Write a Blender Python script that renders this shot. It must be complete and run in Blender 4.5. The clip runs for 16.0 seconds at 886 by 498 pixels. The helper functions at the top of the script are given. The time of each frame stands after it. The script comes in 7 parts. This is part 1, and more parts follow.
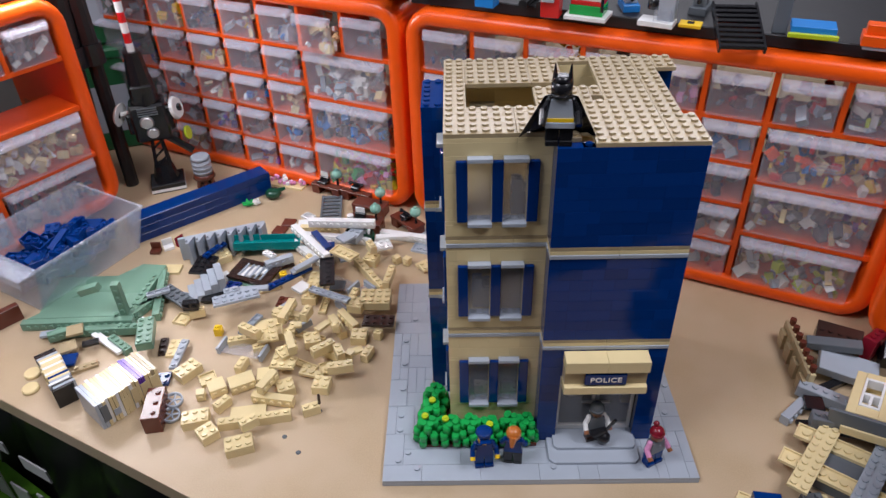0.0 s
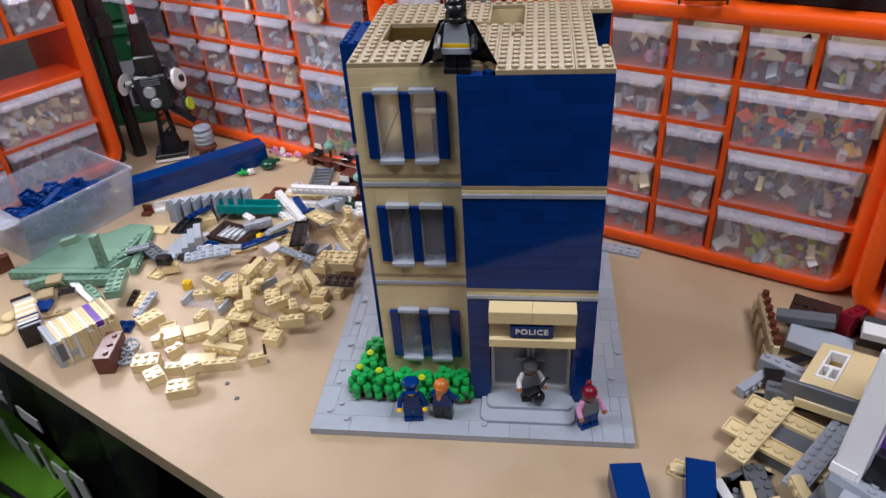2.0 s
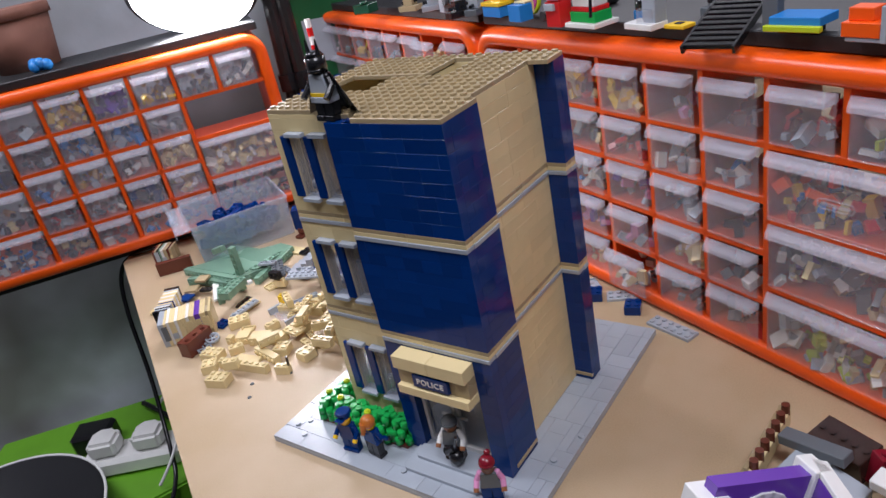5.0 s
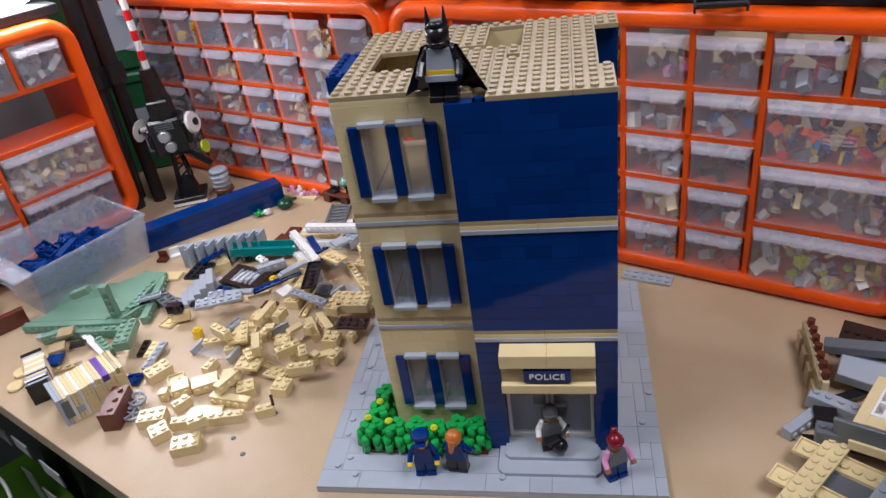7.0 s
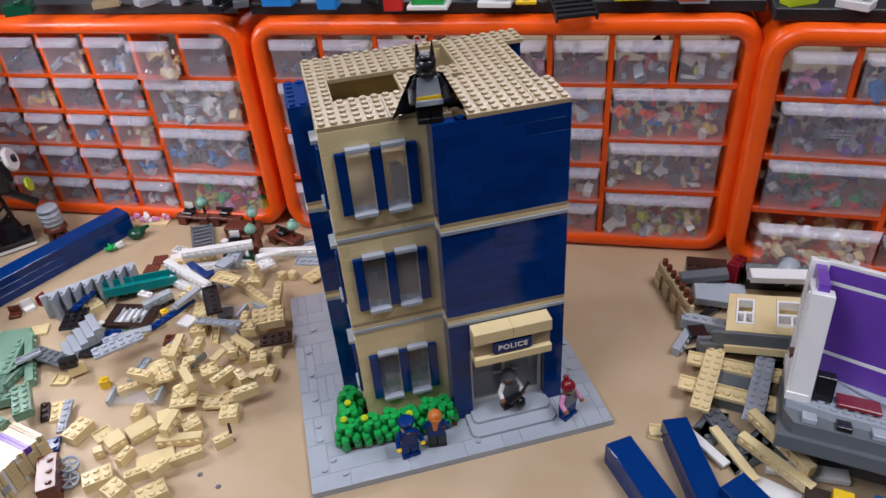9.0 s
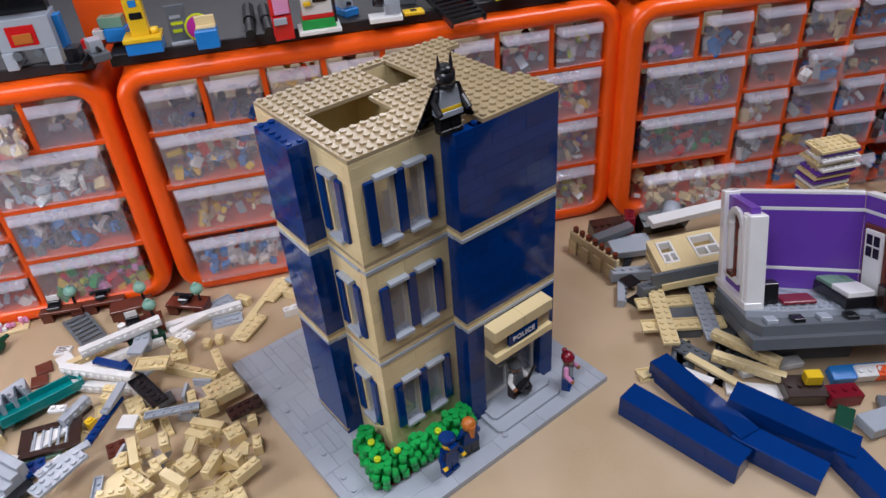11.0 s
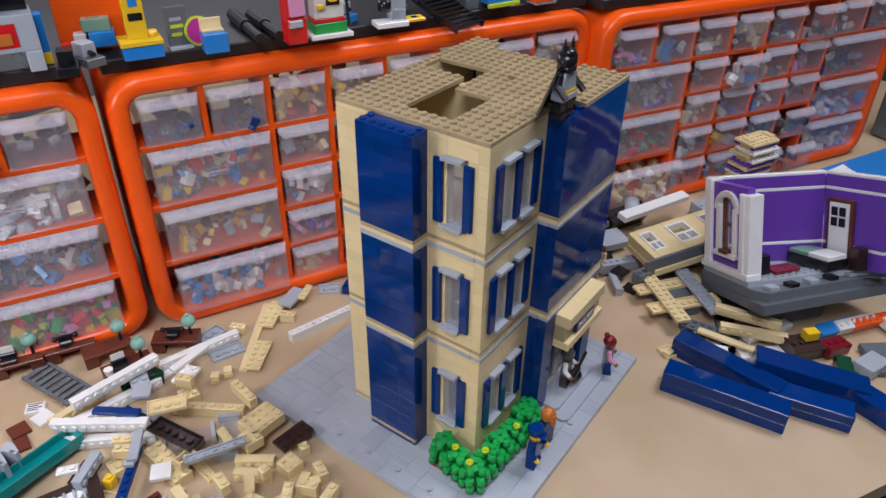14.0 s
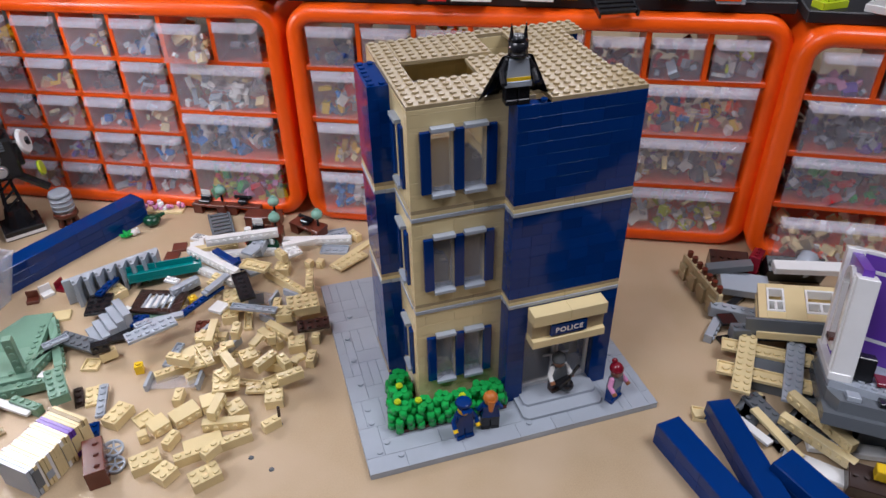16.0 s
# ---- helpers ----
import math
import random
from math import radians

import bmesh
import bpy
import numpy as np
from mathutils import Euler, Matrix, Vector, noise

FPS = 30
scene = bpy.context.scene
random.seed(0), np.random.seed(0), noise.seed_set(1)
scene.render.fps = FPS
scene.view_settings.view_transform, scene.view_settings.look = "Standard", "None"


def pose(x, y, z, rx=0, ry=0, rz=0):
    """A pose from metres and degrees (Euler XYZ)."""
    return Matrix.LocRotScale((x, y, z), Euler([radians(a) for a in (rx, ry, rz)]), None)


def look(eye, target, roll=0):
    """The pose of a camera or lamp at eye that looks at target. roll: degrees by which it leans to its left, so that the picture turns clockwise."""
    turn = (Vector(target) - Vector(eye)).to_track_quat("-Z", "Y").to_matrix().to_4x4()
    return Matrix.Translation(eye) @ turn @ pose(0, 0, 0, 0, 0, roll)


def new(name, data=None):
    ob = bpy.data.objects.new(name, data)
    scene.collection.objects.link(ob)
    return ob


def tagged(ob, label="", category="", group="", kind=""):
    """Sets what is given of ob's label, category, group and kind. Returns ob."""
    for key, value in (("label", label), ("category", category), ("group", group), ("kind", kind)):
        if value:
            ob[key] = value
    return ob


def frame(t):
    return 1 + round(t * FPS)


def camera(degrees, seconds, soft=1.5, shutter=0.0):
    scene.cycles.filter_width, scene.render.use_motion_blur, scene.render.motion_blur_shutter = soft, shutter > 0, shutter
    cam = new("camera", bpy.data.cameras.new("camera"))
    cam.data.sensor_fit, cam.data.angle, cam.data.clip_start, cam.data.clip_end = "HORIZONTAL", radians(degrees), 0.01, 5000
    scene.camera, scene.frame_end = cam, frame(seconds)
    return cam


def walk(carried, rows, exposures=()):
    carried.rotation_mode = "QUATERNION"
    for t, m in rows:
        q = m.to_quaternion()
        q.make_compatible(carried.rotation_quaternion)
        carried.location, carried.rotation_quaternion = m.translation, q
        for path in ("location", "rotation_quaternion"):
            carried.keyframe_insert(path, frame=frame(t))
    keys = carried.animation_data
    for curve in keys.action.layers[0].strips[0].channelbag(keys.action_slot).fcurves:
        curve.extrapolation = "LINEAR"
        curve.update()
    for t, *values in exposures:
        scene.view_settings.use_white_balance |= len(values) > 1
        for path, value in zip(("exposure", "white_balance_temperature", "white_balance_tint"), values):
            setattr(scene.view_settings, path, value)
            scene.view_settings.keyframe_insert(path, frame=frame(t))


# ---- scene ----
cam = camera(63.3, 16.0)
PATH = [
    (0, (0.064, -0.361, 0.499), (0.025, 1.259, -0.673), -1.8),
    (0.5, (0.114, -0.399, 0.486), (0.028, 1.23, -0.671), -1.4),
    (1, (0.147, -0.399, 0.451), (0.015, 1.241, -0.687), -1.4),
    (1.5, (0.164, -0.391, 0.44), (-0.004, 1.253, -0.687), -2.0),
    (2, (0.175, -0.379, 0.446), (-0.068, 1.254, -0.683), -4.0),
    (2.5, (0.189, -0.363, 0.454), (-0.213, 1.243, -0.667), -7.2),
    (3, (0.28, -0.327, 0.443), (-0.443, 1.206, -0.619), -10.6),
    (3.5, (0.384, -0.311, 0.419), (-0.585, 1.148, -0.546), -11.9),
    (4.65, (0.482, -0.272, 0.405), (-0.70, 1.09, -0.48), -12.6),
    (5.8, (0.378, -0.323, 0.405), (-0.553, 1.181, -0.528), -10.9),
    (6, (0.342, -0.329, 0.412), (-0.515, 1.204, -0.545), -10.3),
    (6.5, (0.26, -0.339, 0.427), (-0.395, 1.263, -0.575), -9.5),
    (7, (0.2, -0.339, 0.43), (-0.169, 1.319, -0.625), -8.7),
    (7.5, (0.152, -0.363, 0.449), (0.023, 1.291, -0.669), -8.1),
    (8, (0.141, -0.375, 0.467), (0.146, 1.262, -0.683), -6.9),
    (8.5, (0.106, -0.383, 0.474), (0.235, 1.252, -0.67), -5.3),
    (9, (0.047, -0.373, 0.486), (0.365, 1.227, -0.67), -4.7),
    (9.5, (-0.027, -0.359, 0.495), (0.456, 1.195, -0.667), -5.1),
    (10, (-0.042, -0.344, 0.5), (0.582, 1.151, -0.673), -5.5),
    (10.2, (-0.054, -0.338, 0.501), (0.64, 1.122, -0.676), -5.4),
    (12.3, (-0.262, -0.186, 0.486), (1.002, 0.89, -0.63), -2.6),
    (12.5, (-0.277, -0.171, 0.487), (1.026, 0.861, -0.626), -1.9),
    (13, (-0.294, -0.129, 0.469), (1.109, 0.779, -0.63), 0.2),
    (13.5, (-0.299, -0.115, 0.465), (1.13, 0.765, -0.623), 0.8),
    (14, (-0.284, -0.153, 0.471), (1.08, 0.823, -0.619), 0.9),
    (14.5, (-0.234, -0.215, 0.466), (0.969, 0.945, -0.633), 0.5),
    (15, (-0.163, -0.287, 0.473), (0.809, 1.066, -0.634), -0.1),
    (15.5, (-0.096, -0.341, 0.473), (0.602, 1.163, -0.646), -0.9),
    (16, (-0.043, -0.367, 0.479), (0.413, 1.207, -0.667), -1.1),
]
walk(cam, [(t, look(eye, target, roll)) for t, eye, target, roll in PATH], [(0, 0.03, 6250, 16), (1.5, 0.1, 6250, 16), (2.5, 0.1, 6250, 16), (3.5, 0.15, 6250, 16), (5.8, 0.15, 6250, 16), (7, 0.07, 6250, 16), (9, 0.0, 6250, 16), (16, -0.03, 6250, 16)])

# ---- light and exposure ----
world = bpy.data.worlds.new("world")
scene.world = world
world.use_nodes = True
world.node_tree.nodes["Background"].inputs[0].default_value = (0.80, 0.86, 1.0, 1)
world.node_tree.nodes["Background"].inputs[1].default_value = 0.05


def area_lamp(name, m, size_x, size_y, watts, colour, shape="RECTANGLE"):
    data = bpy.data.lights.new(name, "AREA")
    data.shape, data.size, data.size_y, data.energy, data.color = shape, size_x, size_y, watts, colour
    ob = new(name, data)
    ob.matrix_world = m
    return ob


# two unseen overhead lamps added as fill, and the round work lamp at the far left end of the bench
for lamp_x, lamp_y, watts in ((-0.80, -0.36, 15.0), (0.78, -0.36, 15.5)):
    # one per side, placed to brighten the building's left and right walls
    area_lamp("overhead_fill", look((lamp_x, lamp_y, 1.60), (lamp_x * 0.4, lamp_y * 0.3, 0.0)), 0.6, 0.6, watts, (0.94, 0.95, 1.0))
area_lamp("work_lamp", look((-0.415, 0.371, 0.331), (-0.10, 0.12, 0.05)), 0.15, 0.15, 0.6, (0.95, 0.98, 1.0), "DISK")
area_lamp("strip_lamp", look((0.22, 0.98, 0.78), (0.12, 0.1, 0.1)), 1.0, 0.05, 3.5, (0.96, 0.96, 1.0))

# ---- materials ----


def material(name, colour, rough=0.4, metal=0.0, spread=0.06, scale=40.0, bump=0.0, grain=400.0, second=None, second_scale=6.0,
             coat=0.0, alpha=1.0, emit=0.0, wear=0.0, per_object=0.0, spec=0.5):
    """Principled paint with blotches at two sizes, fine relief, and a small change from piece to piece."""
    mat = bpy.data.materials.new(name)
    mat.use_nodes = True
    tree = mat.node_tree
    nodes, links = tree.nodes, tree.links
    bsdf = nodes["Principled BSDF"]
    co = nodes.new("ShaderNodeTexCoord")
    n1 = nodes.new("ShaderNodeTexNoise")
    n1.inputs["Scale"].default_value, n1.inputs["Detail"].default_value = scale, 5.0
    links.new(co.outputs["Object"], n1.inputs["Vector"])
    n2 = nodes.new("ShaderNodeTexNoise")
    n2.inputs["Scale"].default_value, n2.inputs["Detail"].default_value = second_scale, 3.0
    links.new(co.outputs["Object"], n2.inputs["Vector"])
    mix = nodes.new("ShaderNodeMix")
    mix.data_type = "RGBA"
    dark = tuple(max(0.0, c * (1 - 2.2 * spread)) for c in colour)
    light = tuple(min(1.0, c * (1 + 2.2 * spread)) for c in colour)
    mix.inputs["A"].default_value, mix.inputs["B"].default_value = (*dark, 1), (*light, 1)
    links.new(n1.outputs["Fac"], mix.inputs["Factor"])
    out = mix.outputs["Result"]
    if second:
        ramp = nodes.new("ShaderNodeMapRange")
        ramp.inputs["From Min"].default_value, ramp.inputs["From Max"].default_value = 0.42, 0.68
        links.new(n2.outputs["Fac"], ramp.inputs["Value"])
        m2 = nodes.new("ShaderNodeMix")
        m2.data_type = "RGBA"
        links.new(ramp.outputs["Result"], m2.inputs["Factor"])
        links.new(out, m2.inputs["A"])
        m2.inputs["B"].default_value = (*second, 1)
        out = m2.outputs["Result"]
    if per_object:
        info = nodes.new("ShaderNodeObjectInfo")
        rng = nodes.new("ShaderNodeMapRange")
        rng.inputs["To Min"].default_value, rng.inputs["To Max"].default_value = 1 - per_object, 1 + per_object
        links.new(info.outputs["Random"], rng.inputs["Value"])
        hsv = nodes.new("ShaderNodeHueSaturation")
        links.new(rng.outputs["Result"], hsv.inputs["Value"])
        links.new(out, hsv.inputs["Color"])
        out = hsv.outputs["Color"]
    links.new(out, bsdf.inputs["Base Color"])
    r = nodes.new("ShaderNodeMapRange")
    r.inputs["To Min"].default_value, r.inputs["To Max"].default_value = max(0.02, rough - 0.06 - wear), min(1.0, rough + 0.06 + wear)
    links.new(n2.outputs["Fac"], r.inputs["Value"])
    links.new(r.outputs["Result"], bsdf.inputs["Roughness"])
    bsdf.inputs["Metallic"].default_value = metal
    bsdf.inputs["Coat Weight"].default_value = coat
    bsdf.inputs["Specular IOR Level"].default_value = spec
    if bump:
        n3 = nodes.new("ShaderNodeTexNoise")
        n3.inputs["Scale"].default_value, n3.inputs["Detail"].default_value = grain, 3.0
        links.new(co.outputs["Object"], n3.inputs["Vector"])
        b = nodes.new("ShaderNodeBump")
        b.inputs["Strength"].default_value, b.inputs["Distance"].default_value = bump, 0.001
        links.new(n3.outputs["Fac"], b.inputs["Height"])
        links.new(b.outputs["Normal"], bsdf.inputs["Normal"])
    if emit:
        bsdf.inputs["Emission Color"].default_value = (*colour, 1)
        bsdf.inputs["Emission Strength"].default_value = emit
    if alpha < 1:
        clear = nodes.new("ShaderNodeBsdfTransparent")
        blend = nodes.new("ShaderNodeMixShader")
        blend.inputs[0].default_value = alpha
        links.new(clear.outputs[0], blend.inputs[1])
        links.new(bsdf.outputs[0], blend.inputs[2])
        links.new(blend.outputs[0], nodes["Material Output"].inputs[0])
    return mat


def plastic(name, colour, rough=0.18, **more):
    """Moulded toy plastic: glossy, faintly wavy, a shade off from piece to piece."""
    return material(name, colour, rough, spread=0.03, scale=60, bump=0.05, grain=90, per_object=0.05, **more)


def clear_plastic(name, colour, haze, rough=0.06):
    """See-through moulded plastic: a clear body with a glossy skin and a milky share of haze."""
    mat = bpy.data.materials.new(name)
    mat.use_nodes = True
    nodes, links = mat.node_tree.nodes, mat.node_tree.links
    clear, shine = nodes.new("ShaderNodeBsdfTransparent"), nodes.new("ShaderNodeBsdfGlossy")
    milk, edge = nodes.new("ShaderNodeBsdfDiffuse"), nodes.new("ShaderNodeLayerWeight")
    steep, gloss = nodes.new("ShaderNodeMath"), nodes.new("ShaderNodeMapRange")
    body, skin = nodes.new("ShaderNodeMixShader"), nodes.new("ShaderNodeMixShader")
    co, cloud, share = nodes.new("ShaderNodeTexCoord"), nodes.new("ShaderNodeTexNoise"), nodes.new("ShaderNodeMapRange")
    shine.inputs["Roughness"].default_value = rough
    milk.inputs["Color"].default_value = (*colour, 1)
    edge.inputs["Blend"].default_value = 0.5
    steep.operation = "POWER"
    steep.inputs[1].default_value = 4.0
    gloss.inputs["To Min"].default_value, gloss.inputs["To Max"].default_value = 0.035, 0.6
    links.new(edge.outputs["Facing"], steep.inputs[0])
    links.new(steep.outputs[0], gloss.inputs["Value"])
    cloud.inputs["Scale"].default_value, cloud.inputs["Detail"].default_value = 45.0, 4.0
    share.inputs["To Min"].default_value, share.inputs["To Max"].default_value = haze * 0.75, haze * 1.25
    wave, relief = nodes.new("ShaderNodeTexNoise"), nodes.new("ShaderNodeBump")
    wave.inputs["Scale"].default_value = 110.0
    relief.inputs["Strength"].default_value, relief.inputs["Distance"].default_value = 0.025, 0.001
    links.new(co.outputs["Object"], cloud.inputs["Vector"])
    links.new(co.outputs["Object"], wave.inputs["Vector"])
    links.new(wave.outputs["Fac"], relief.inputs["Height"])
    links.new(relief.outputs["Normal"], shine.inputs["Normal"])
    links.new(cloud.outputs["Fac"], share.inputs["Value"])
    links.new(share.outputs["Result"], body.inputs[0])
    links.new(clear.outputs[0], body.inputs[1])
    links.new(milk.outputs[0], body.inputs[2])
    links.new(gloss.outputs["Result"], skin.inputs[0])
    links.new(body.outputs[0], skin.inputs[1])
    links.new(shine.outputs[0], skin.inputs[2])
    links.new(skin.outputs[0], nodes["Material Output"].inputs[0])
    return mat


NAVY = material("navy_plastic", (0.0014, 0.031, 0.170), 0.07, spread=0.03, scale=60, bump=0.05, grain=70, per_object=0.14, spec=0.32)
TAN = plastic("tan_plastic", (0.76, 0.62, 0.335), 0.24)
DARK_TAN = plastic("dark_tan_plastic", (0.40, 0.31, 0.175), 0.28)
LIGHT_GREY = plastic("light_bluish_grey_plastic", (0.38, 0.42, 0.47), 0.25)
DARK_GREY = plastic("dark_bluish_grey_plastic", (0.13, 0.145, 0.16), 0.25)
WHITE = plastic("white_plastic", (0.80, 0.80, 0.78), 0.22)
BLACK = plastic("black_plastic", (0.012, 0.012, 0.014), 0.22)
SAND_GREEN = plastic("sand_green_plastic", (0.17, 0.31, 0.22), 0.28)
GREEN = plastic("bright_green_plastic", (0.010, 0.36, 0.07), 0.16)
DARK_GREEN = plastic("dark_green_plastic", (0.006, 0.06, 0.03), 0.25)
YELLOW = plastic("yellow_plastic", (0.85, 0.55, 0.02), 0.22)
LIME = plastic("lime_plastic", (0.50, 0.62, 0.02), 0.22)
TEAL = plastic("teal_plastic", (0.0, 0.24, 0.24), 0.22)
PURPLE = plastic("purple_plastic", (0.14, 0.05, 0.38), 0.25)
REDDISH_BROWN = plastic("reddish_brown_plastic", (0.13, 0.032, 0.018), 0.25)
DARK_BROWN = plastic("dark_brown_plastic", (0.035, 0.018, 0.014), 0.25)
RED = plastic("red_plastic", (0.60, 0.015, 0.015), 0.2)
DARK_RED = plastic("dark_red_plastic", (0.20, 0.008, 0.02), 0.22)
PINK = plastic("pink_plastic", (0.72, 0.30, 0.52), 0.25)
LIGHT_BLUE = plastic("azure_plastic", (0.02, 0.22, 0.62), 0.22)
SKIN = plastic("brown_skin_plastic", (0.28, 0.11, 0.045), 0.3)
GINGER = plastic("ginger_plastic", (0.50, 0.15, 0.025), 0.3)
AQUA = plastic("pale_aqua_plastic", (0.25, 0.50, 0.40), 0.25, alpha=0.8)
SILVER = plastic("silver_plastic", (0.55, 0.56, 0.57), 0.28, metal=0.6)
CLEAR = clear_plastic("clear_plastic", (0.74, 0.78, 0.90), 0.13)
ORANGE = material("orange_cabinet_plastic", (0.95, 0.105, 0.003), 0.32, spread=0.04, scale=25, bump=0.04, grain=220, wear=0.05)
DRAWER = clear_plastic("frosted_drawer_plastic", (0.80, 0.78, 0.88), 0.12, 0.14)
TRAY = clear_plastic("clear_drawer_tray_plastic", (0.70, 0.70, 0.76), 0.025, 0.2)
DRAWER_LIP = clear_plastic("clear_drawer_lip_plastic", (0.84, 0.82, 0.92), 0.25, 0.16)
TUB = clear_plastic("milky_tub_plastic", (0.66, 0.72, 0.84), 0.26, 0.15)

MDF = material("fibreboard_top", (0.475, 0.352, 0.214), 0.42, spread=0.09, scale=900, bump=0.12, grain=1500,
               second=(0.53, 0.40, 0.262), second_scale=11.0, wear=0.1)
MAT_BLACK = material("black_rubber_mat", (0.014, 0.014, 0.016), 0.5, spread=0.15, scale=60, bump=0.3, grain=500)
CONCRETE = material("painted_concrete", (0.58, 0.62, 0.68), 0.7, spread=0.14, scale=14, bump=0.5, grain=60,
                    second=(0.24, 0.235, 0.23), second_scale=3.0)
WALL_GREY = material("grey_wall_paint", (0.17, 0.17, 0.175), 0.8, spread=0.05, scale=10, bump=0.2, grain=120)
WALL_DARK = material("unseen_charcoal_wall", (0.06, 0.062, 0.07), 0.8, spread=0.08, scale=10, bump=0.2, grain=120)
CEILING = material("white_ceiling_paint", (0.75, 0.75, 0.74), 0.85, spread=0.03, scale=8, bump=0.1, grain=200)
FLOOR = material("dark_carpet", (0.035, 0.035, 0.038), 0.9, spread=0.2, scale=300, bump=0.6, grain=900)
STEEL_BLACK = material("black_painted_metal", (0.012, 0.012, 0.013), 0.35, spread=0.1, scale=80, bump=0.05, grain=300)
GREEN_BOX = material("green_painted_board", (0.12, 0.34, 0.012), 0.55, spread=0.08, scale=20, bump=0.15, grain=200)
DARK_GREEN_BOX = material("dark_green_plastic_box", (0.012, 0.10, 0.035), 0.4, spread=0.08, scale=20)
BAG = material("black_woven_bag", (0.012, 0.012, 0.014), 0.3, spread=0.2, scale=80, bump=0.5, grain=40)
PRINT = material("white_print", (0.62, 0.62, 0.62), 0.5, spread=0.08)
LAMP_GLOW = material("lamp_diffuser", (1.0, 1.0, 1.0), 0.5, spread=0.0, emit=14.0)

# ---- mesh helpers ----
S, BH, PH = 0.008, 0.0096, 0.0032


def mesh_of(name, bm, mat):
    me = bpy.data.meshes.new(name)
    bm.to_mesh(me)
    bm.free()
    me.materials.append(mat)
    return me


def part(name, bm, mat, parent, label=""):
    ob = new(name, mesh_of(name, bm, mat))
    ob.parent = parent
    if label:
        ob["label"] = label
    return ob


def thing(name, bm, mat, m, label, category, group="", kind=""):
    ob = new(name, mesh_of(name, bm, mat)) if bm else new(name)
    ob.matrix_world = m
    return tagged(ob, label, category, group, kind)


def box(bm, x0, y0, z0, x1, y1, z1, c=0.0, m=None):
    """A box, its edges cut back by c."""
    if c <= 0:
        v = [bm.verts.new((x, y, z)) for z in (z0, z1) for y in (y0, y1) for x in (x0, x1)]
        for q in ((0, 2, 3, 1), (4, 5, 7, 6), (0, 1, 5, 4), (2, 6, 7, 3), (0, 4, 6, 2), (1, 3, 7, 5)):
            bm.faces.new([v[i] for i in q])
        made = v
    else:
        lo, hi = (x0, y0, z0), (x1, y1, z1)
        vs = {}
        for ix in (0, 1):
            for iy in (0, 1):
                for iz in (0, 1):
                    k = (ix, iy, iz)
                    p = [hi[i] if k[i] else lo[i] for i in range(3)]
                    s = [-c if k[i] else c for i in range(3)]
                    for a in range(3):
                        q = [p[i] + (0 if i == a else s[i]) for i in range(3)]
                        vs[k, a] = bm.verts.new(q)
        for a in range(3):
            b, d = (a + 1) % 3, (a + 2) % 3
            for side in (0, 1):
                ks = []
                for kb, kd in ((0, 0), (1, 0), (1, 1), (0, 1)):
                    k = [0, 0, 0]
                    k[a], k[b], k[d] = side, kb, kd
                    ks.append(vs[tuple(k), a])
                bm.faces.new(ks if side else ks[::-1])
            for kb in (0, 1):
                for kd in (0, 1):
                    k0, k1 = [0, 0, 0], [0, 0, 0]
                    k0[b] = k1[b] = kb
                    k0[d] = k1[d] = kd
                    k1[a] = 1
                    k0, k1 = tuple(k0), tuple(k1)
                    f = [vs[k0, b], vs[k1, b], vs[k1, d], vs[k0, d]]
                    bm.faces.new(f if kb != kd else f[::-1])
        for k in {k for k, a in vs}:
            f = [vs[k, 0], vs[k, 1], vs[k, 2]]
            bm.faces.new(f if sum(k) % 2 else f[::-1])
        made = list(vs.values())
    if m is not None:
        for v in made:
            v.co = m @ v.co
    return made


def tube(bm, x, y, z0, z1, r0, r1=None, n=12, m=None, caps=True):
    """An upright round bar or cone."""
    r1 = r0 if r1 is None else r1
    lo = [bm.verts.new((x + r0 * math.cos(6.28318 * i / n), y + r0 * math.sin(6.28318 * i / n), z0)) for i in range(n)]
    hi = [bm.verts.new((x + r1 * math.cos(6.28318 * i / n), y + r1 * math.sin(6.28318 * i / n), z1)) for i in range(n)]
    for i in range(n):
        f = bm.faces.new((lo[i], lo[(i + 1) % n], hi[(i + 1) % n], hi[i]))
        f.smooth = n > 10
    if caps:
        bm.faces.new(lo[::-1])
        bm.faces.new(hi)
    if m is not None:
        for v in lo + hi:
            v.co = m @ v.co


def stud(bm, x, y, z, n=10):
    tube(bm, x, y, z, z + 0.0017, 0.0024, n=n)


def ball(bm, x, y, z, r, seg=10, rings=7, squash=1.0):
    rows = []
    for j in range(1, rings):
        a = math.pi * j / rings
        rows.append([bm.verts.new((x + r * math.sin(a) * math.cos(6.28318 * i / seg), y + r * math.sin(a) * math.sin(6.28318 * i / seg), z - squash * r * math.cos(a))) for i in range(seg)])
    lo, hi = bm.verts.new((x, y, z - squash * r)), bm.verts.new((x, y, z + squash * r))
    for i in range(seg):
        k = (i + 1) % seg
        bm.faces.new((lo, rows[0][k], rows[0][i])).smooth = True
        bm.faces.new((hi, rows[-1][i], rows[-1][k])).smooth = True
        for j in range(len(rows) - 1):
            bm.faces.new((rows[j][i], rows[j][k], rows[j + 1][k], rows[j + 1][i])).smooth = True


def rod(bm, a, b, r, n=8, r1=None):
    """A round bar from a to b."""
    a, b = Vector(a), Vector(b)
    q = (b - a).to_track_quat("Z", "Y").to_matrix().to_4x4()
    tube(bm, 0, 0, 0, (b - a).length, r, r1, n, Matrix.Translation(a) @ q)


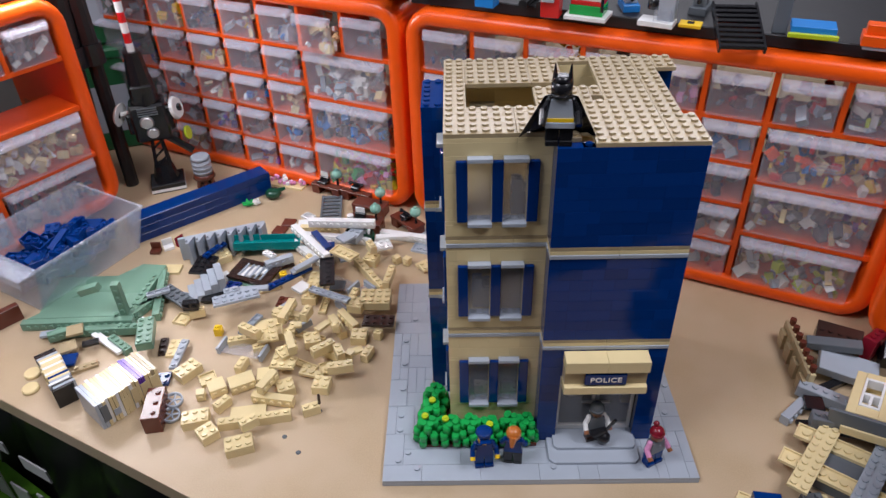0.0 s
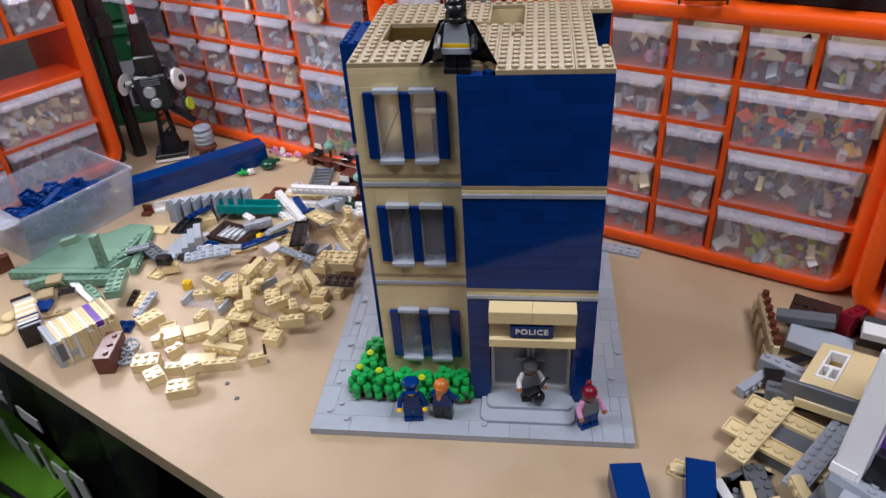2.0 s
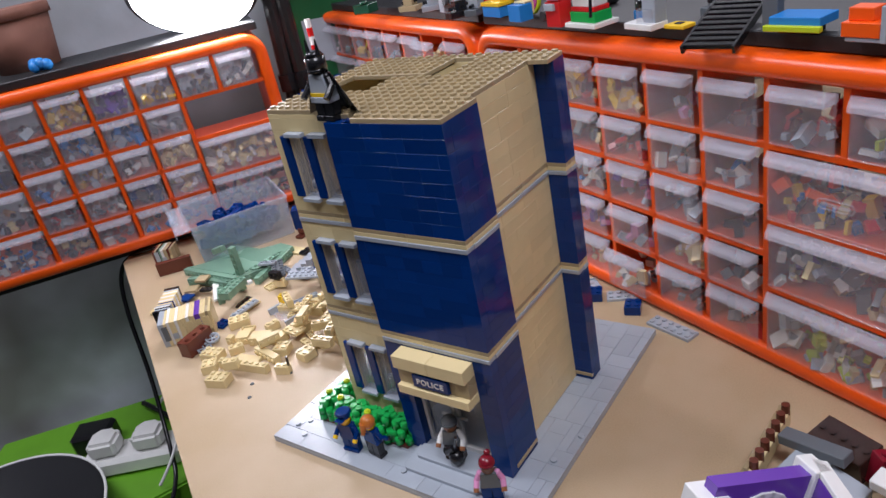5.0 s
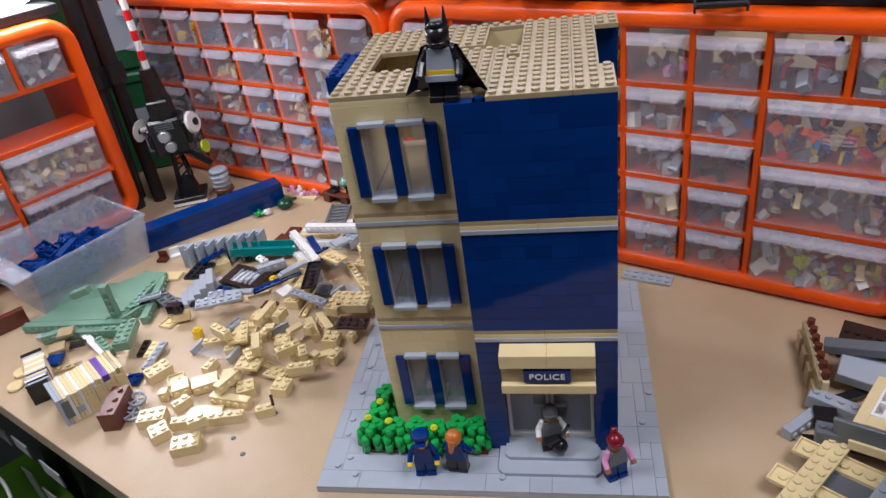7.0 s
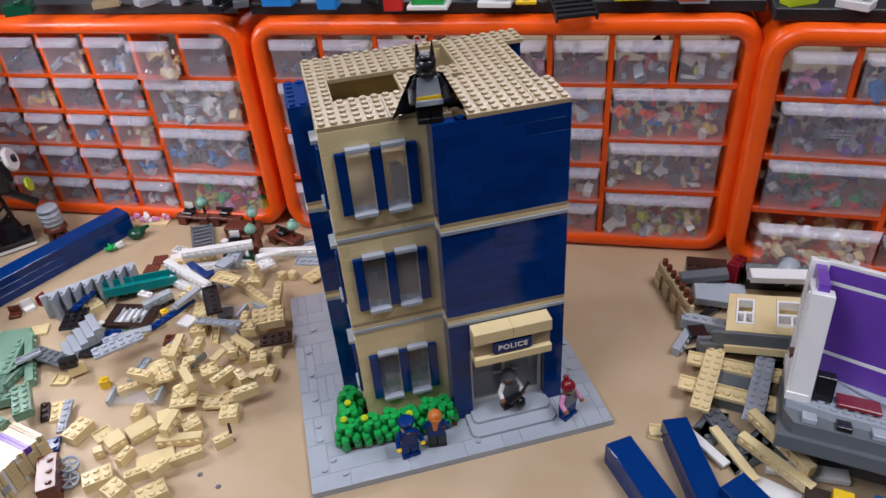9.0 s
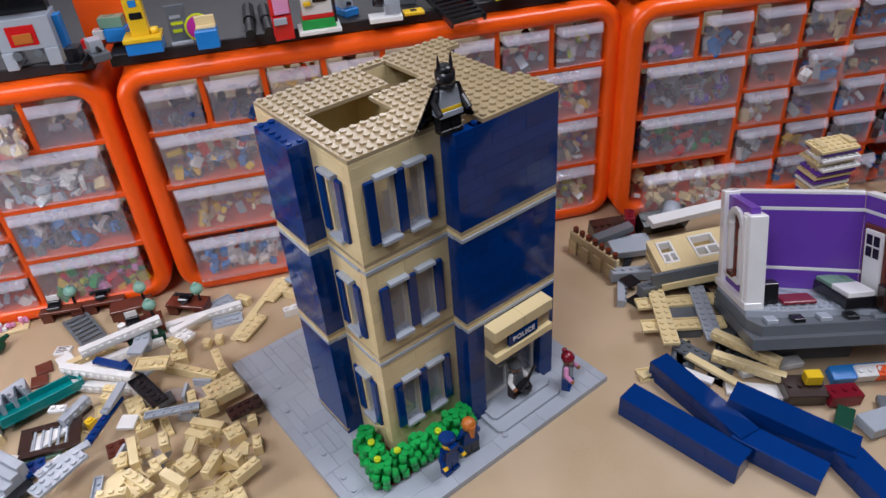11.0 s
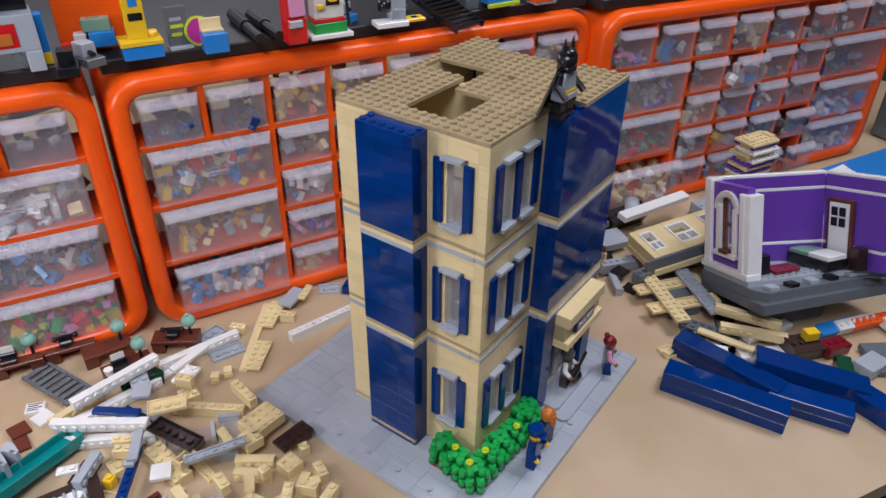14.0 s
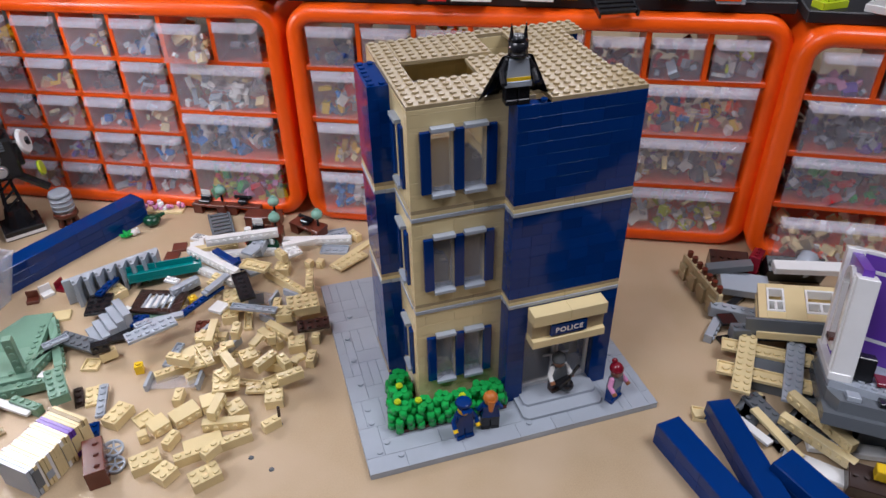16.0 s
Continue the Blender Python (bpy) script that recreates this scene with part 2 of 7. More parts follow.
def prism(bm, outline, z0, z1):
    """An upright prism over a closed outline, counter-clockwise."""
    lo = [bm.verts.new((x, y, z0)) for x, y in outline]
    hi = [bm.verts.new((x, y, z1)) for x, y in outline]
    n = len(lo)
    for i in range(n):
        bm.faces.new((lo[i], lo[(i + 1) % n], hi[(i + 1) % n], hi[i]))
    bm.faces.new(lo[::-1])
    bm.faces.new(hi)


def toy_plate(bm, x0, y0, nx, ny, z0, h, studs=True, c=0.0002, gap=0.0001, n=10):
    """A toy plate or brick nx by ny studs, h high, from its corner in metres."""
    box(bm, x0 + gap, y0 + gap, z0, x0 + nx * S - gap, y0 + ny * S - gap, z0 + h, c)
    if studs:
        for i in range(nx):
            for j in range(ny):
                stud(bm, x0 + (i + 0.5) * S, y0 + (j + 0.5) * S, z0 + h, n)


# ---- the room and the bench ----
BENCH_EDGE = ((-0.545, 0.192), (-0.02, -0.079), (0.21, -0.205), (0.60, -0.42), (1.30, -0.42), (1.30, 1.05), (-0.25, 1.05), (-0.60, 0.52), (-0.62, 0.30))


def slab(name, x0, y0, z0, x1, y1, z1, mat, label, category):
    bm = bmesh.new()
    box(bm, x0, y0, z0, x1, y1, z1)
    return thing(name, bm, mat, Matrix(), label, category, kind="structure")


slab("floor", -2.2, -2.2, -0.80, 2.2, 1.6, -0.74, FLOOR, "dark carpeted floor of the hobby room", "floor")
slab("ceiling", -2.2, -2.2, 1.70, 2.2, 1.6, 1.76, CEILING, "plain white painted ceiling", "ceiling")
slab("wall_north", -2.2, 1.06, -0.74, 2.2, 1.16, 1.70, WALL_GREY, "plain dim grey wall behind the bench", "wall")
# unseen walls, charcoal so that the glossy navy bricks reflect a dark room
slab("wall_south", -2.2, -2.2, -0.74, 2.2, -2.1, 1.70, WALL_DARK, "unseen charcoal wall added for dark reflections", "wall")
slab("wall_east", 2.1, -2.1, -0.74, 2.2, 1.06, 1.70, WALL_DARK, "unseen charcoal wall added for dark reflections", "wall")
bm = bmesh.new()
box(bm, -1.6, 0, -0.74, 0.62, 0.1, 1.70)
thing("wall_west", bm, CONCRETE, pose(-0.860, 0.165, 0, 0, 0, 54.6), "rough grey painted concrete wall with stains", "wall", kind="structure")

bench = thing("workbench", None, None, Matrix(), "pale fibreboard workbench covered with loose toy bricks", "bench")
bm = bmesh.new()
prism(bm, BENCH_EDGE, -0.018, 0.0)
bmesh.ops.bevel(bm, geom=bm.edges[:], offset=0.001, segments=1, affect="EDGES")
part("benchtop", bm, MDF, bench, "pale brown fibreboard top")
for lx, ly in ((-0.42, 0.30), (0.62, -0.30), (1.2, -0.30), (1.2, 0.9), (-0.42, 0.9)):
    bm = bmesh.new()
    box(bm, lx - 0.02, ly - 0.02, -0.74, lx + 0.02, ly + 0.02, -0.018, 0.002)
    part("leg", bm, STEEL_BLACK, bench)
# ---- the toy police building ----
BRICKS = {}


def brick_mesh(length, height, mat, depth=S):
    key = (round(length, 5), round(height, 5), mat.name, round(depth, 5))
    if key not in BRICKS:
        bm = bmesh.new()
        box(bm, 0.00006, 0, 0.00005, length - 0.00006, depth, height - 0.00005, 0.00004 if mat is NAVY else 0.0001)
        BRICKS[key] = mesh_of("brick", bm, mat)
    return BRICKS[key]


def courses(z, *steps):
    rows = []
    for step in steps:
        rows.append((z, z + step))
        z += step
    return rows


def brick_wall(parent, name, x, y, turn, studs, rows, mat, openings=(), lengths=(2, 3, 4, 4), label="", seed=1):
    """A wall of single bricks: it starts at (x, y), runs along the turned x axis, and its face looks along the turned -y axis.
    openings: (first stud, last stud, z0, z1)."""
    rnd = random.Random(seed)
    core = bmesh.new()
    cells = sorted({0, studs, *(o[0] for o in openings), *(o[1] for o in openings)})
    levels = sorted({rows[0][0], rows[-1][1], *(o[2] for o in openings), *(o[3] for o in openings)})
    for a, b in zip(cells, cells[1:]):
        for c, d in zip(levels, levels[1:]):
            if not any(o[0] <= a and b <= o[1] and o[2] <= c + 1e-6 and d <= o[3] + 1e-6 for o in openings):
                box(core, a * S + (0.0006 if a == 0 else 0), 0.0005, c, b * S - (0.0006 if b == studs else 0), S - 0.0005, d)
    wall = part(name, core, mat, parent, label)
    wall.matrix_local = pose(x, y, 0, 0, 0, turn)
    for k, (z0, z1) in enumerate(rows):
        spans, start = [], 0
        for o in sorted(openings):
            if o[2] <= z0 + 1e-6 and z1 <= o[3] + 1e-6:
                spans.append((start, o[0]))
                start = o[1]
        spans.append((start, studs))
        for a, b in spans:
            s = a
            while s < b - 1e-6:
                n = min(rnd.choice(lengths) if s > a else rnd.choice((1, 2, *lengths)), b - s)
                ob = new("brick", brick_mesh(n * S, z1 - z0, mat))
                ob.parent = wall
                ob.location = (s * S, rnd.uniform(-0.00004, 0.00004), z0)
                if mat is NAVY:
                    ob.rotation_euler = (rnd.gauss(0, 0.0030), 0, rnd.gauss(0, 0.0018))
                s += n
    return wall


Z0, Z1, Z2, ZR = 0.0064, 0.1216, 0.208, 0.2848
ground = courses(Z0, BH, BH, BH, PH, BH, BH, BH, BH, BH, PH, BH, BH, PH)
middle = courses(Z1, BH, PH, BH, BH, BH, BH, BH, PH, BH, PH)
upper = courses(Z2, BH, PH, BH, BH, BH, BH, BH, PH, BH, PH)
blue_rows = [courses(Z0, *[BH] * 11), courses(Z1, *[BH] * 8), courses(Z2, *[BH] * 8)]
WINDOW_Z = [(Z0 + 3 * BH, Z0 + 8 * BH + 2 * PH), (Z1 + BH, Z1 + 6 * BH + 2 * PH), (Z2 + BH, Z2 + 6 * BH + 2 * PH)]

station = thing("toy_building", None, None, Matrix(), "three-storey navy and tan toy police building on grey base", "toy building")


def band(x, y, turn, studs, z, proud=0.0):
    """The string course between two storeys: grey, tan and dark tan plates."""
    for name, mat, k in (("grey_band", LIGHT_GREY, 0), ("tan_band", TAN, 1), ("dark_tan_band", DARK_TAN, 2)):
        s = 0
        while s < studs:
            n = min(6, studs - s)
            bm = bmesh.new()
            out = proud + (0.0007 if k == 0 else 0.0)
            box(bm, 0.00008, -out, 0, n * S - 0.00008, S, PH - 0.0001, 0.0002)
            ob = part(name, bm, mat, station)
            ob.matrix_local = pose(x, y, z + k * PH, 0, 0, turn) @ pose(s * S, 0, 0)
            s += n


def shutter_window(m, panes, z0):
    """Windows two studs wide between navy shutters: sill, jambs, clear pane, header. m: the frame of the wall's face."""
    win = new("window")
    win.parent = station
    win.matrix_local = m @ pose(0, 0, z0)
    h = 5 * BH
    x = 0.0
    for k in range(panes + 1):
        bm = bmesh.new()
        box(bm, x + 0.0002, -0.0024, PH, x + S - 0.0002, 0.0012, PH + h, 0.0005)
        part("shutter", bm, NAVY, win, "navy shutter")
        x += S
        if k == panes:
            break
        w = 2 * S
        bm = bmesh.new()
        box(bm, x - 0.0004, -0.0042, 0, x + w + 0.0004, S, PH - 0.0002, 0.0003)
        part("sill", bm, LIGHT_GREY, win, "light grey sill")
        bm = bmesh.new()
        box(bm, x - 0.0004, -0.0048, PH + h, x + w + 0.0004, S, 2 * PH + h - 0.0002, 0.0003)
        part("header", bm, LIGHT_GREY, win, "light grey header")
        bm = bmesh.new()
        box(bm, x + 0.0001, 0.0002, PH, x + 0.0011, 0.0070, PH + h)
        box(bm, x + w - 0.0011, 0.0002, PH, x + w - 0.0001, 0.0070, PH + h)
        box(bm, x + 0.0011, 0.0002, PH + h - 0.001, x + w - 0.0011, 0.0070, PH + h)
        part("frame", bm, CLEAR, win, "clear plastic frame")
        bm = bmesh.new()
        box(bm, x + 0.0011, 0.0008, PH + 0.0006, x + w - 0.0011, 0.0018, PH + h - 0.001)
        part("pane", bm, CLEAR, win, "clear plastic pane")
        bm = bmesh.new()
        for i in range(2):
            stud(bm, x + (i + 0.5) * S, 0.0045, PH, 12)
        part("stud", bm, CLEAR, win)
        x += w


# tan corner block, with windows to the front and to the left
for i, rows in enumerate((ground, middle, upper)):
    w0, w1 = WINDOW_Z[i]
    brick_wall(station, "front_wall", 7 * S, 7 * S, 0, 9, rows, TAN, [(2, 4, w0, w1), (5, 7, w0, w1)], (3, 4, 6), "tan brick front wall", 11 + i)
    brick_wall(station, "side_wall", 7 * S, 23 * S, -90, 15, rows, TAN, [(12, 14, w0, w1)], (4, 6, 6), "tan brick side wall", 21 + i)
    shutter_window(pose(8 * S, 7 * S, 0), 2, w0)
    shutter_window(pose(7 * S, 12.3 * S, 0, 0, 0, -90), 1, w0)
for zb in (Z1 - BH, Z2 - BH):
    band(7 * S, 7 * S, 0, 9, zb)
    band(7 * S, 23 * S, -90, 10, zb, 0)
    band(7 * S, 13 * S, -90, 5, zb, 0)

# navy entrance block, proud of the tan block
for i, rows in enumerate(blue_rows):
    opening = [(2, 10, Z0, Z0 + 8 * BH)] if i == 0 else ()
    brick_wall(station, "front_wall", 16 * S, 5 * S, 0, 12, rows, NAVY, opening, (2, 3, 4), "navy brick front wall", 31 + i)
    brick_wall(station, "side_wall", 16 * S, 8 * S, -90, 2, rows, NAVY, (), (2,), "navy brick side wall", 41 + i)
    brick_wall(station, "side_wall", 28 * S, 6 * S, 90, 4, rows, NAVY, (), (2, 4), "navy brick side wall", 51 + i)
    # recessed tan flank and the navy pier at its far end
    brick_wall(station, "side_wall", 27 * S, 10 * S, 90, 11, rows, TAN, (), (4, 6), "tan brick flank wall", 61 + i)
    brick_wall(station, "pier_wall", 27 * S, 21 * S, 0, 2, rows, NAVY, (), (2,), "navy brick pier", 71 + i)
    brick_wall(station, "pier_wall", 29 * S, 22 * S, 90, 1, rows, NAVY, (), (1,), "navy brick pier", 81 + i)
    brick_wall(station, "rear_wall", 28 * S, 23 * S, 180, 20, rows, TAN, (), (4, 6), "tan brick rear wall", 91 + i)
    # navy pilaster on the left flank
    brick_wall(station, "pilaster_wall", 5 * S, 19 * S, -90, 6, rows, NAVY, (), (2, 3, 4), "navy brick pilaster", 101 + i)
    brick_wall(station, "pilaster_wall", 6 * S, 13 * S, 0, 1, rows, NAVY, (), (1,), "navy brick pilaster", 111 + i)
    brick_wall(station, "pilaster_wall", 7 * S, 19 * S, 180, 1, rows, NAVY, (), (1,), "navy brick pilaster", 121 + i)
for zb in (Z1 - BH, Z2 - BH):
    band(16 * S, 5 * S, 0, 12, zb)
    band(16 * S, 8 * S, -90, 2, zb, 0)
    band(28 * S, 6 * S, 90, 4, zb)
    band(27 * S, 10 * S, 90, 11, zb)
    band(27 * S, 21 * S, 0, 2, zb)
    band(29 * S, 22 * S, 90, 1, zb)
    band(5 * S, 19 * S, -90, 6, zb)
    band(6 * S, 13 * S, 0, 1, zb)

# roof plates, with the open stair wells
HOLES = ((9, 12, 15, 17), (15, 16, 18, 17), (18, 16, 21, 22), (20, 13, 21, 14))


def roofed(i, j):
    inside = 7 <= i < 27 and 7 <= j < 23 or 16 <= i < 28 and 5 <= j < 10 or 27 <= i < 29 and 20 <= j < 23
    if j in (5, 6) and i in (16, 17, 18) and not (i == 17 and j == 6):
        inside = False
    return inside and not any(a <= i < c and b <= j < d for a, b, c, d in HOLES)


used = set()
for j in range(5, 24):
    for i in range(7, 30):
        if not roofed(i, j) or (i, j) in used:
            continue
        nx = 1
        while nx < 6 and roofed(i + nx, j) and (i + nx, j) not in used:
            nx += 1
        ny = 1
        while ny < 4 and all(roofed(i + a, j + ny) and (i + a, j + ny) not in used for a in range(nx)):
            ny += 1
        used |= {(i + a, j + b) for a in range(nx) for b in range(ny)}
        bm = bmesh.new()
        toy_plate(bm, i * S, j * S, nx, ny, ZR, PH)
        part("roof_plate", bm, DARK_TAN, station, "dark tan studded roof plate")

# studs on the open top of the pilaster
bm = bmesh.new()
for j in range(6):
    stud(bm, 5.5 * S, (13.5 + j) * S, Z2 + 8 * BH, 12)
for i, j in ((6.5, 13.5), (6.5, 18.5)):
    stud(bm, i * S, j * S, Z2 + 8 * BH, 12)
box(bm, 5 * S + 0.0002, 13 * S + 0.0002, Z2 + 8 * BH - 0.002, 7 * S, 19 * S - 0.0002, Z2 + 8 * BH + 0.00005)
part("pilaster_top", bm, NAVY, station, "navy studded pilaster top")
# ---- drawer cabinets ----
CAB_W, CAB_H, CAB_D = 0.515, 0.262, 0.15


def rounded(w, h, inset, r, n=6):
    """Points of a rounded rectangle in x and z, counter-clockwise seen from the front."""
    r = max(r - inset, 0.003)
    pts = []
    for cx, cz, a0 in ((w - inset - r, h - inset - r, 0), (inset + r, h - inset - r, 90), (inset + r, inset + r, 180), (w - inset - r, inset + r, 270)):
        for k in range(n + 1):
            a = radians(a0 + 90 * k / n)
            pts.append((cx + r * math.cos(a), cz + r * math.sin(a)))
    return pts


def loops(bm, rows):
    """Joins closed rows of points into a skin."""
    made = [[bm.verts.new(p) for p in row] for row in rows]
    for a, b in zip(made, made[1:]):
        n = len(a)
        for i in range(n):
            bm.faces.new((a[i], b[i], b[(i + 1) % n], a[(i + 1) % n])).smooth = True


FILL = [WHITE, LIGHT_GREY, TAN, DARK_GREY, YELLOW, RED, LIGHT_BLUE, NAVY, BLACK, REDDISH_BROWN, PURPLE, LIME, GREEN, PINK, ORANGE, DARK_TAN]


def chip(bm, rnd, x, y, z, size, slot):
    m = pose(x, y, z, rnd.uniform(0, 360), rnd.uniform(0, 360), rnd.uniform(0, 360))
    n0 = len(bm.faces)
    a, b, c = size * rnd.uniform(0.6, 1.5), size * rnd.uniform(0.5, 1.1), size * rnd.uniform(0.3, 0.8)
    vs = box(bm, -a / 2, -b / 2, -c / 2, a / 2, b / 2, c / 2, 0, m)
    for f in {f for v in vs for f in v.link_faces}:
        f.material_index = slot
    return n0


def drawer(cab, x0, z0, w, h, pulled, logo=False):
    """A clear drawer: front with a turned-out lip, sides and floor."""
    bm = bmesh.new()
    t = 0.0014
    box(bm, 0.002, 0, 0.0, w - 0.002, t, h - 0.003, 0.0004)
    dr = part("drawer", bm, DRAWER, cab)
    dr.matrix_local = pose(x0, -pulled, z0)
    bm = bmesh.new()
    box(bm, 0.0025, t, 0.0, w - 0.0025, 0.125, t)
    box(bm, 0.0025, t, t, 0.0025 + t, 0.125, h - 0.011)
    box(bm, w - 0.0025 - t, t, t, w - 0.0025, 0.125, h - 0.011)
    part("tray", bm, TRAY, dr)
    bm = bmesh.new()
    lip = [(0.001, h - 0.0040), (-0.0072, h - 0.0078), (-0.0082, h - 0.0068), (-0.0078, h - 0.0034), (0.001, h + 0.0012)]
    a = [bm.verts.new((0.0012 + (0.0035 if y < -0.005 else 0.0), y, z)) for y, z in lip]
    b = [bm.verts.new((w - 0.0012 - (0.0035 if y < -0.005 else 0.0), y, z)) for y, z in lip]
    for i in range(len(lip)):
        bm.faces.new((a[i], b[i], b[(i + 1) % len(lip)], a[(i + 1) % len(lip)]))
    bm.faces.new(a[::-1])
    bm.faces.new(b)
    part("lip", bm, DRAWER_LIP, dr, "pale clear plastic lip")
    if logo:
        bm = bmesh.new()
        loops(bm, [[(w / 2 - 0.014 + x, y, h * 0.40 + z) for x, z in rounded(0.028, 0.0085, i, 0.004, 4)] for i, y in ((0, 0.0), (0, -0.0008), (0.0012, -0.0008), (0.0012, 0.0))])
        box(bm, w / 2 - 0.011, -0.0007, h * 0.40 + 0.003, w / 2 + 0.011, 0, h * 0.40 + 0.0055)
        part("badge", bm, DRAWER_LIP, dr, "raised oval badge")
    return dr


def cabinet(m, label, seed, missing=(), mixes=None, open_ones=()):
    rnd = random.Random(seed)
    cab = thing("drawer_cabinet", None, None, m, label, "drawer cabinet", "orange drawer cabinets")
    w, h, d = CAB_W, CAB_H, CAB_D
    bm = bmesh.new()
    rows = []
    for inset, y in ((0.0, d), (0.0, 0.004), (0.0012, -0.001), (0.004, -0.004), (0.009, -0.0055), (0.014, -0.005), (0.017, -0.002), (0.018, 0.003), (0.018, d)):
        rows.append([(x, y, z) for x, z in rounded(w, h, inset, 0.032)])
    loops(bm, rows)
    part("frame", bm, ORANGE, cab, "rounded bright orange plastic frame")
    x_lo, cw = 0.0195, (w - 0.039) / 8
    z_lo, z_top, z_row = 0.0125, h - 0.0195, 0.0485
    z_mid = z_top - z_row
    lh, mh = (z_mid - z_lo) / 3, (z_mid - z_lo) / 4

    def bar(name, x0, z0, x1, z1):
        bm = bmesh.new()
        box(bm, x0, 0.0005, z0, x1, 0.060, z1, 0.0006)
        part(name, bm, ORANGE, cab)

    bar("shelf", x_lo - 0.002, z_mid - 0.003, w - x_lo + 0.002, z_mid + 0.003)
    for k in (1, 2, 3):
        bar("shelf", x_lo + 2 * cw, z_lo + k * mh - 0.0034, x_lo + 6 * cw, z_lo + k * mh + 0.0034)
    for k in (1, 2):
        bar("shelf", x_lo - 0.002, z_lo + k * lh - 0.0034, x_lo + 2 * cw, z_lo + k * lh + 0.0034)
        bar("shelf", x_lo + 6 * cw, z_lo + k * lh - 0.0034, w - x_lo + 0.002, z_lo + k * lh + 0.0034)
    for k in range(1, 8):
        bar("divider", x_lo + k * cw - 0.0027, z_mid + 0.002, x_lo + k * cw + 0.0027, z_top + 0.002)
    for k in (2, 3, 4, 5, 6):
        bar("divider", x_lo + k * cw - 0.0027, z_lo - 0.002, x_lo + k * cw + 0.0027, z_mid - 0.002)
    slots = [(k, z_mid, 1, z_row) for k in range(8)] + [(2 + k, z_lo + r * mh, 1, mh) for r in range(4) for k in range(4)]
    slots += [(k, z_lo + r * lh, 2, lh) for k in (0, 6) for r in range(3)]
    bm = bmesh.new()
    for n, (k, z, cols, hh) in enumerate(slots):
        if n in missing:
            continue
        pulled = open_ones.get(n, 0) if open_ones else 0
        pulled = pulled or rnd.uniform(0.0, 0.003)
        x0, ww = x_lo + k * cw + 0.0026, cols * cw - 0.0052
        drawer(cab, x0, z + 0.003, ww, hh - 0.006, pulled + 0.002, cols == 2 and n % 3 == 2)
        mix = (mixes or {}).get(n) or rnd.choice(([0, 1, 3], [1, 2, 3], [2, 2, 0], [0, 1, 2, 8], [9, 3, 8, 1], [7, 8, 3], [10, 1, 13], [4, 2, 1], [1, 6, 0], [5, 9, 1]))
        level = rnd.uniform(0.22, 0.52) * hh if n not in (mixes or {}) else 0.58 * hh
        for c in range(int((150 if cols == 2 else 52) * level / hh)):
            chip(bm, rnd, x0 + rnd.uniform(0.006, ww - 0.006), 0.005 + 0.060 * rnd.random() ** 1.6 - pulled, z + 0.007 + rnd.random() ** 1.6 * level, rnd.uniform(0.005, 0.013), rnd.choice(mix))
    heap = part("drawer_filling", bm, FILL[0], cab, "mixed small toy pieces seen through the drawers")
    for mat in FILL[1:]:
        heap.data.materials.append(mat)
    heap["kind"] = "stuff"
    return cab


MANY = [0, 2, 4, 5, 6, 14, 8, 3]
CAB_C = pose(0.0115, 0.4085, 0, 0, 0, -25.1)
CAB_D_M = pose(0.462, 0.170, 0, 0, 0, -28.5)
CAB_B = pose(-0.458, 0.637, 0, 0, 0, -25.6)
CAB_A = pose(-0.664, 0.012, 0.016, 0, 0, 54.6)
cabinet(CAB_C, "bright orange plastic cabinet with clear drawers full of toy pieces", 5,
        mixes={29: MANY, 28: [10, 1, 2, 0, 3], 27: [0, 1, 2, 11], 26: [3, 5, 4, 0, 6, 1], 2: [4, 14, 2], 3: [4, 2, 1], 7: [0, 11, 1]}, open_ones={9: 0.012, 24: 0.008})
cabinet(CAB_D_M, "bright orange plastic cabinet with some clear drawers pulled out", 8,
        mixes={26: [1, 3, 8, 10], 25: [5, 12, 7, 1, 3], 24: [2, 2, 0, 15]}, open_ones={24: 0.020, 10: 0.022, 11: 0.026, 21: 0.012, 15: 0.01, 5: 0.008})
cabinet(CAB_B, "bright orange plastic cabinet with half-filled clear drawers", 13,
        mixes={27: [4, 11, 13, 5, 12], 28: [6, 3, 8, 0], 29: [0, 0, 2, 1]}, open_ones={6: 0.012})
cabinet(CAB_A, "bright orange plastic cabinet with one large drawer missing", 21, missing=(29,),
        mixes={19: [2, 2, 2], 22: [6, 6, 1], 21: [6, 6, 1], 4: [10, 10], 3: [4, 2, 4], 27: [8, 3, 2, 2]})
bm = bmesh.new()
box(bm, 0.02, 0.03, -0.016, CAB_W - 0.01, CAB_D - 0.005, 0.0, 0.001)
thing("plank", bm, MAT_BLACK, CAB_A, "black board under the raised orange cabinet", "board")
# black boards on top of the cabinets
for m, deep in ((CAB_C, 0.33), (CAB_D_M, 0.33), (CAB_B, 0.33), (CAB_A, 0.15)):
    bm = bmesh.new()
    box(bm, 0.004, 0.010, CAB_H + 0.0005, CAB_W - 0.004, deep, CAB_H + 0.012, 0.001)
    thing("shelf_board", bm, MAT_BLACK, m, "black rubber-covered board lying on the orange cabinet", "shelf board", "boards on the cabinets")
# ---- base, entrance and planting of the toy building ----
bm = bmesh.new()
box(bm, 0, 0, 0, 32 * S, 32 * S, PH - 0.00002, 0.0003)
part("baseplate", bm, LIGHT_GREY, station, "light bluish grey square baseplate")


def built_over(i, j):
    return 7 <= i < 27 and 7 <= j < 23 or 16 <= i < 28 and 5 <= j < 10 or 27 <= i < 29 and 21 <= j < 23 or 5 <= i < 7 and 13 <= j < 19


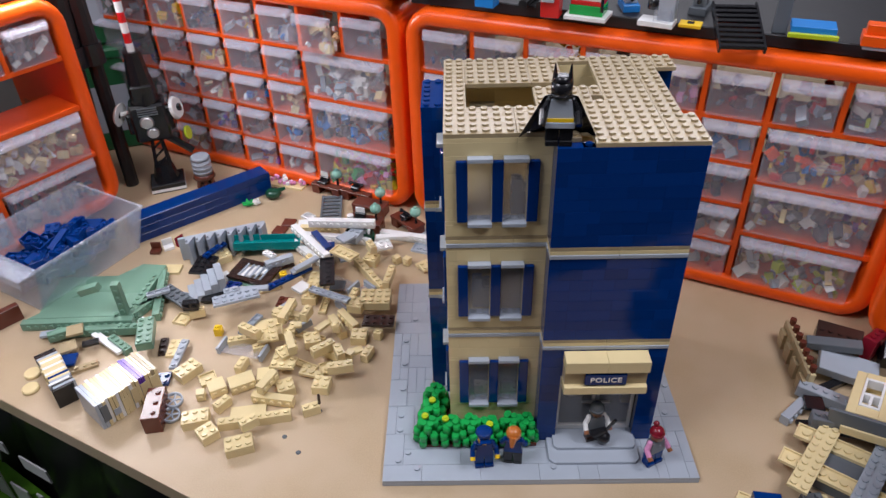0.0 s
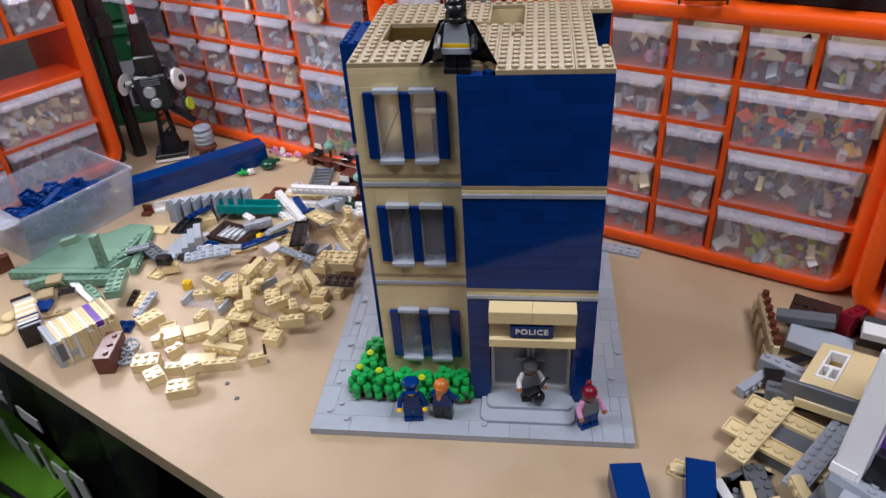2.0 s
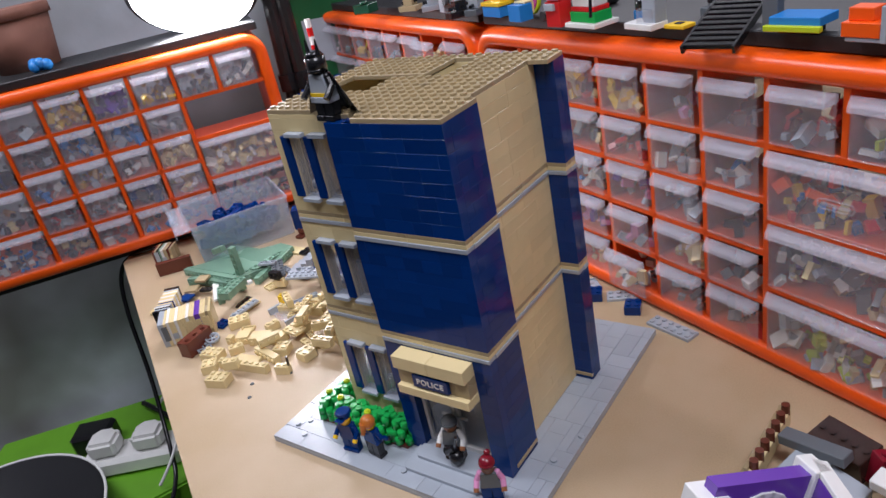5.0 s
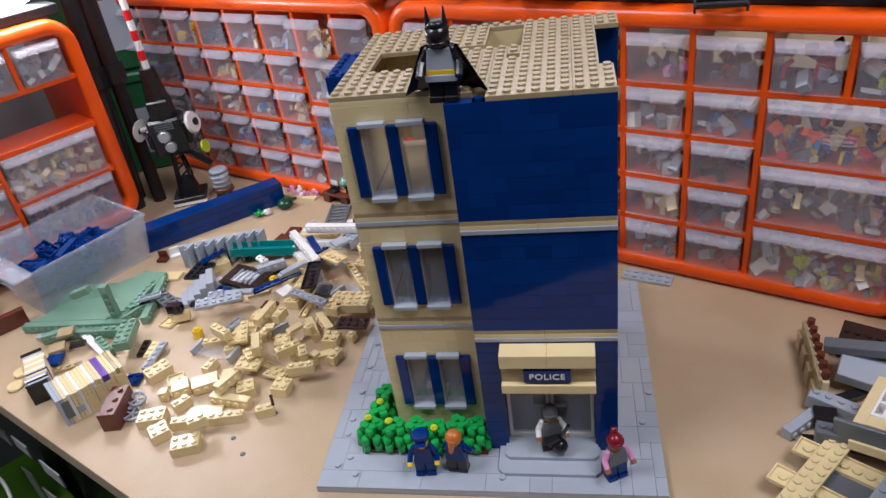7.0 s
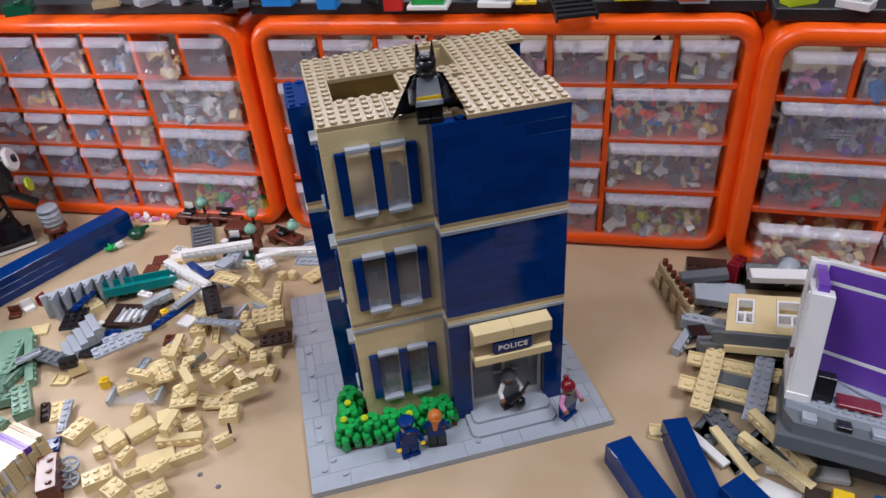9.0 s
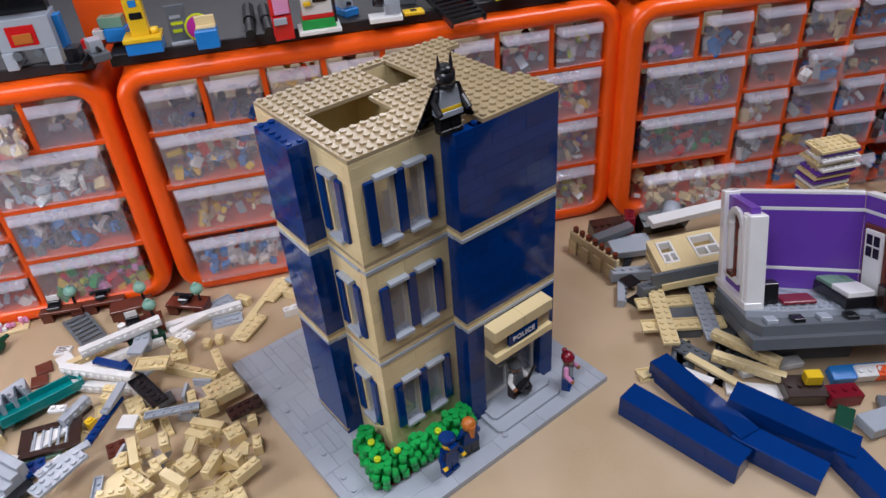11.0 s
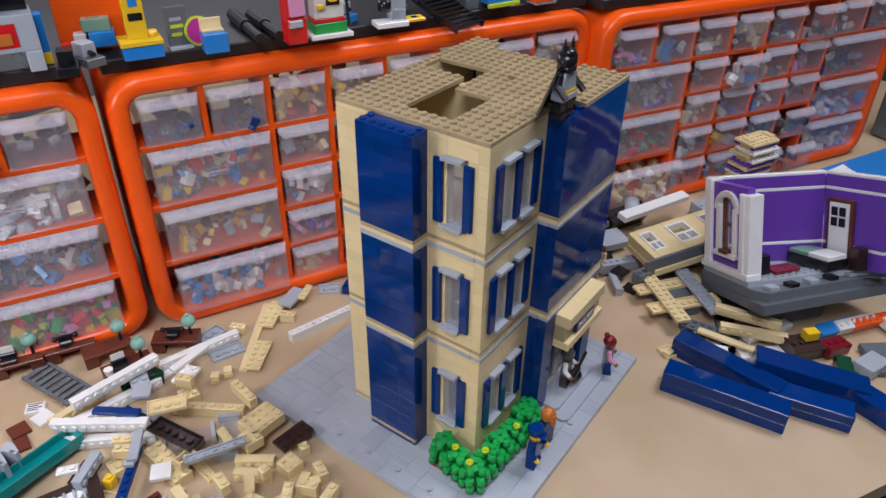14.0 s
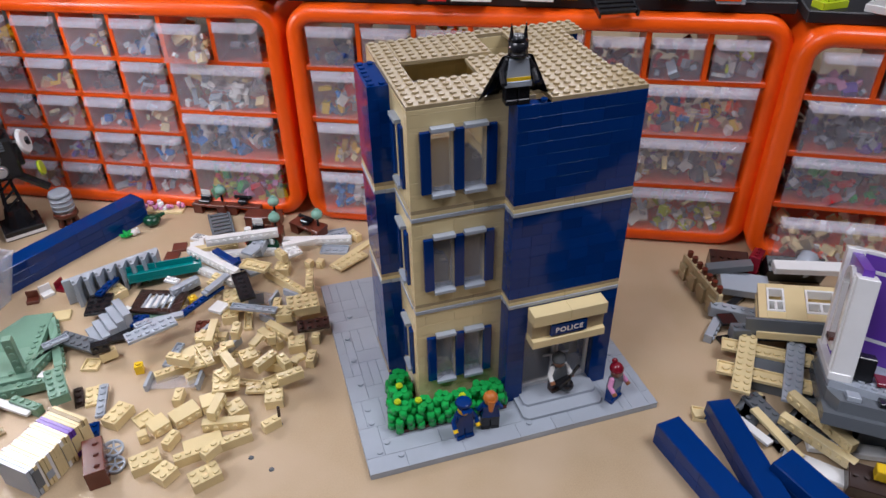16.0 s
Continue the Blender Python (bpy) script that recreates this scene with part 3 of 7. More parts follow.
taken = {(i, j) for i in range(32) for j in range(32) if built_over(i, j)}
rnd = random.Random(3)
for j in range(32):
    for i in range(32):
        if (i, j) in taken:
            continue
        want = rnd.choice(((2, 4), (4, 2), (2, 2), (1, 4), (6, 2), (2, 4)))
        nx = 1
        while nx < want[0] and i + nx < 32 and (i + nx, j) not in taken:
            nx += 1
        ny = 1
        while ny < want[1] and j + ny < 32 and all((i + a, j + ny) not in taken for a in range(nx)):
            ny += 1
        taken |= {(i + a, j + b) for a in range(nx) for b in range(ny)}
        key = ("tile", nx, ny)
        if key not in BRICKS:
            bm = bmesh.new()
            box(bm, 0.0001, 0.0001, 0, nx * S - 0.0001, ny * S - 0.0001, PH, 0.00012)
            BRICKS[key] = mesh_of("tile", bm, LIGHT_GREY)
        ob = new("tile", BRICKS[key])
        ob.parent = station
        ob.location = (i * S, j * S, PH)
for i, j in ((1, 2), (3, 1), (1, 6), (1, 8), (1, 12), (1, 16), (1, 20), (2, 3), (30, 8), (31, 12), (17, 1), (2, 24)):
    bm = bmesh.new()
    stud(bm, (i + 0.5) * S, (j + 0.5) * S, 2 * PH, 12)
    part("paving_stud", bm, LIGHT_GREY, station)

# foot courses: a dark tan line near the ground on the piers
for x, y, turn, n in ((5, 19, -90, 6), (27, 21, 0, 2), (28, 6, 90, 4), (7, 23, -90, 4)):
    bm = bmesh.new()
    box(bm, 0, -0.0006, 0, n * S, 0.002, PH, 0.0002)
    ob = part("foot_course", bm, DARK_TAN, station)
    ob.matrix_local = pose(x * S, y * S, Z0 + PH, 0, 0, turn)

# floors inside
for z in (Z1 - BH, Z2 - BH):
    bm = bmesh.new()
    box(bm, 8 * S, 8 * S, z, 26 * S, 23 * S, z + PH)
    box(bm, 17 * S, 6 * S, z, 27 * S, 8 * S, z + PH)
    part("floor_plate", bm, TAN, station, "tan floor plate inside")
bm = bmesh.new()
box(bm, 17.2 * S, 14 * S, Z2, 17.9 * S, 23 * S, ZR - 0.001)
part("inner_wall", bm, TAN, station, "tan inner wall")
bm = bmesh.new()
box(bm, 9.5 * S, 21.5 * S, Z2, 12 * S, 23 * S, Z2 + 5 * BH)
part("inner_cupboard", bm, WHITE, station, "white cupboard inside")
bm = bmesh.new()
box(bm, 18.2 * S, 20.3 * S, Z2 + 4.6 * BH, 18.9 * S, 20.9 * S, Z2 + 5.8 * BH)
part("inner_tile", bm, NAVY, station)
for x, y, z, mat in ((9.6, 9.5, Z0, WHITE), (12.6, 10, Z0, LIGHT_GREY), (9.4, 10, Z1, LIGHT_GREY), (13, 10.5, Z2, WHITE), (20, 11, Z0, LIGHT_GREY), (23.5, 12, Z0, LIGHT_GREY)):
    bm = bmesh.new()
    toy_plate(bm, x * S, y * S, 2, 2, z, 2 * BH)
    toy_plate(bm, x * S, y * S, 1, 1, z + 2 * BH, BH)
    part("inner_furniture", bm, mat, station)

# glazed double door
bm = bmesh.new()
for x0, x1 in ((18, 22), (22, 26)):
    a, b = x0 * S + 0.0004, x1 * S - 0.0004
    for box_args in ((a, 0.0468, Z0, a + 0.0026, 0.0505, 0.083), (b - 0.0026, 0.0468, Z0, b, 0.0505, 0.083), (a + 0.0026, 0.0468, Z0, b - 0.0026, 0.0505, Z0 + 0.0105), (a + 0.0026, 0.0468, 0.0795, b - 0.0026, 0.0505, 0.083)):
        box(bm, *box_args, 0.0003)
door = part("entrance_door", bm, WHITE, station, "white framed glazed double door")
for x0, x1 in ((18, 22), (22, 26)):
    bm = bmesh.new()
    box(bm, x0 * S + 0.003, 0.048, Z0 + 0.010, x1 * S - 0.003, 0.049, 0.0795)
    part("pane", bm, CLEAR, door)
    bm = bmesh.new()
    hx = 22 * S + (0.004 if x0 == 22 else -0.004)
    rod(bm, (hx - 0.0075, 0.0455, 0.047), (hx + 0.0075, 0.0455, 0.047), 0.0011)
    part("handle", bm, SILVER, door, "silver push bar")

# entrance canopy with the sign
bm = bmesh.new()
box(bm, 18.1 * S, 0.0262, 0.0995, 22.1 * S - 0.00006, 5 * S, 0.1105, 0.0003)
box(bm, 22.1 * S + 0.00006, 0.0262, 0.0995, 26.1 * S, 5 * S, 0.1105, 0.0003)
canopy = part("canopy", bm, TAN, station, "tan canopy over the door")
bm = bmesh.new()
box(bm, 18.1 * S, 0.0258, 0.0770, 26.1 * S, 5 * S, 0.0845, 0.0003)
part("canopy_base", bm, TAN, canopy)
bm = bmesh.new()
box(bm, 18.1 * S + 0.0003, 0.0300, 0.0845, 26.1 * S - 0.0003, 5 * S, 0.0995)
part("canopy_fascia", bm, DARK_TAN, canopy, "dark tan fascia")
bm = bmesh.new()
box(bm, 20.05 * S, 0.0268, 0.0862, 24.05 * S, 0.0300, 0.0972, 0.0004)
sign = part("sign", bm, NAVY, canopy, "navy sign reading POLICE in white")
text = bpy.data.curves.new("sign_text", "FONT")
text.body, text.size, text.extrude, text.align_x, text.align_y = "POLICE", 0.0068, 0.00012, "CENTER", "CENTER"
text.space_character, text.offset = 1.12, 0.00012
text.materials.append(WHITE)
letters = new("sign_text", text)
letters.parent = canopy
letters.matrix_local = pose(22.05 * S, 0.0266, 0.0916, 90, 0, 0)

# entrance steps with cut corners
for x0, x1, y0, z1, c in ((17.1, 26.4, 1.75, Z0 + PH, 0.004), (17.7, 26.2, 3.3, Z0 + 2 * PH, 0.003)):
    bm = bmesh.new()
    prism(bm, ((x0 * S, 5.9 * S), (x0 * S, y0 * S + c), (x0 * S + c, y0 * S), (x1 * S - c, y0 * S), (x1 * S, y0 * S + c), (x1 * S, 5.9 * S)), Z0 - 0.0001, z1)
    bmesh.ops.bevel(bm, geom=bm.edges[:], offset=0.0003, segments=1, affect="EDGES")
    part("step", bm, LIGHT_GREY, station, "light grey entrance step")
bm = bmesh.new()
toy_plate(bm, 18 * S, 5 * S, 2, 1, ZR - BH, BH)
part("roof_brick", bm, NAVY, station)

# planting bed and shrubs
bm = bmesh.new()
box(bm, 4 * S, 4.2 * S, Z0, 16 * S, 7 * S, Z0 + PH, 0.0003)
box(bm, 4 * S, 7 * S, Z0, 7 * S, 10.5 * S, Z0 + PH, 0.0003)
part("planting_bed", bm, REDDISH_BROWN, station, "reddish brown planting bed")


def shrub(x, y, turn, flower, tall=0.0):
    """A moulded shrub: three tiers of round leaf knobs with a few lime flower studs."""
    r2 = random.Random(int(x * 10000) + int(y * 7000))
    ob = thing("toy_shrub", None, None, pose(x, y, Z0 + PH, 0, 0, turn), "bright green moulded toy shrub beside the tan wall", "toy shrub", "shrubs along the wall")
    bm = bmesh.new()
    tube(bm, 0, 0, 0, 0.018 + tall, 0.0050, 0.004, 8)
    for tier, (z, rad, n) in enumerate(((0.0008, 0.0098, 7), (0.0070, 0.0092, 6), (0.0132 + tall, 0.0058, 4))):
        for k in range(n):
            a = 6.283 * (k + 0.5 * tier) / n + r2.uniform(-0.1, 0.1)
            px, py = rad * math.cos(a), rad * math.sin(a)
            dz = r2.uniform(-0.0006, 0.0008)
            tube(bm, px, py, z + dz - 0.0006, z + dz + 0.0058, 0.0039, 0.0030, 11)
            rod(bm, (px * 0.3, py * 0.3, z + 0.002), (px, py, z + dz + 0.002), 0.0019, 6)
            rod(bm, (px, py, z + dz + 0.0018), (px * 1.28, py * 1.28, z + dz + 0.0010), 0.0021, 7, 0.0015)
    for k in range(4):
        a = 6.283 * k / 4 + 0.5
        tube(bm, 0.0042 * math.cos(a), 0.0042 * math.sin(a), 0.0182 + tall, 0.0205 + tall, 0.0027, n=12)
    part("leaves", bm, GREEN, ob, "glossy bright green leaves")
    if flower:
        bm = bmesh.new()
        fx, fy = 0.0042 * math.cos(0.5), 0.0042 * math.sin(0.5)
        tube(bm, fx, fy, 0.0205 + tall, 0.0228 + tall, 0.0031, 0.0028, 12)
        tube(bm, fx, fy, 0.0228 + tall, 0.0238 + tall, 0.0018, n=10)
        part("flower", bm, LIME, ob, "lime yellow flower stud")
    return ob


for n, (x, y) in enumerate(((0.0430, 0.0765), (0.0395, 0.0600), (0.0370, 0.0430), (0.0560, 0.0425), (0.0730, 0.0430), (0.0890, 0.0410), (0.1060, 0.0420), (0.1190, 0.0440))):
    shrub(x, y, n * 47, n in (1, 2, 3, 5), 0.003 if n in (0, 6) else 0.0)

# ---- toy figures ----


def figure(m, label, legs, torso, arms, hands_mat, head, top, style, mats_extra=()):
    """A plain toy figure, one mesh: block legs, tapered body, bent arms, round head and headgear."""
    mats = [legs, torso, arms, hands_mat, head, top, *mats_extra]
    bm = bmesh.new()

    def paint(slot, n0):
        bm.faces.ensure_lookup_table()
        for f in bm.faces[n0:]:
            f.material_index = slot

    n0 = len(bm.faces)
    for s in (-1, 1):
        box(bm, s * 0.004 - 0.0037, -0.0045, 0, s * 0.004 + 0.0037, 0.0035, 0.0035, 0.0004)
        box(bm, s * 0.004 - 0.0037, -0.0030, 0.0035, s * 0.004 + 0.0037, 0.0035, 0.0125, 0.0004)
    box(bm, -0.0078, -0.0032, 0.0115, 0.0078, 0.0036, 0.0148, 0.0004)
    paint(0, n0)
    n0 = len(bm.faces)
    lo = [(-0.0077, -0.0038), (0.0077, -0.0038), (0.0077, 0.0038), (-0.0077, 0.0038)]
    a = [bm.verts.new((x, y, 0.0148)) for x, y in lo]
    b = [bm.verts.new((x * 0.74, y * 0.92, 0.0278)) for x, y in lo]
    for i in range(4):
        bm.faces.new((a[i], a[(i + 1) % 4], b[(i + 1) % 4], b[i]))
    bm.faces.new(b)
    bm.faces.new(a[::-1])
    paint(1, n0)
    n0 = len(bm.faces)
    for s in (-1, 1):
        rod(bm, (s * 0.0062, 0, 0.0262), (s * 0.0095, -0.0010, 0.0205), 0.0023, 9)
        rod(bm, (s * 0.0095, -0.0010, 0.0210), (s * 0.0100, -0.0055, 0.0170), 0.0021, 9)
        ball(bm, s * 0.0063, 0, 0.0262, 0.0026, 8, 6)
    paint(2, n0)
    n0 = len(bm.faces)
    for s in (-1, 1):
        rod(bm, (s * 0.0100, -0.0055, 0.0170), (s * 0.0101, -0.0078, 0.0150), 0.0021, 9)
    paint(3, n0)
    n0 = len(bm.faces)
    tube(bm, 0, 0, 0.0278, 0.0290, 0.0036, n=12)
    tube(bm, 0, 0, 0.0290, 0.0300, 0.0042, 0.0051, 14)
    tube(bm, 0, 0, 0.0300, 0.0362, 0.0051, n=14)
    tube(bm, 0, 0, 0.0362, 0.0374, 0.0051, 0.0040, 14)
    paint(4, n0)
    n0 = len(bm.faces)
    if style == "cap":
        tube(bm, 0, 0, 0.0345, 0.0365, 0.0054, n=14)
        tube(bm, 0, 0.0003, 0.0365, 0.0395, 0.0056, 0.0072, 14)
        tube(bm, 0, 0.0003, 0.0395, 0.0408, 0.0072, 0.0055, 14)
        box(bm, -0.0042, -0.0085, 0.0345, 0.0042, -0.0045, 0.0355, 0.0003)
    elif style == "tail":
        ball(bm, 0, 0.0008, 0.0350, 0.0063, 12, 8, 0.95)
        rod(bm, (0, 0.005, 0.036), (0.001, 0.0075, 0.026), 0.0036, 9, 0.0016)
    elif style == "beanie":
        ball(bm, 0, 0.0008, 0.0355, 0.0060, 12, 8, 0.9)
        tube(bm, 0, 0.0004, 0.0340, 0.0362, 0.0060, n=14)
        ball(bm, 0.001, 0.004, 0.0415, 0.0026, 8, 6)
    elif style == "grey_hair":
        ball(bm, 0, 0.0006, 0.0352, 0.0062, 12, 8, 0.95)
        tube(bm, 0, 0, 0.0340, 0.0362, 0.0060, n=14)
    elif style == "hood":
        tube(bm, 0, 0, 0.0292, 0.0380, 0.0059, 0.0060, 14)
        tube(bm, 0, 0, 0.0380, 0.0412, 0.0060, 0.0036, 14)
        for s in (-1, 1):
            rod(bm, (s * 0.0040, 0, 0.0375), (s * 0.0044, -0.0002, 0.0478), 0.0019, 6, 0.0003)
        for k in range(8):
            x0, x1 = -0.0150 + k * 0.00375, -0.0150 + (k + 1) * 0.00375
            y0, y1 = 0.0075 - 0.000035 * (x0 * 1000) ** 2, 0.0075 - 0.000035 * (x1 * 1000) ** 2
            z0, z1 = 0.0015 + 0.002 * (k % 2), 0.0015 + 0.002 * ((k + 1) % 2)
            f = [(x0 * 0.62, y0 * 0.55, 0.0288), (x1 * 0.62, y1 * 0.55, 0.0288), (x1 * 1.5, y1 + 0.004, z1), (x0 * 1.5, y0 + 0.004, z0)]
            q = [bm.verts.new(p) for p in f] + [bm.verts.new((p[0], p[1] + 0.0006, p[2])) for p in f]
            for idx in ((0, 1, 2, 3), (7, 6, 5, 4), (0, 4, 5, 1), (1, 5, 6, 2), (2, 6, 7, 3), (3, 7, 4, 0)):
                bm.faces.new([q[i] for i in idx])
    paint(5, n0)
    if style == "hood":
        n0 = len(bm.faces)
        tube(bm, 0, -0.0002, 0.0292, 0.0312, 0.00585, n=14)
        paint(4, n0)
        n0 = len(bm.faces)
        box(bm, -0.0074, -0.0042, 0.0150, 0.0074, -0.0036, 0.0172)
        paint(6, n0)
        n0 = len(bm.faces)
        box(bm, -0.0082, -0.0046, 0.0113, 0.0082, 0.004, 0.0149, 0.0003)
        paint(7, n0)
    ob = thing("toy_figure", bm, mats[0], m, label, "toy figure", "toy figures")
    for mat in mats[1:]:
        ob.data.materials.append(mat)
    return ob


figure(pose(0.083, 0.0165, Z0, 0, 0, 6), "toy figure in navy uniform and peaked cap on the paving", NAVY, NAVY, NAVY, YELLOW, YELLOW, NAVY, "cap")
figure(pose(0.107, 0.0195, Z0, 0, 0, 172), "toy figure in navy with ginger ponytail seen from behind", BLACK, NAVY, NAVY, BLACK, YELLOW, GINGER, "tail")
figure(pose(0.176, 0.0375, Z0 + 2 * PH, 0, 0, 12), "toy figure with grey hair and black bag in the doorway", DARK_BROWN, DARK_GREY, WHITE, SKIN, SKIN, DARK_GREY, "grey_hair")
figure(pose(0.2210, 0.0170, Z0, 0, 0, 28), "toy figure with red beanie, pink sleeves and blue legs", NAVY, DARK_GREY, PINK, SKIN, SKIN, DARK_RED, "beanie")
figure(pose(0.1290, 0.0470, ZR + 0.0002, 0, 0, -4) @ Matrix.Scale(1.1, 4), "black and grey caped toy figure on the roof edge", BLACK, LIGHT_GREY, BLACK, BLACK, BLACK, BLACK, "hood", (YELLOW, LIGHT_GREY))
bm = bmesh.new()
rod(bm, (0.183, 0.029, 0.031), (0.189, 0.0265, 0.046), 0.0014, 8)
rod(bm, (0.174, 0.031, 0.024), (0.183, 0.029, 0.032), 0.0042, 9, 0.0028)
ball(bm, 0.182, 0.0305, 0.021, 0.0062, 10, 7)
thing("toy_bag", bm, BLACK, Matrix(), "black toy guitar bag held before the door", "toy bag")
# ---- loose toy bricks on the bench ----
LOOSE = {}


def loose_mesh(nx, ny, h, mat, style):
    key = (nx, ny, round(h, 4), mat.name, style)
    if key in LOOSE:
        return LOOSE[key]
    bm = bmesh.new()
    x, y = nx * S / 2, ny * S / 2
    if style == "flip":
        # lies on its studs: open underside up, with its walls and inner tubes
        wall = 0.0013
        box(bm, -x, -y, 0, x, y, 0.0011, 0.0002)
        for a in ((-x, -y, 0.0011, x, -y + wall, h), (-x, y - wall, 0.0011, x, y, h), (-x, -y + wall, 0.0011, -x + wall, y - wall, h), (x - wall, -y + wall, 0.0011, x, y - wall, h)):
            box(bm, *a, 0.0002)
        for i in range(1, nx):
            for j in range(1, ny) if ny > 1 else (0.5,):
                tube(bm, -x + i * S, -y + j * S, 0.0011, h - 0.0002, 0.0031 if ny > 1 else 0.0014, n=10)
    else:
        box(bm, -x + 0.0001, -y + 0.0001, 0, x - 0.0001, y - 0.0001, h, 0.0003)
        if style == "stud":
            for i in range(nx):
                for j in range(ny):
                    stud(bm, -x + (i + 0.5) * S, -y + (j + 0.5) * S, h, 9)
        elif h > 0.005:
            for i in range(nx):
                rod(bm, (-x + (i + 0.5) * S, -y + 0.0001, h * 0.52), (-x + (i + 0.5) * S, -y - 0.0016, h * 0.52), 0.0024, 9)
    LOOSE[key] = mesh_of("toy_brick", bm, mat)
    return LOOSE[key]


def loose(nx, ny, h, mat, x, y, z, turn, style, colour):
    kind = "brick" if h > 0.005 else "plate"
    ob = new("toy_" + kind, loose_mesh(nx, ny, h, mat, style))
    ob.matrix_world = pose(x, y, z, 0, 0, turn)
    how = {"stud": "studded", "tile": "smooth", "flip": "upturned"}[style]
    return tagged(ob, f"loose {how} {colour} toy {kind} on the fibreboard bench", "toy brick", f"loose {colour} toy bricks")


loose(3, 2, BH, TAN, -0.1970, 0.1290, 0.0000, 52, "stud", "tan")
loose(2, 2, PH, TAN, -0.1760, 0.1215, 0.0000, 30, "flip", "tan")
loose(1, 1, BH, TAN, -0.1755, 0.0980, 0.0000, 13, "tile", "tan")
loose(2, 2, BH, TAN, -0.1630, 0.1070, 0.0000, 30, "tile", "tan")
loose(3, 2, BH, TAN, -0.1410, 0.1130, 0.0000, 27, "tile", "tan")
loose(2, 2, BH, TAN, -0.1195, 0.1205, 0.0000, 9, "tile", "tan")
loose(8, 1, BH, TAN, -0.1185, 0.0675, 0.0000, 10, "stud", "tan")
loose(4, 2, PH, TAN, -0.1275, 0.0785, 0.0000, 8, "tile", "tan")
loose(5, 1, BH, TAN, -0.1070, 0.0915, 0.0000, -10, "tile", "tan")
loose(3, 2, BH, TAN, -0.1720, 0.0690, 0.0000, 13, "stud", "tan")
loose(2, 2, BH, TAN, -0.1570, 0.0525, 0.0000, 42, "stud", "tan")
loose(3, 2, BH, TAN, -0.1260, 0.0395, 0.0000, 18, "stud", "tan")
loose(2, 1, BH, TAN, -0.1190, 0.0545, 0.0113, 37, "stud", "tan")
loose(2, 1, BH, TAN, -0.1525, 0.0865, 0.0000, 54, "stud", "tan")
loose(2, 2, BH, TAN, -0.0980, 0.1055, 0.0000, 23, "stud", "tan")
loose(2, 1, BH, TAN, -0.0700, 0.0790, 0.0000, 21, "stud", "tan")
loose(2, 2, BH, TAN, -0.0645, 0.1080, 0.0000, -7, "stud", "tan")
loose(3, 1, BH, TAN, -0.0475, 0.1200, 0.0113, 11, "stud", "tan")
loose(2, 2, PH, TAN, -0.0630, 0.1330, 0.0000, 16, "flip", "tan")
loose(4, 1, BH, TAN, -0.0550, 0.1445, 0.0032, -27, "stud", "tan")
loose(3, 1, PH, TAN, -0.0845, 0.1375, 0.0000, -26, "flip", "tan")
loose(3, 1, PH, TAN, -0.0765, 0.1235, 0.0032, -15, "stud", "tan")
loose(2, 1, PH, TAN, -0.0385, 0.1565, 0.0000, 25, "tile", "tan")
loose(2, 1, BH, TAN, -0.0255, 0.1490, 0.0000, 69, "stud", "tan")
loose(2, 2, BH, TAN, -0.0360, 0.1735, 0.0000, -4, "stud", "tan")
loose(4, 1, PH, TAN, -0.0870, 0.1790, 0.0000, -21, "flip", "tan")
loose(8, 1, BH, TAN, -0.1360, 0.1740, 0.0000, 12, "stud", "tan")
loose(2, 2, BH, TAN, -0.0820, 0.1660, 0.0032, 14, "stud", "tan")
loose(2, 2, BH, TAN, -0.1080, 0.1485, 0.0000, -4, "stud", "tan")
loose(3, 2, PH, TAN, -0.1040, 0.1320, 0.0096, -6, "stud", "tan")
loose(3, 2, BH, TAN, -0.2125, 0.3120, 0.0000, 34, "stud", "tan")
loose(4, 1, BH, TAN, -0.1150, 0.2085, 0.0000, -17, "tile", "tan")
loose(3, 2, PH, TAN, -0.1350, 0.1970, 0.0000, 18, "tile", "tan")
loose(6, 2, BH, TAN, -0.0940, 0.2530, 0.0000, 85, "stud", "tan")
loose(5, 1, PH, TAN, -0.0785, 0.2340, 0.0000, 85, "flip", "tan")
loose(4, 1, BH, TAN, -0.0600, 0.1895, 0.0000, -59, "tile", "tan")
loose(4, 1, BH, TAN, -0.0500, 0.1990, 0.0000, -53, "tile", "tan")
loose(2, 2, BH, TAN, -0.0420, 0.2115, 0.0096, -12, "stud", "tan")
loose(4, 3, BH, TAN, -0.0225, 0.2205, 0.0096, -2, "stud", "tan")
loose(3, 1, BH, TAN, -0.0490, 0.2355, 0.0000, 75, "stud", "tan")
loose(8, 1, BH, TAN, -0.0350, 0.2760, 0.0000, -57, "stud", "tan")
loose(2, 2, BH, TAN, -0.0350, 0.3030, 0.0000, -18, "stud", "tan")
loose(4, 1, BH, TAN, -0.0105, 0.2560, 0.0113, 81, "stud", "tan")
loose(1, 1, BH, TAN, -0.0170, 0.1765, 0.0000, -17, "stud", "tan")
loose(2, 2, PH, TAN, -0.1170, 0.2870, 0.0000, -13, "flip", "tan")
loose(3, 2, PH, TAN, -0.1460, 0.2615, 0.0000, 27, "flip", "tan")
loose(11, 1, BH, WHITE, -0.0810, 0.3480, 0.0000, -9, "tile", "white")
loose(10, 1, BH, WHITE, -0.1080, 0.3145, 0.0000, -47, "tile", "white")
loose(2, 1, BH, WHITE, -0.0895, 0.3290, 0.0000, 47, "tile", "white")
loose(3, 2, PH, WHITE, -0.0240, 0.3195, 0.0113, 19, "stud", "white")
loose(2, 1, PH, WHITE, -0.0270, 0.3470, 0.0000, -8, "tile", "white")
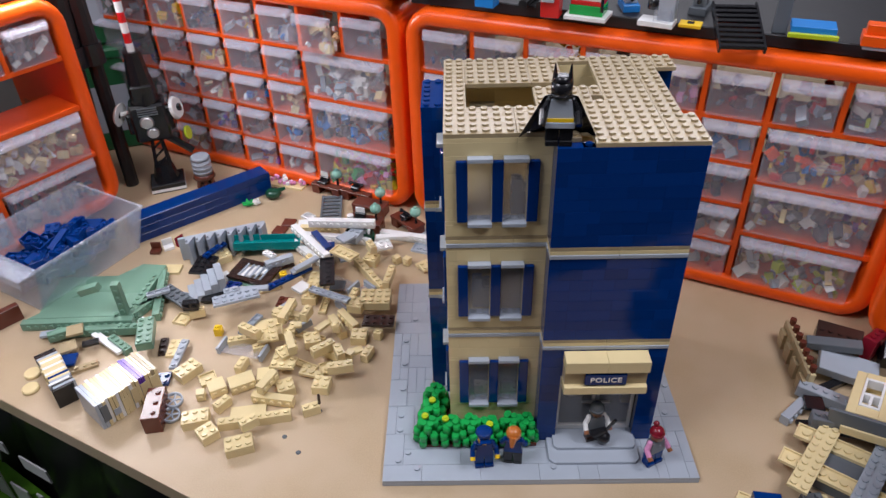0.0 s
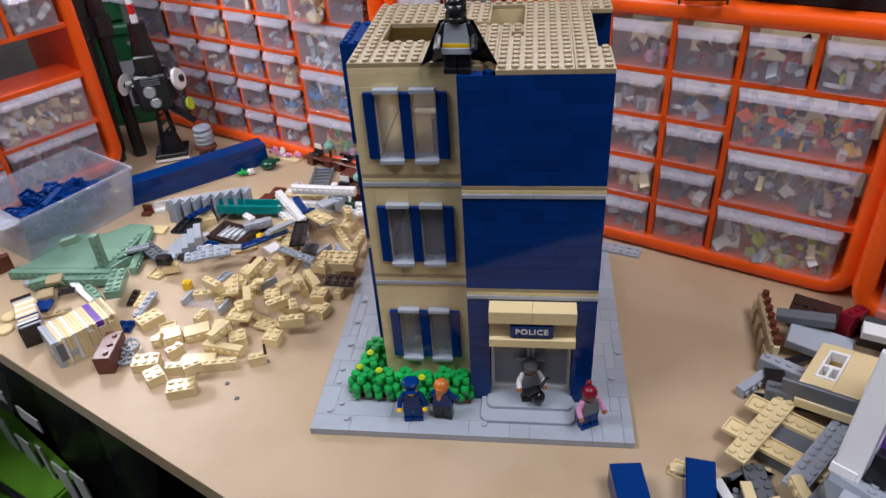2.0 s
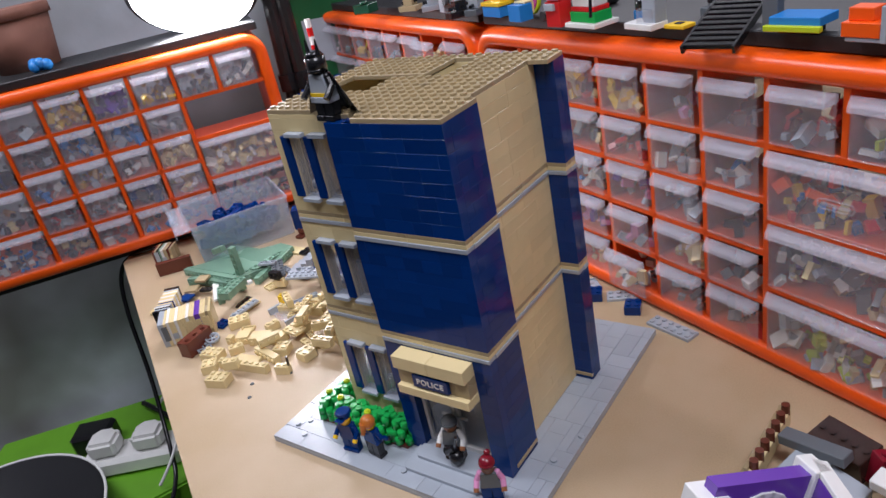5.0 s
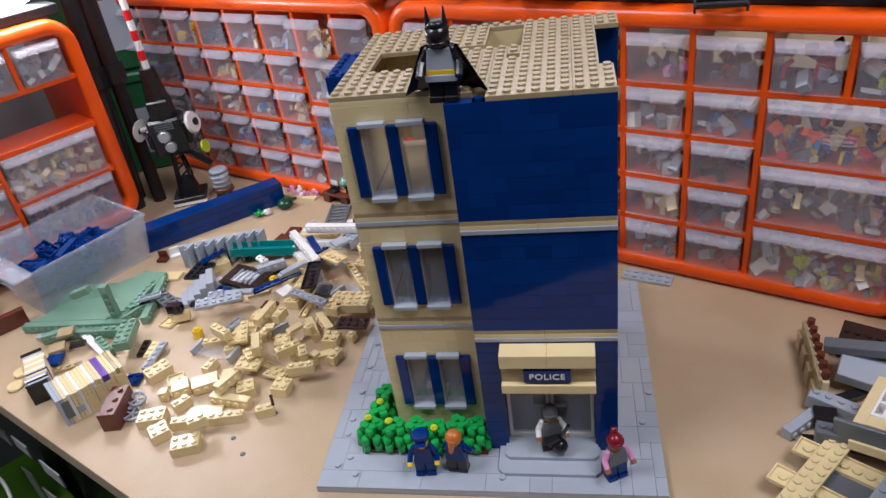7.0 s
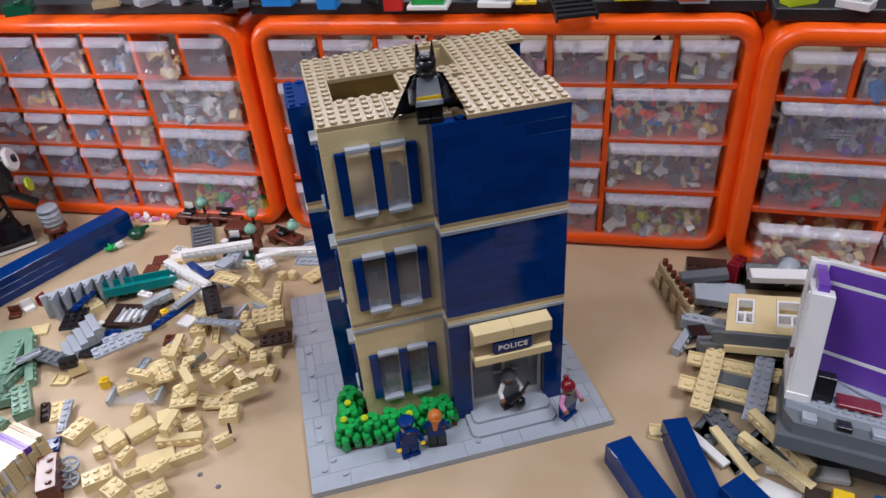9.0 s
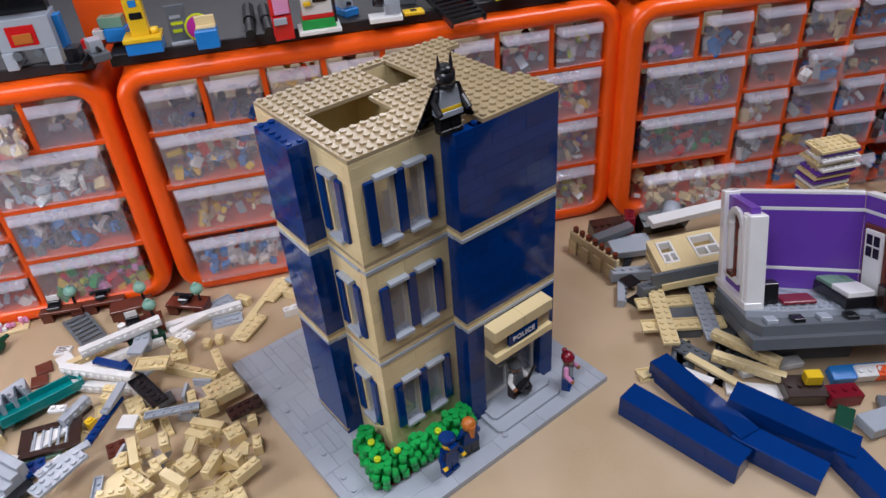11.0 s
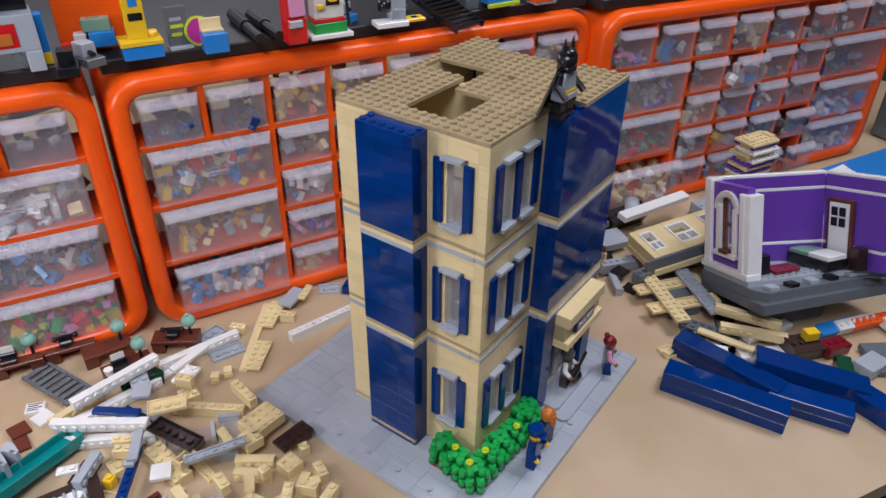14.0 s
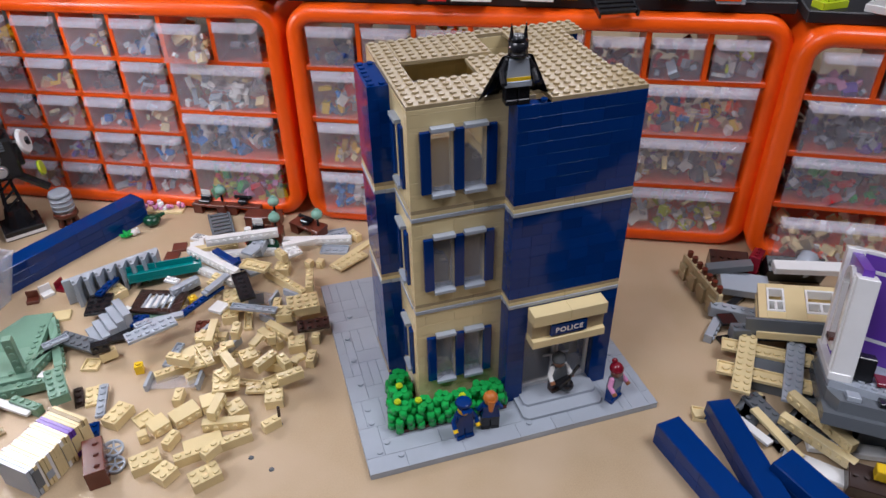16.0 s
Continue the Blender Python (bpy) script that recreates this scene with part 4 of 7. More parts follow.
loose(3, 2, BH, LIGHT_GREY, -0.0570, 0.3405, 0.0096, 67, "stud", "light grey")
loose(2, 2, PH, LIGHT_GREY, -0.0665, 0.3145, 0.0000, 21, "tile", "light grey")
loose(7, 1, PH, NAVY, -0.1215, 0.2620, 0.0113, 41, "stud", "navy")
loose(3, 1, PH, LIGHT_GREY, -0.1100, 0.2725, 0.0162, 40, "tile", "light grey")
loose(4, 1, PH, LIGHT_GREY, -0.1550, 0.2375, 0.0162, 5, "tile", "light grey")
loose(2, 2, PH, WHITE, -0.1690, 0.2510, 0.0000, 21, "tile", "white")
loose(6, 2, PH, LIGHT_GREY, -0.1690, 0.2195, 0.0194, 21, "stud", "light grey")
loose(2, 1, PH, LIGHT_GREY, -0.1770, 0.2310, 0.0194, 21, "stud", "light grey")
loose(3, 2, PH, BLACK, -0.2020, 0.2405, 0.0032, 2, "tile", "black")
loose(3, 4, PH, BLACK, -0.2235, 0.2875, 0.0113, -6, "stud", "black")
loose(1, 1, BH, WHITE, -0.1970, 0.2765, 0.0000, 41, "tile", "white")
loose(3, 2, PH, DARK_BROWN, -0.1380, 0.3015, 0.0000, 27, "stud", "dark brown")
loose(1, 1, BH, YELLOW, -0.1315, 0.2750, 0.0000, 22, "stud", "yellow")
loose(1, 1, BH, YELLOW, -0.1820, 0.1860, 0.0000, 0, "stud", "yellow")
loose(4, 2, PH, DARK_BROWN, -0.0170, 0.1880, 0.0113, -4, "stud", "dark brown")
loose(2, 2, PH, REDDISH_BROWN, -0.1545, 0.3715, 0.0000, -16, "tile", "reddish brown")
loose(2, 2, PH, REDDISH_BROWN, -0.1460, 0.3880, 0.0000, -7, "tile", "reddish brown")
loose(2, 2, PH, WHITE, -0.1260, 0.3855, 0.0000, 3, "tile", "white")
loose(2, 2, PH, NAVY, -0.0880, 0.3165, 0.0096, -33, "tile", "navy")
loose(2, 2, PH, NAVY, -0.1835, 0.2535, 0.0064, -11, "stud", "navy")
loose(2, 2, PH, REDDISH_BROWN, -0.1230, 0.2330, 0.0000, -9, "stud", "reddish brown")
loose(4, 1, PH, SAND_GREEN, -0.1765, 0.2690, 0.0000, -19, "stud", "sand green")
loose(1, 2, PH, TAN, -0.1030, 0.2995, 0.0096, 41, "stud", "tan")
loose(10, 1, BH, SAND_GREEN, -0.2620, 0.2465, 0.0000, 102, "tile", "sand green")
loose(7, 1, BH, SAND_GREEN, -0.2790, 0.2490, 0.0000, 83, "stud", "sand green")
loose(10, 3, PH, SAND_GREEN, -0.3150, 0.1980, 0.0000, 1, "tile", "sand green")
loose(4, 1, BH, SAND_GREEN, -0.3385, 0.1825, 0.0032, 26, "tile", "sand green")
loose(4, 1, BH, SAND_GREEN, -0.2705, 0.1870, 0.0032, 3, "stud", "sand green")
loose(5, 2, BH, SAND_GREEN, -0.2470, 0.1675, 0.0145, 105, "stud", "sand green")
loose(2, 2, PH, TAN, -0.2265, 0.2085, 0.0000, 74, "flip", "tan")
loose(2, 1, BH, TAN, -0.2105, 0.2115, 0.0032, 18, "stud", "tan")
loose(3, 1, PH, DARK_BROWN, -0.2335, 0.1665, 0.0000, 100, "stud", "dark brown")
loose(3, 2, PH, TAN, -0.2200, 0.1640, 0.0000, 94, "stud", "tan")
loose(5, 1, PH, LIGHT_GREY, -0.2115, 0.1505, 0.0049, 89, "stud", "light grey")
loose(6, 1, PH, WHITE, -0.2910, 0.1705, 0.0032, -37, "tile", "white")
loose(1, 1, PH, WHITE, -0.2690, 0.2070, 0.0000, 63, "tile", "white")
loose(2, 2, PH, NAVY, -0.2205, 0.1215, 0.0000, 4, "stud", "navy")
loose(2, 2, PH, DARK_TAN, -0.3250, 0.1790, 0.0128, 21, "tile", "dark tan")
loose(4, 1, PH, DARK_TAN, -0.3055, 0.1380, 0.0000, 26, "stud", "dark tan")
loose(2, 2, PH, NAVY, -0.3195, 0.1445, 0.0049, 11, "tile", "navy")
loose(2, 1, PH, BLACK, -0.3060, 0.1670, 0.0064, 21, "tile", "black")
loose(2, 2, PH, DARK_TAN, -0.3250, 0.1600, 0.0081, 30, "tile", "dark tan")
loose(5, 2, PH, TAN, -0.2745, 0.2955, 0.0000, -1, "tile", "tan")
loose(2, 1, PH, LIGHT_GREY, -0.3580, 0.1850, 0.0032, 14, "tile", "light grey")
loose(10, 1, BH, WHITE, 0.1150, 0.2805, 0.0000, -15, "stud", "white")
loose(13, 1, PH, TAN, 0.0600, 0.3230, 0.0000, 35, "tile", "tan")
loose(5, 2, PH, TAN, 0.0395, 0.2955, 0.0032, 30, "stud", "tan")
loose(5, 2, PH, TAN, 0.0915, 0.3325, 0.0032, 27, "stud", "tan")
loose(2, 1, BH, TAN, 0.0985, 0.3165, 0.0000, -62, "stud", "tan")
loose(4, 2, PH, LIGHT_GREY, 0.1200, 0.3325, 0.0081, 14, "tile", "light grey")
loose(3, 1, PH, TAN, 0.1320, 0.3240, 0.0113, 23, "stud", "tan")
loose(2, 1, BH, TAN, 0.0545, 0.3420, 0.0000, -63, "stud", "tan")
loose(1, 1, BH, TAN, -0.0055, 0.3030, 0.0000, -49, "tile", "tan")
loose(1, 1, BH, TAN, 0.0065, 0.3000, 0.0000, -34, "tile", "tan")
loose(10, 1, BH, WHITE, 0.0105, 0.3465, 0.0000, -15, "tile", "white")
loose(5, 1, PH, WHITE, -0.0110, 0.3315, 0.0162, 4, "tile", "white")
loose(4, 2, PH, LIGHT_GREY, 0.0270, 0.3265, 0.0000, -20, "flip", "light grey")
loose(4, 2, PH, LIGHT_GREY, 0.0315, 0.3595, 0.0000, 2, "flip", "light grey")
loose(2, 1, BH, TAN, -0.0340, 0.3060, 0.0162, -63, "stud", "tan")
loose(3, 2, PH, LIGHT_GREY, 0.1630, 0.3195, 0.0000, -47, "flip", "light grey")
loose(2, 2, BH, NAVY, 0.1760, 0.2990, 0.0000, -69, "stud", "navy")
loose(10, 1, BH, WHITE, -0.0725, 0.3495, 0.0209, -4, "tile", "white")
loose(6, 1, BH, TAN, -0.1040, 0.3685, 0.0000, -1, "tile", "tan")
loose(10, 1, BH, WHITE, -0.1070, 0.3225, 0.0128, -52, "tile", "white")
loose(3, 1, PH, NAVY, -0.0815, 0.3135, 0.0128, -83, "tile", "navy")
loose(5, 1, PH, NAVY, -0.0930, 0.3180, 0.0224, -57, "tile", "navy")
loose(2, 2, PH, LIGHT_GREY, -0.0655, 0.3235, 0.0209, -45, "tile", "light grey")
loose(2, 1, BH, TAN, -0.1085, 0.2900, 0.0032, -52, "stud", "tan")
loose(4, 1, PH, LIGHT_GREY, -0.1040, 0.2765, 0.0194, 46, "tile", "light grey")
loose(2, 1, PH, TAN, 0.3435, -0.0170, 0.0000, -6, "tile", "tan")
loose(2, 2, PH, TAN, 0.2875, -0.0200, 0.0000, -30, "flip", "tan")
loose(2, 1, PH, TAN, 0.3135, -0.0285, 0.0000, 4, "tile", "tan")
loose(5, 1, PH, WHITE, 0.3155, -0.0480, 0.0032, -74, "tile", "white")
loose(4, 1, BH, LIGHT_GREY, 0.3575, 0.0695, 0.0000, 40, "tile", "light grey")
loose(2, 2, PH, BLACK, 0.3750, 0.0725, 0.0096, -11, "tile", "black")
loose(2, 2, PH, BLACK, 0.3645, 0.0535, 0.0000, -4, "tile", "black")
loose(6, 2, PH, DARK_GREY, 0.3395, -0.0385, 0.0032, -86, "stud", "dark grey")
loose(6, 2, PH, DARK_GREY, 0.3690, -0.0730, 0.0000, -67, "stud", "dark grey")
loose(8, 1, BH, TAN, 0.3525, -0.0805, 0.0081, -70, "tile", "tan")
loose(7, 1, PH, TAN, 0.3295, -0.0615, 0.0081, -87, "tile", "tan")
loose(3, 1, PH, TAN, 0.2905, -0.0220, 0.0032, -10, "tile", "tan")
loose(3, 2, PH, DARK_GREY, 0.4000, -0.0515, 0.0000, -62, "tile", "dark grey")
loose(5, 2, PH, WHITE, -0.1655, 0.2835, 0.0049, 13, "tile", "white")
loose(8, 1, BH, TAN, 0.3620, -0.0700, 0.0177, -81, "tile", "tan")
loose(2, 1, PH, TAN, -0.1036, 0.1799, 0.0113, 85, "stud", "tan")
loose(2, 2, PH, TAN, -0.1211, 0.1763, 0.0113, 12, "flip", "tan")
loose(2, 1, PH, TAN, -0.0726, 0.1782, 0.0145, 50, "tile", "tan")
loose(2, 1, BH, TAN, -0.0503, 0.1367, 0.0145, 114, "stud", "tan")
loose(2, 2, PH, TAN, -0.1026, 0.1424, 0.0145, 127, "stud", "tan")
loose(2, 1, BH, TAN, -0.1324, 0.1591, 0.0000, 22, "stud", "tan")
loose(1, 1, PH, TAN, -0.0973, 0.1784, 0.0162, 8, "tile", "tan")
loose(2, 1, BH, TAN, -0.0872, 0.2365, 0.0113, 3, "flip", "tan")
loose(3, 1, BH, TAN, -0.0978, 0.1451, 0.0194, 111, "tile", "tan")
loose(2, 1, PH, TAN, -0.1231, 0.2068, 0.0096, 69, "stud", "tan")
loose(3, 1, BH, TAN, -0.1128, 0.1026, 0.0113, 65, "tile", "tan")
loose(2, 1, BH, TAN, -0.1461, 0.1355, 0.0000, 76, "stud", "tan")
loose(2, 2, PH, TAN, -0.1269, 0.1643, 0.0145, 10, "stud", "tan")
loose(4, 1, PH, TAN, -0.1199, 0.1673, 0.0194, 109, "stud", "tan")
loose(1, 1, PH, TAN, -0.0407, 0.1394, 0.0145, 58, "tile", "tan")
loose(3, 1, BH, TAN, -0.0667, 0.1424, 0.0145, 36, "stud", "tan")
loose(3, 1, BH, TAN, -0.1411, 0.1633, 0.0194, 150, "stud", "tan")
loose(2, 1, BH, TAN, -0.0892, 0.1882, 0.0194, 75, "stud", "tan")
loose(1, 1, BH, TAN, -0.0580, 0.1779, 0.0096, 173, "stud", "tan")
loose(4, 1, BH, TAN, -0.1132, 0.2039, 0.0096, 77, "tile", "tan")
loose(2, 1, BH, BLACK, -0.2145, 0.2102, 0.0145, 6, "tile", "black")
loose(4, 1, PH, LIGHT_GREY, -0.2346, 0.2473, 0.0000, 163, "flip", "light grey")
loose(6, 1, PH, LIGHT_GREY, -0.0704, 0.2200, 0.0209, 154, "flip", "light grey")
loose(4, 2, PH, TAN, -0.0630, 0.2910, 0.0224, 144, "flip", "tan")
loose(2, 2, PH, WHITE, -0.1051, 0.2444, 0.0113, 140, "tile", "white")
loose(4, 1, BH, LIGHT_GREY, -0.1383, 0.2920, 0.0081, 30, "tile", "light grey")
loose(6, 2, PH, DARK_GREY, -0.2376, 0.2341, 0.0096, 142, "stud", "dark grey")
loose(2, 2, PH, DARK_GREY, -0.0683, 0.2564, 0.0032, 177, "tile", "dark grey")
loose(6, 2, PH, BLACK, -0.0783, 0.2600, 0.0209, 98, "flip", "black")
loose(4, 1, PH, LIGHT_GREY, -0.1510, 0.1948, 0.0032, 65, "flip", "light grey")
loose(3, 1, PH, LIGHT_GREY, -0.2578, 0.2357, 0.0145, 26, "flip", "light grey")
loose(2, 1, PH, WHITE, -0.1499, 0.2977, 0.0177, 143, "stud", "white")
loose(4, 1, PH, NAVY, -0.2161, 0.3103, 0.0162, 59, "stud", "navy")
# crossed plates lying on dark grey ones beside the tan wall
loose(10, 2, PH, TAN, 0.379, 0.018, 0.0128, -36, "flip", "tan")
loose(10, 2, PH, TAN, 0.356, -0.0075, 0.0128, -38, "flip", "tan")
loose(10, 2, PH, TAN, 0.348, 0.010, 0.0165, 49, "stud", "tan")
loose(10, 2, PH, LIGHT_GREY, 0.382, -0.0135, 0.0165, 48.5, "stud", "light grey")
# ---- other things on the bench ----


def block(name, x, y, z, turn, dx, dy, dz, mat, label, category, c=0.0006, group="", tilt=0, roll=0):
    bm = bmesh.new()
    box(bm, -dx / 2, -dy / 2, 0, dx / 2, dy / 2, dz, c)
    return thing(name, bm, mat, pose(x, y, z, tilt, roll, turn), label, category, group)


def at(ob, x, y, z=0.0, turn=0.0, tilt=0.0, roll=0.0):
    ob.matrix_world = pose(x, y, z, tilt, roll, turn)
    return ob


# the missing cabinet drawer, used as a tub of navy bricks
tub = thing("plastic_tub", None, None, pose(-0.360, 0.208, 0, 0, 0, 61), "milky clear plastic drawer used as tub of navy bricks", "plastic tub")
L, W, HT, t = 0.136, 0.115, 0.069, 0.0014


def ring(x0, y0, x1, y1, z):
    return [(x0, y0, z), (x1, y0, z), (x1, y1, z), (x0, y1, z)]


bm = bmesh.new()
loops(bm, [ring(0.004 + t, 0.030 + t, L + 0.002 - t, 0.104 - t, t), ring(t, t, L - t, W - t, HT), ring(-0.0015, -0.0015, L + 0.0015, W + 0.0015, HT), ring(-0.0015, -0.0015, L + 0.0015, W + 0.0015, HT - 0.002),
           ring(0, 0, L, W, HT - 0.002), ring(0.004, 0.030, L + 0.002, 0.104, 0)])
for fc in bm.faces:
    fc.smooth = False
box(bm, 0.004, 0.030, 0, L + 0.002, 0.104, t)
part("body", bm, TUB, tub, "milky clear plastic body")
bm = bmesh.new()
box(bm, -0.019, 0.0, HT - 0.0035, -0.0015, W, HT - 0.0015, 0.0006)
box(bm, -0.0205, 0.0, HT - 0.010, -0.019, W, HT - 0.0015, 0.0005)
part("lip", bm, TUB, tub, "turned-out lip")
rnd = random.Random(17)
for k in range(70):
    nx, ny = rnd.choice(((2, 1), (4, 1), (3, 1), (4, 2), (2, 2), (3, 2)))
    u, v = rnd.uniform(0.022, 0.118), rnd.uniform(0.046, 0.086)
    ob = new("toy_brick", loose_mesh(nx, ny, BH, NAVY, rnd.choice(("stud", "tile", "flip"))))
    ob.matrix_world = tub.matrix_world @ pose(u, v, 0.006 + 0.036 * k / 70, rnd.uniform(-14, 14), rnd.uniform(-14, 14), rnd.uniform(0, 180))
    tagged(ob, "loose navy toy brick heaped in the clear tub", "toy brick", "navy bricks in the tub")

# long navy wall piece lying behind the heap
beam = thing("toy_wall_piece", None, None, pose(-0.262, 0.418, 0, 0, 0, 39.5), "long navy toy wall piece lying on the bench", "toy wall piece")
bm = bmesh.new()
box(bm, -0.092, -0.012, 0, 0.092, 0.012, 0.030, 0.0006)
part("core", bm, NAVY, beam)
for r in range(3):
    for c in range(6):
        bm = bmesh.new()
        box(bm, -0.092 + c * 0.0307 + 0.0001, -0.0126, r * 0.01 + 0.0001, -0.092 + (c + 1) * 0.0307 - 0.0001, -0.012, (r + 1) * 0.01 - 0.0001, 0.0002)
        part("brick", bm, NAVY, beam)

# ribbed grey panel
rib = thing("ribbed_panel", None, None, pose(-0.205, 0.327, 0, 0, 0, 20), "light grey ribbed toy roof panel standing on edge", "toy panel")
bm = bmesh.new()
box(bm, -0.054, 0.006, 0, 0.046, 0.010, 0.030, 0.0004)
part("backing", bm, LIGHT_GREY, rib)
for k in range(8):
    bm = bmesh.new()
    x0 = -0.046 + k * 0.0118
    prism(bm, ((x0, 0.006), (x0, -0.006), (x0 + 0.0035, -0.006), (x0 + 0.010, 0.006)), 0.0, 0.030)
    part("rib", bm, LIGHT_GREY, rib)
    bm = bmesh.new()
    box(bm, x0 + 0.0002, -0.0035, 0.0301, x0 + 0.0028, 0.0005, 0.0304)
    part("slot", bm, DARK_GREY, rib)

# teal trough
bm = bmesh.new()
prism(bm, ((-0.038, -0.009), (0.038, -0.009), (0.038, 0.009), (-0.038, 0.009)), 0.0, 0.0035)
box(bm, -0.038, -0.009, 0.0035, 0.038, -0.0075, 0.0105, 0.0003)
box(bm, -0.038, 0.0075, 0.0035, 0.038, 0.009, 0.0105, 0.0003)
box(bm, 0.0365, -0.0075, 0.0035, 0.038, 0.0075, 0.0105, 0.0003)
thing("toy_trough", bm, TEAL, pose(-0.160, 0.328, 0.010, 0, 7, 11), "glossy teal toy slide trough on the heap", "toy slide")

# grille
gr = thing("toy_grille", None, None, pose(-0.165, 0.279, 0.0068, 3, 0, -21), "dark brown toy frame with grey grille bars", "toy grille")
bm = bmesh.new()
for a in ((-0.026, -0.017, 0, 0.026, -0.011, 0.0034), (-0.026, 0.011, 0, 0.026, 0.017, 0.0034), (-0.026, -0.011, 0, -0.016, 0.011, 0.0034), (0.016, -0.011, 0, 0.026, 0.011, 0.0034)):
    box(bm, *a, 0.0003)
part("frame", bm, DARK_BROWN, gr)
for k in range(5):
    bm = bmesh.new()
    box(bm, -0.0145 + k * 0.0068, -0.011, 0.0008, -0.0125 + k * 0.0068, 0.011, 0.0030, 0.0002)
    part("bar", bm, LIGHT_GREY, gr)

# stepped piece leaning in the heap
bm = bmesh.new()
for k in range(5):
    box(bm, -0.024 + k * S, -0.016, 0, -0.024 + (k + 1) * S - 0.0001, 0.016, 0.0034 + k * 0.0048, 0.0003)
thing("toy_stairs", bm, LIGHT_GREY, pose(-0.2095, 0.2585, 0, 0, 0, 24), "light grey stepped toy staircase piece in the heap", "toy stairs")

# clear window panels
for x, y, turn, dx in ((-0.150, 0.158, -18, 0.048), (-0.108, 0.205, -48, 0.042), (-0.046, 0.237, 48, 0.042), (-0.066, 0.262, -35, 0.040)):
    pn = thing("window_panel", None, None, pose(x, y, 0.0035, 4, -3, turn), "clear plastic toy window panel with grey ends", "toy window", "clear window panels")
    bm = bmesh.new()
    box(bm, -dx / 2, -0.008, 0, dx / 2, 0.008, 0.0012, 0.0002)
    part("pane", bm, CLEAR, pn)
    for s in (-1, 1):
        bm = bmesh.new()
        box(bm, s * dx / 2 - 0.0016, -0.009, -0.002, s * dx / 2 + 0.0016, 0.009, 0.006, 0.0003)
        part("end", bm, LIGHT_GREY, pn)

# sand green wedge structure
sg = thing("toy_roof", None, None, pose(-0.325, 0.243, 0, 0, 0, 2), "sand green toy roof of wedge plates and a post", "toy roof")
bm = bmesh.new()
prism(bm, ((-0.064, -0.038), (0.046, -0.038), (0.058, 0.048), (0.030, 0.052)), 0.0035, 0.0100)
bmesh.ops.bevel(bm, geom=bm.edges[:], offset=0.0003, segments=1, affect="EDGES")
part("wedge_plate", bm, SAND_GREEN, sg)
bm = bmesh.new()
box(bm, -0.068, -0.046, 0, 0.048, -0.038, 0.0096, 0.0003)
for k in range(13):
    rod(bm, (-0.060 + k * S, -0.0458, 0.005), (-0.060 + k * S, -0.0475, 0.005), 0.0024, 8)
part("front_beam", bm, SAND_GREEN, sg)
bm = bmesh.new()
box(bm, 0.034, -0.038, 0.0100, 0.042, -0.030, 0.050, 0.0003)
for k in range(4):
    rod(bm, (0.038, -0.038, 0.016 + k * 0.0085), (0.038, -0.0396, 0.016 + k * 0.0085), 0.0024, 8)
part("post", bm, SAND_GREEN, sg)
bm = bmesh.new()
box(bm, 0.012, -0.038, 0.034, 0.034, -0.030, 0.0415, 0.0003, Matrix.Rotation(radians(-18), 4, "Y"))
part("arm", bm, SAND_GREEN, sg)
bm = bmesh.new()
box(bm, -0.06, -0.03, 0, 0.04, 0.04, 0.0035)
part("underside", bm, SAND_GREEN, sg)

# two blocks built of mixed plates
rnd = random.Random(29)


def striped_block(x, y, turn, n, dy, dz, cols, label, tilt=0):
    ob = thing("plate_stack", None, None, pose(x, y, 0, tilt, 0, turn), label, "toy plate stack")
    for k in range(n):
        bm = bmesh.new()
        j = rnd.uniform(-0.0013, 0.0013)
        box(bm, (k - n / 2) * PH + 0.00005, -dy / 2 + j, 0, (k - n / 2 + 1) * PH - 0.00005, dy / 2 + j, dz, 0.00025)
        part("plate", bm, cols[k % len(cols)], ob)
        if k % 3 == 1:
            bm = bmesh.new()
            box(bm, (k - n / 2) * PH + 0.0001, -dy / 2 - 0.0012, dz * 0.25, (k - n / 2 + 2) * PH, -dy / 2 - 0.0007, dz * rnd.uniform(0.5, 0.95), 0.0002)
            part("plate", bm, rnd.choice((LIGHT_GREY, TAN, DARK_GREY, TAN)), ob)
    return ob


striped_block(-0.2475, 0.0970, 50, 19, 0.036, 0.030, [LIGHT_GREY, LIGHT_GREY, TAN, WHITE, TAN, TAN, WHITE, TAN, TAN, TAN, WHITE, TAN, TAN, PURPLE, PURPLE, TAN, TAN, DARK_TAN, TAN], "stack of tan, white and purple toy plates on edge")
striped_block(-0.3160, 0.1175, -50, 19, 0.019, 0.022, [BLACK, DARK_BROWN, LIGHT_GREY, TAN, WHITE, TAN, TAN, WHITE, TAN, TAN, WHITE, TAN, NAVY, TAN, LIGHT_GREY, WHITE, BLACK, LIGHT_GREY, BLACK], "stack of black, white and tan toy plates")
for x, y in ((-0.3430, 0.1120), (-0.3505, 0.1320)):
    bm = bmesh.new()
    tube(bm, 0, 0, 0, 0.0030, 0.0078, 0.0078, 18)
    tube(bm, 0, 0, 0.0030, 0.0034, 0.0074, 0.0070, 18)
    thing("round_tile", bm, TAN, pose(x, y, 0), "round smooth tan toy tile on the bench", "toy tile", "round tan tiles")
striped_block(-0.468, 0.222, 35, 9, 0.026, 0.022, [REDDISH_BROWN, DARK_TAN, BLACK, SAND_GREEN, WHITE, DARK_TAN, DARK_TAN], "short stack of brown and sand toy plates")
bm = bmesh.new()
box(bm, -0.019, -0.008, 0, 0.019, 0.008, 0.0192, 0.0005)
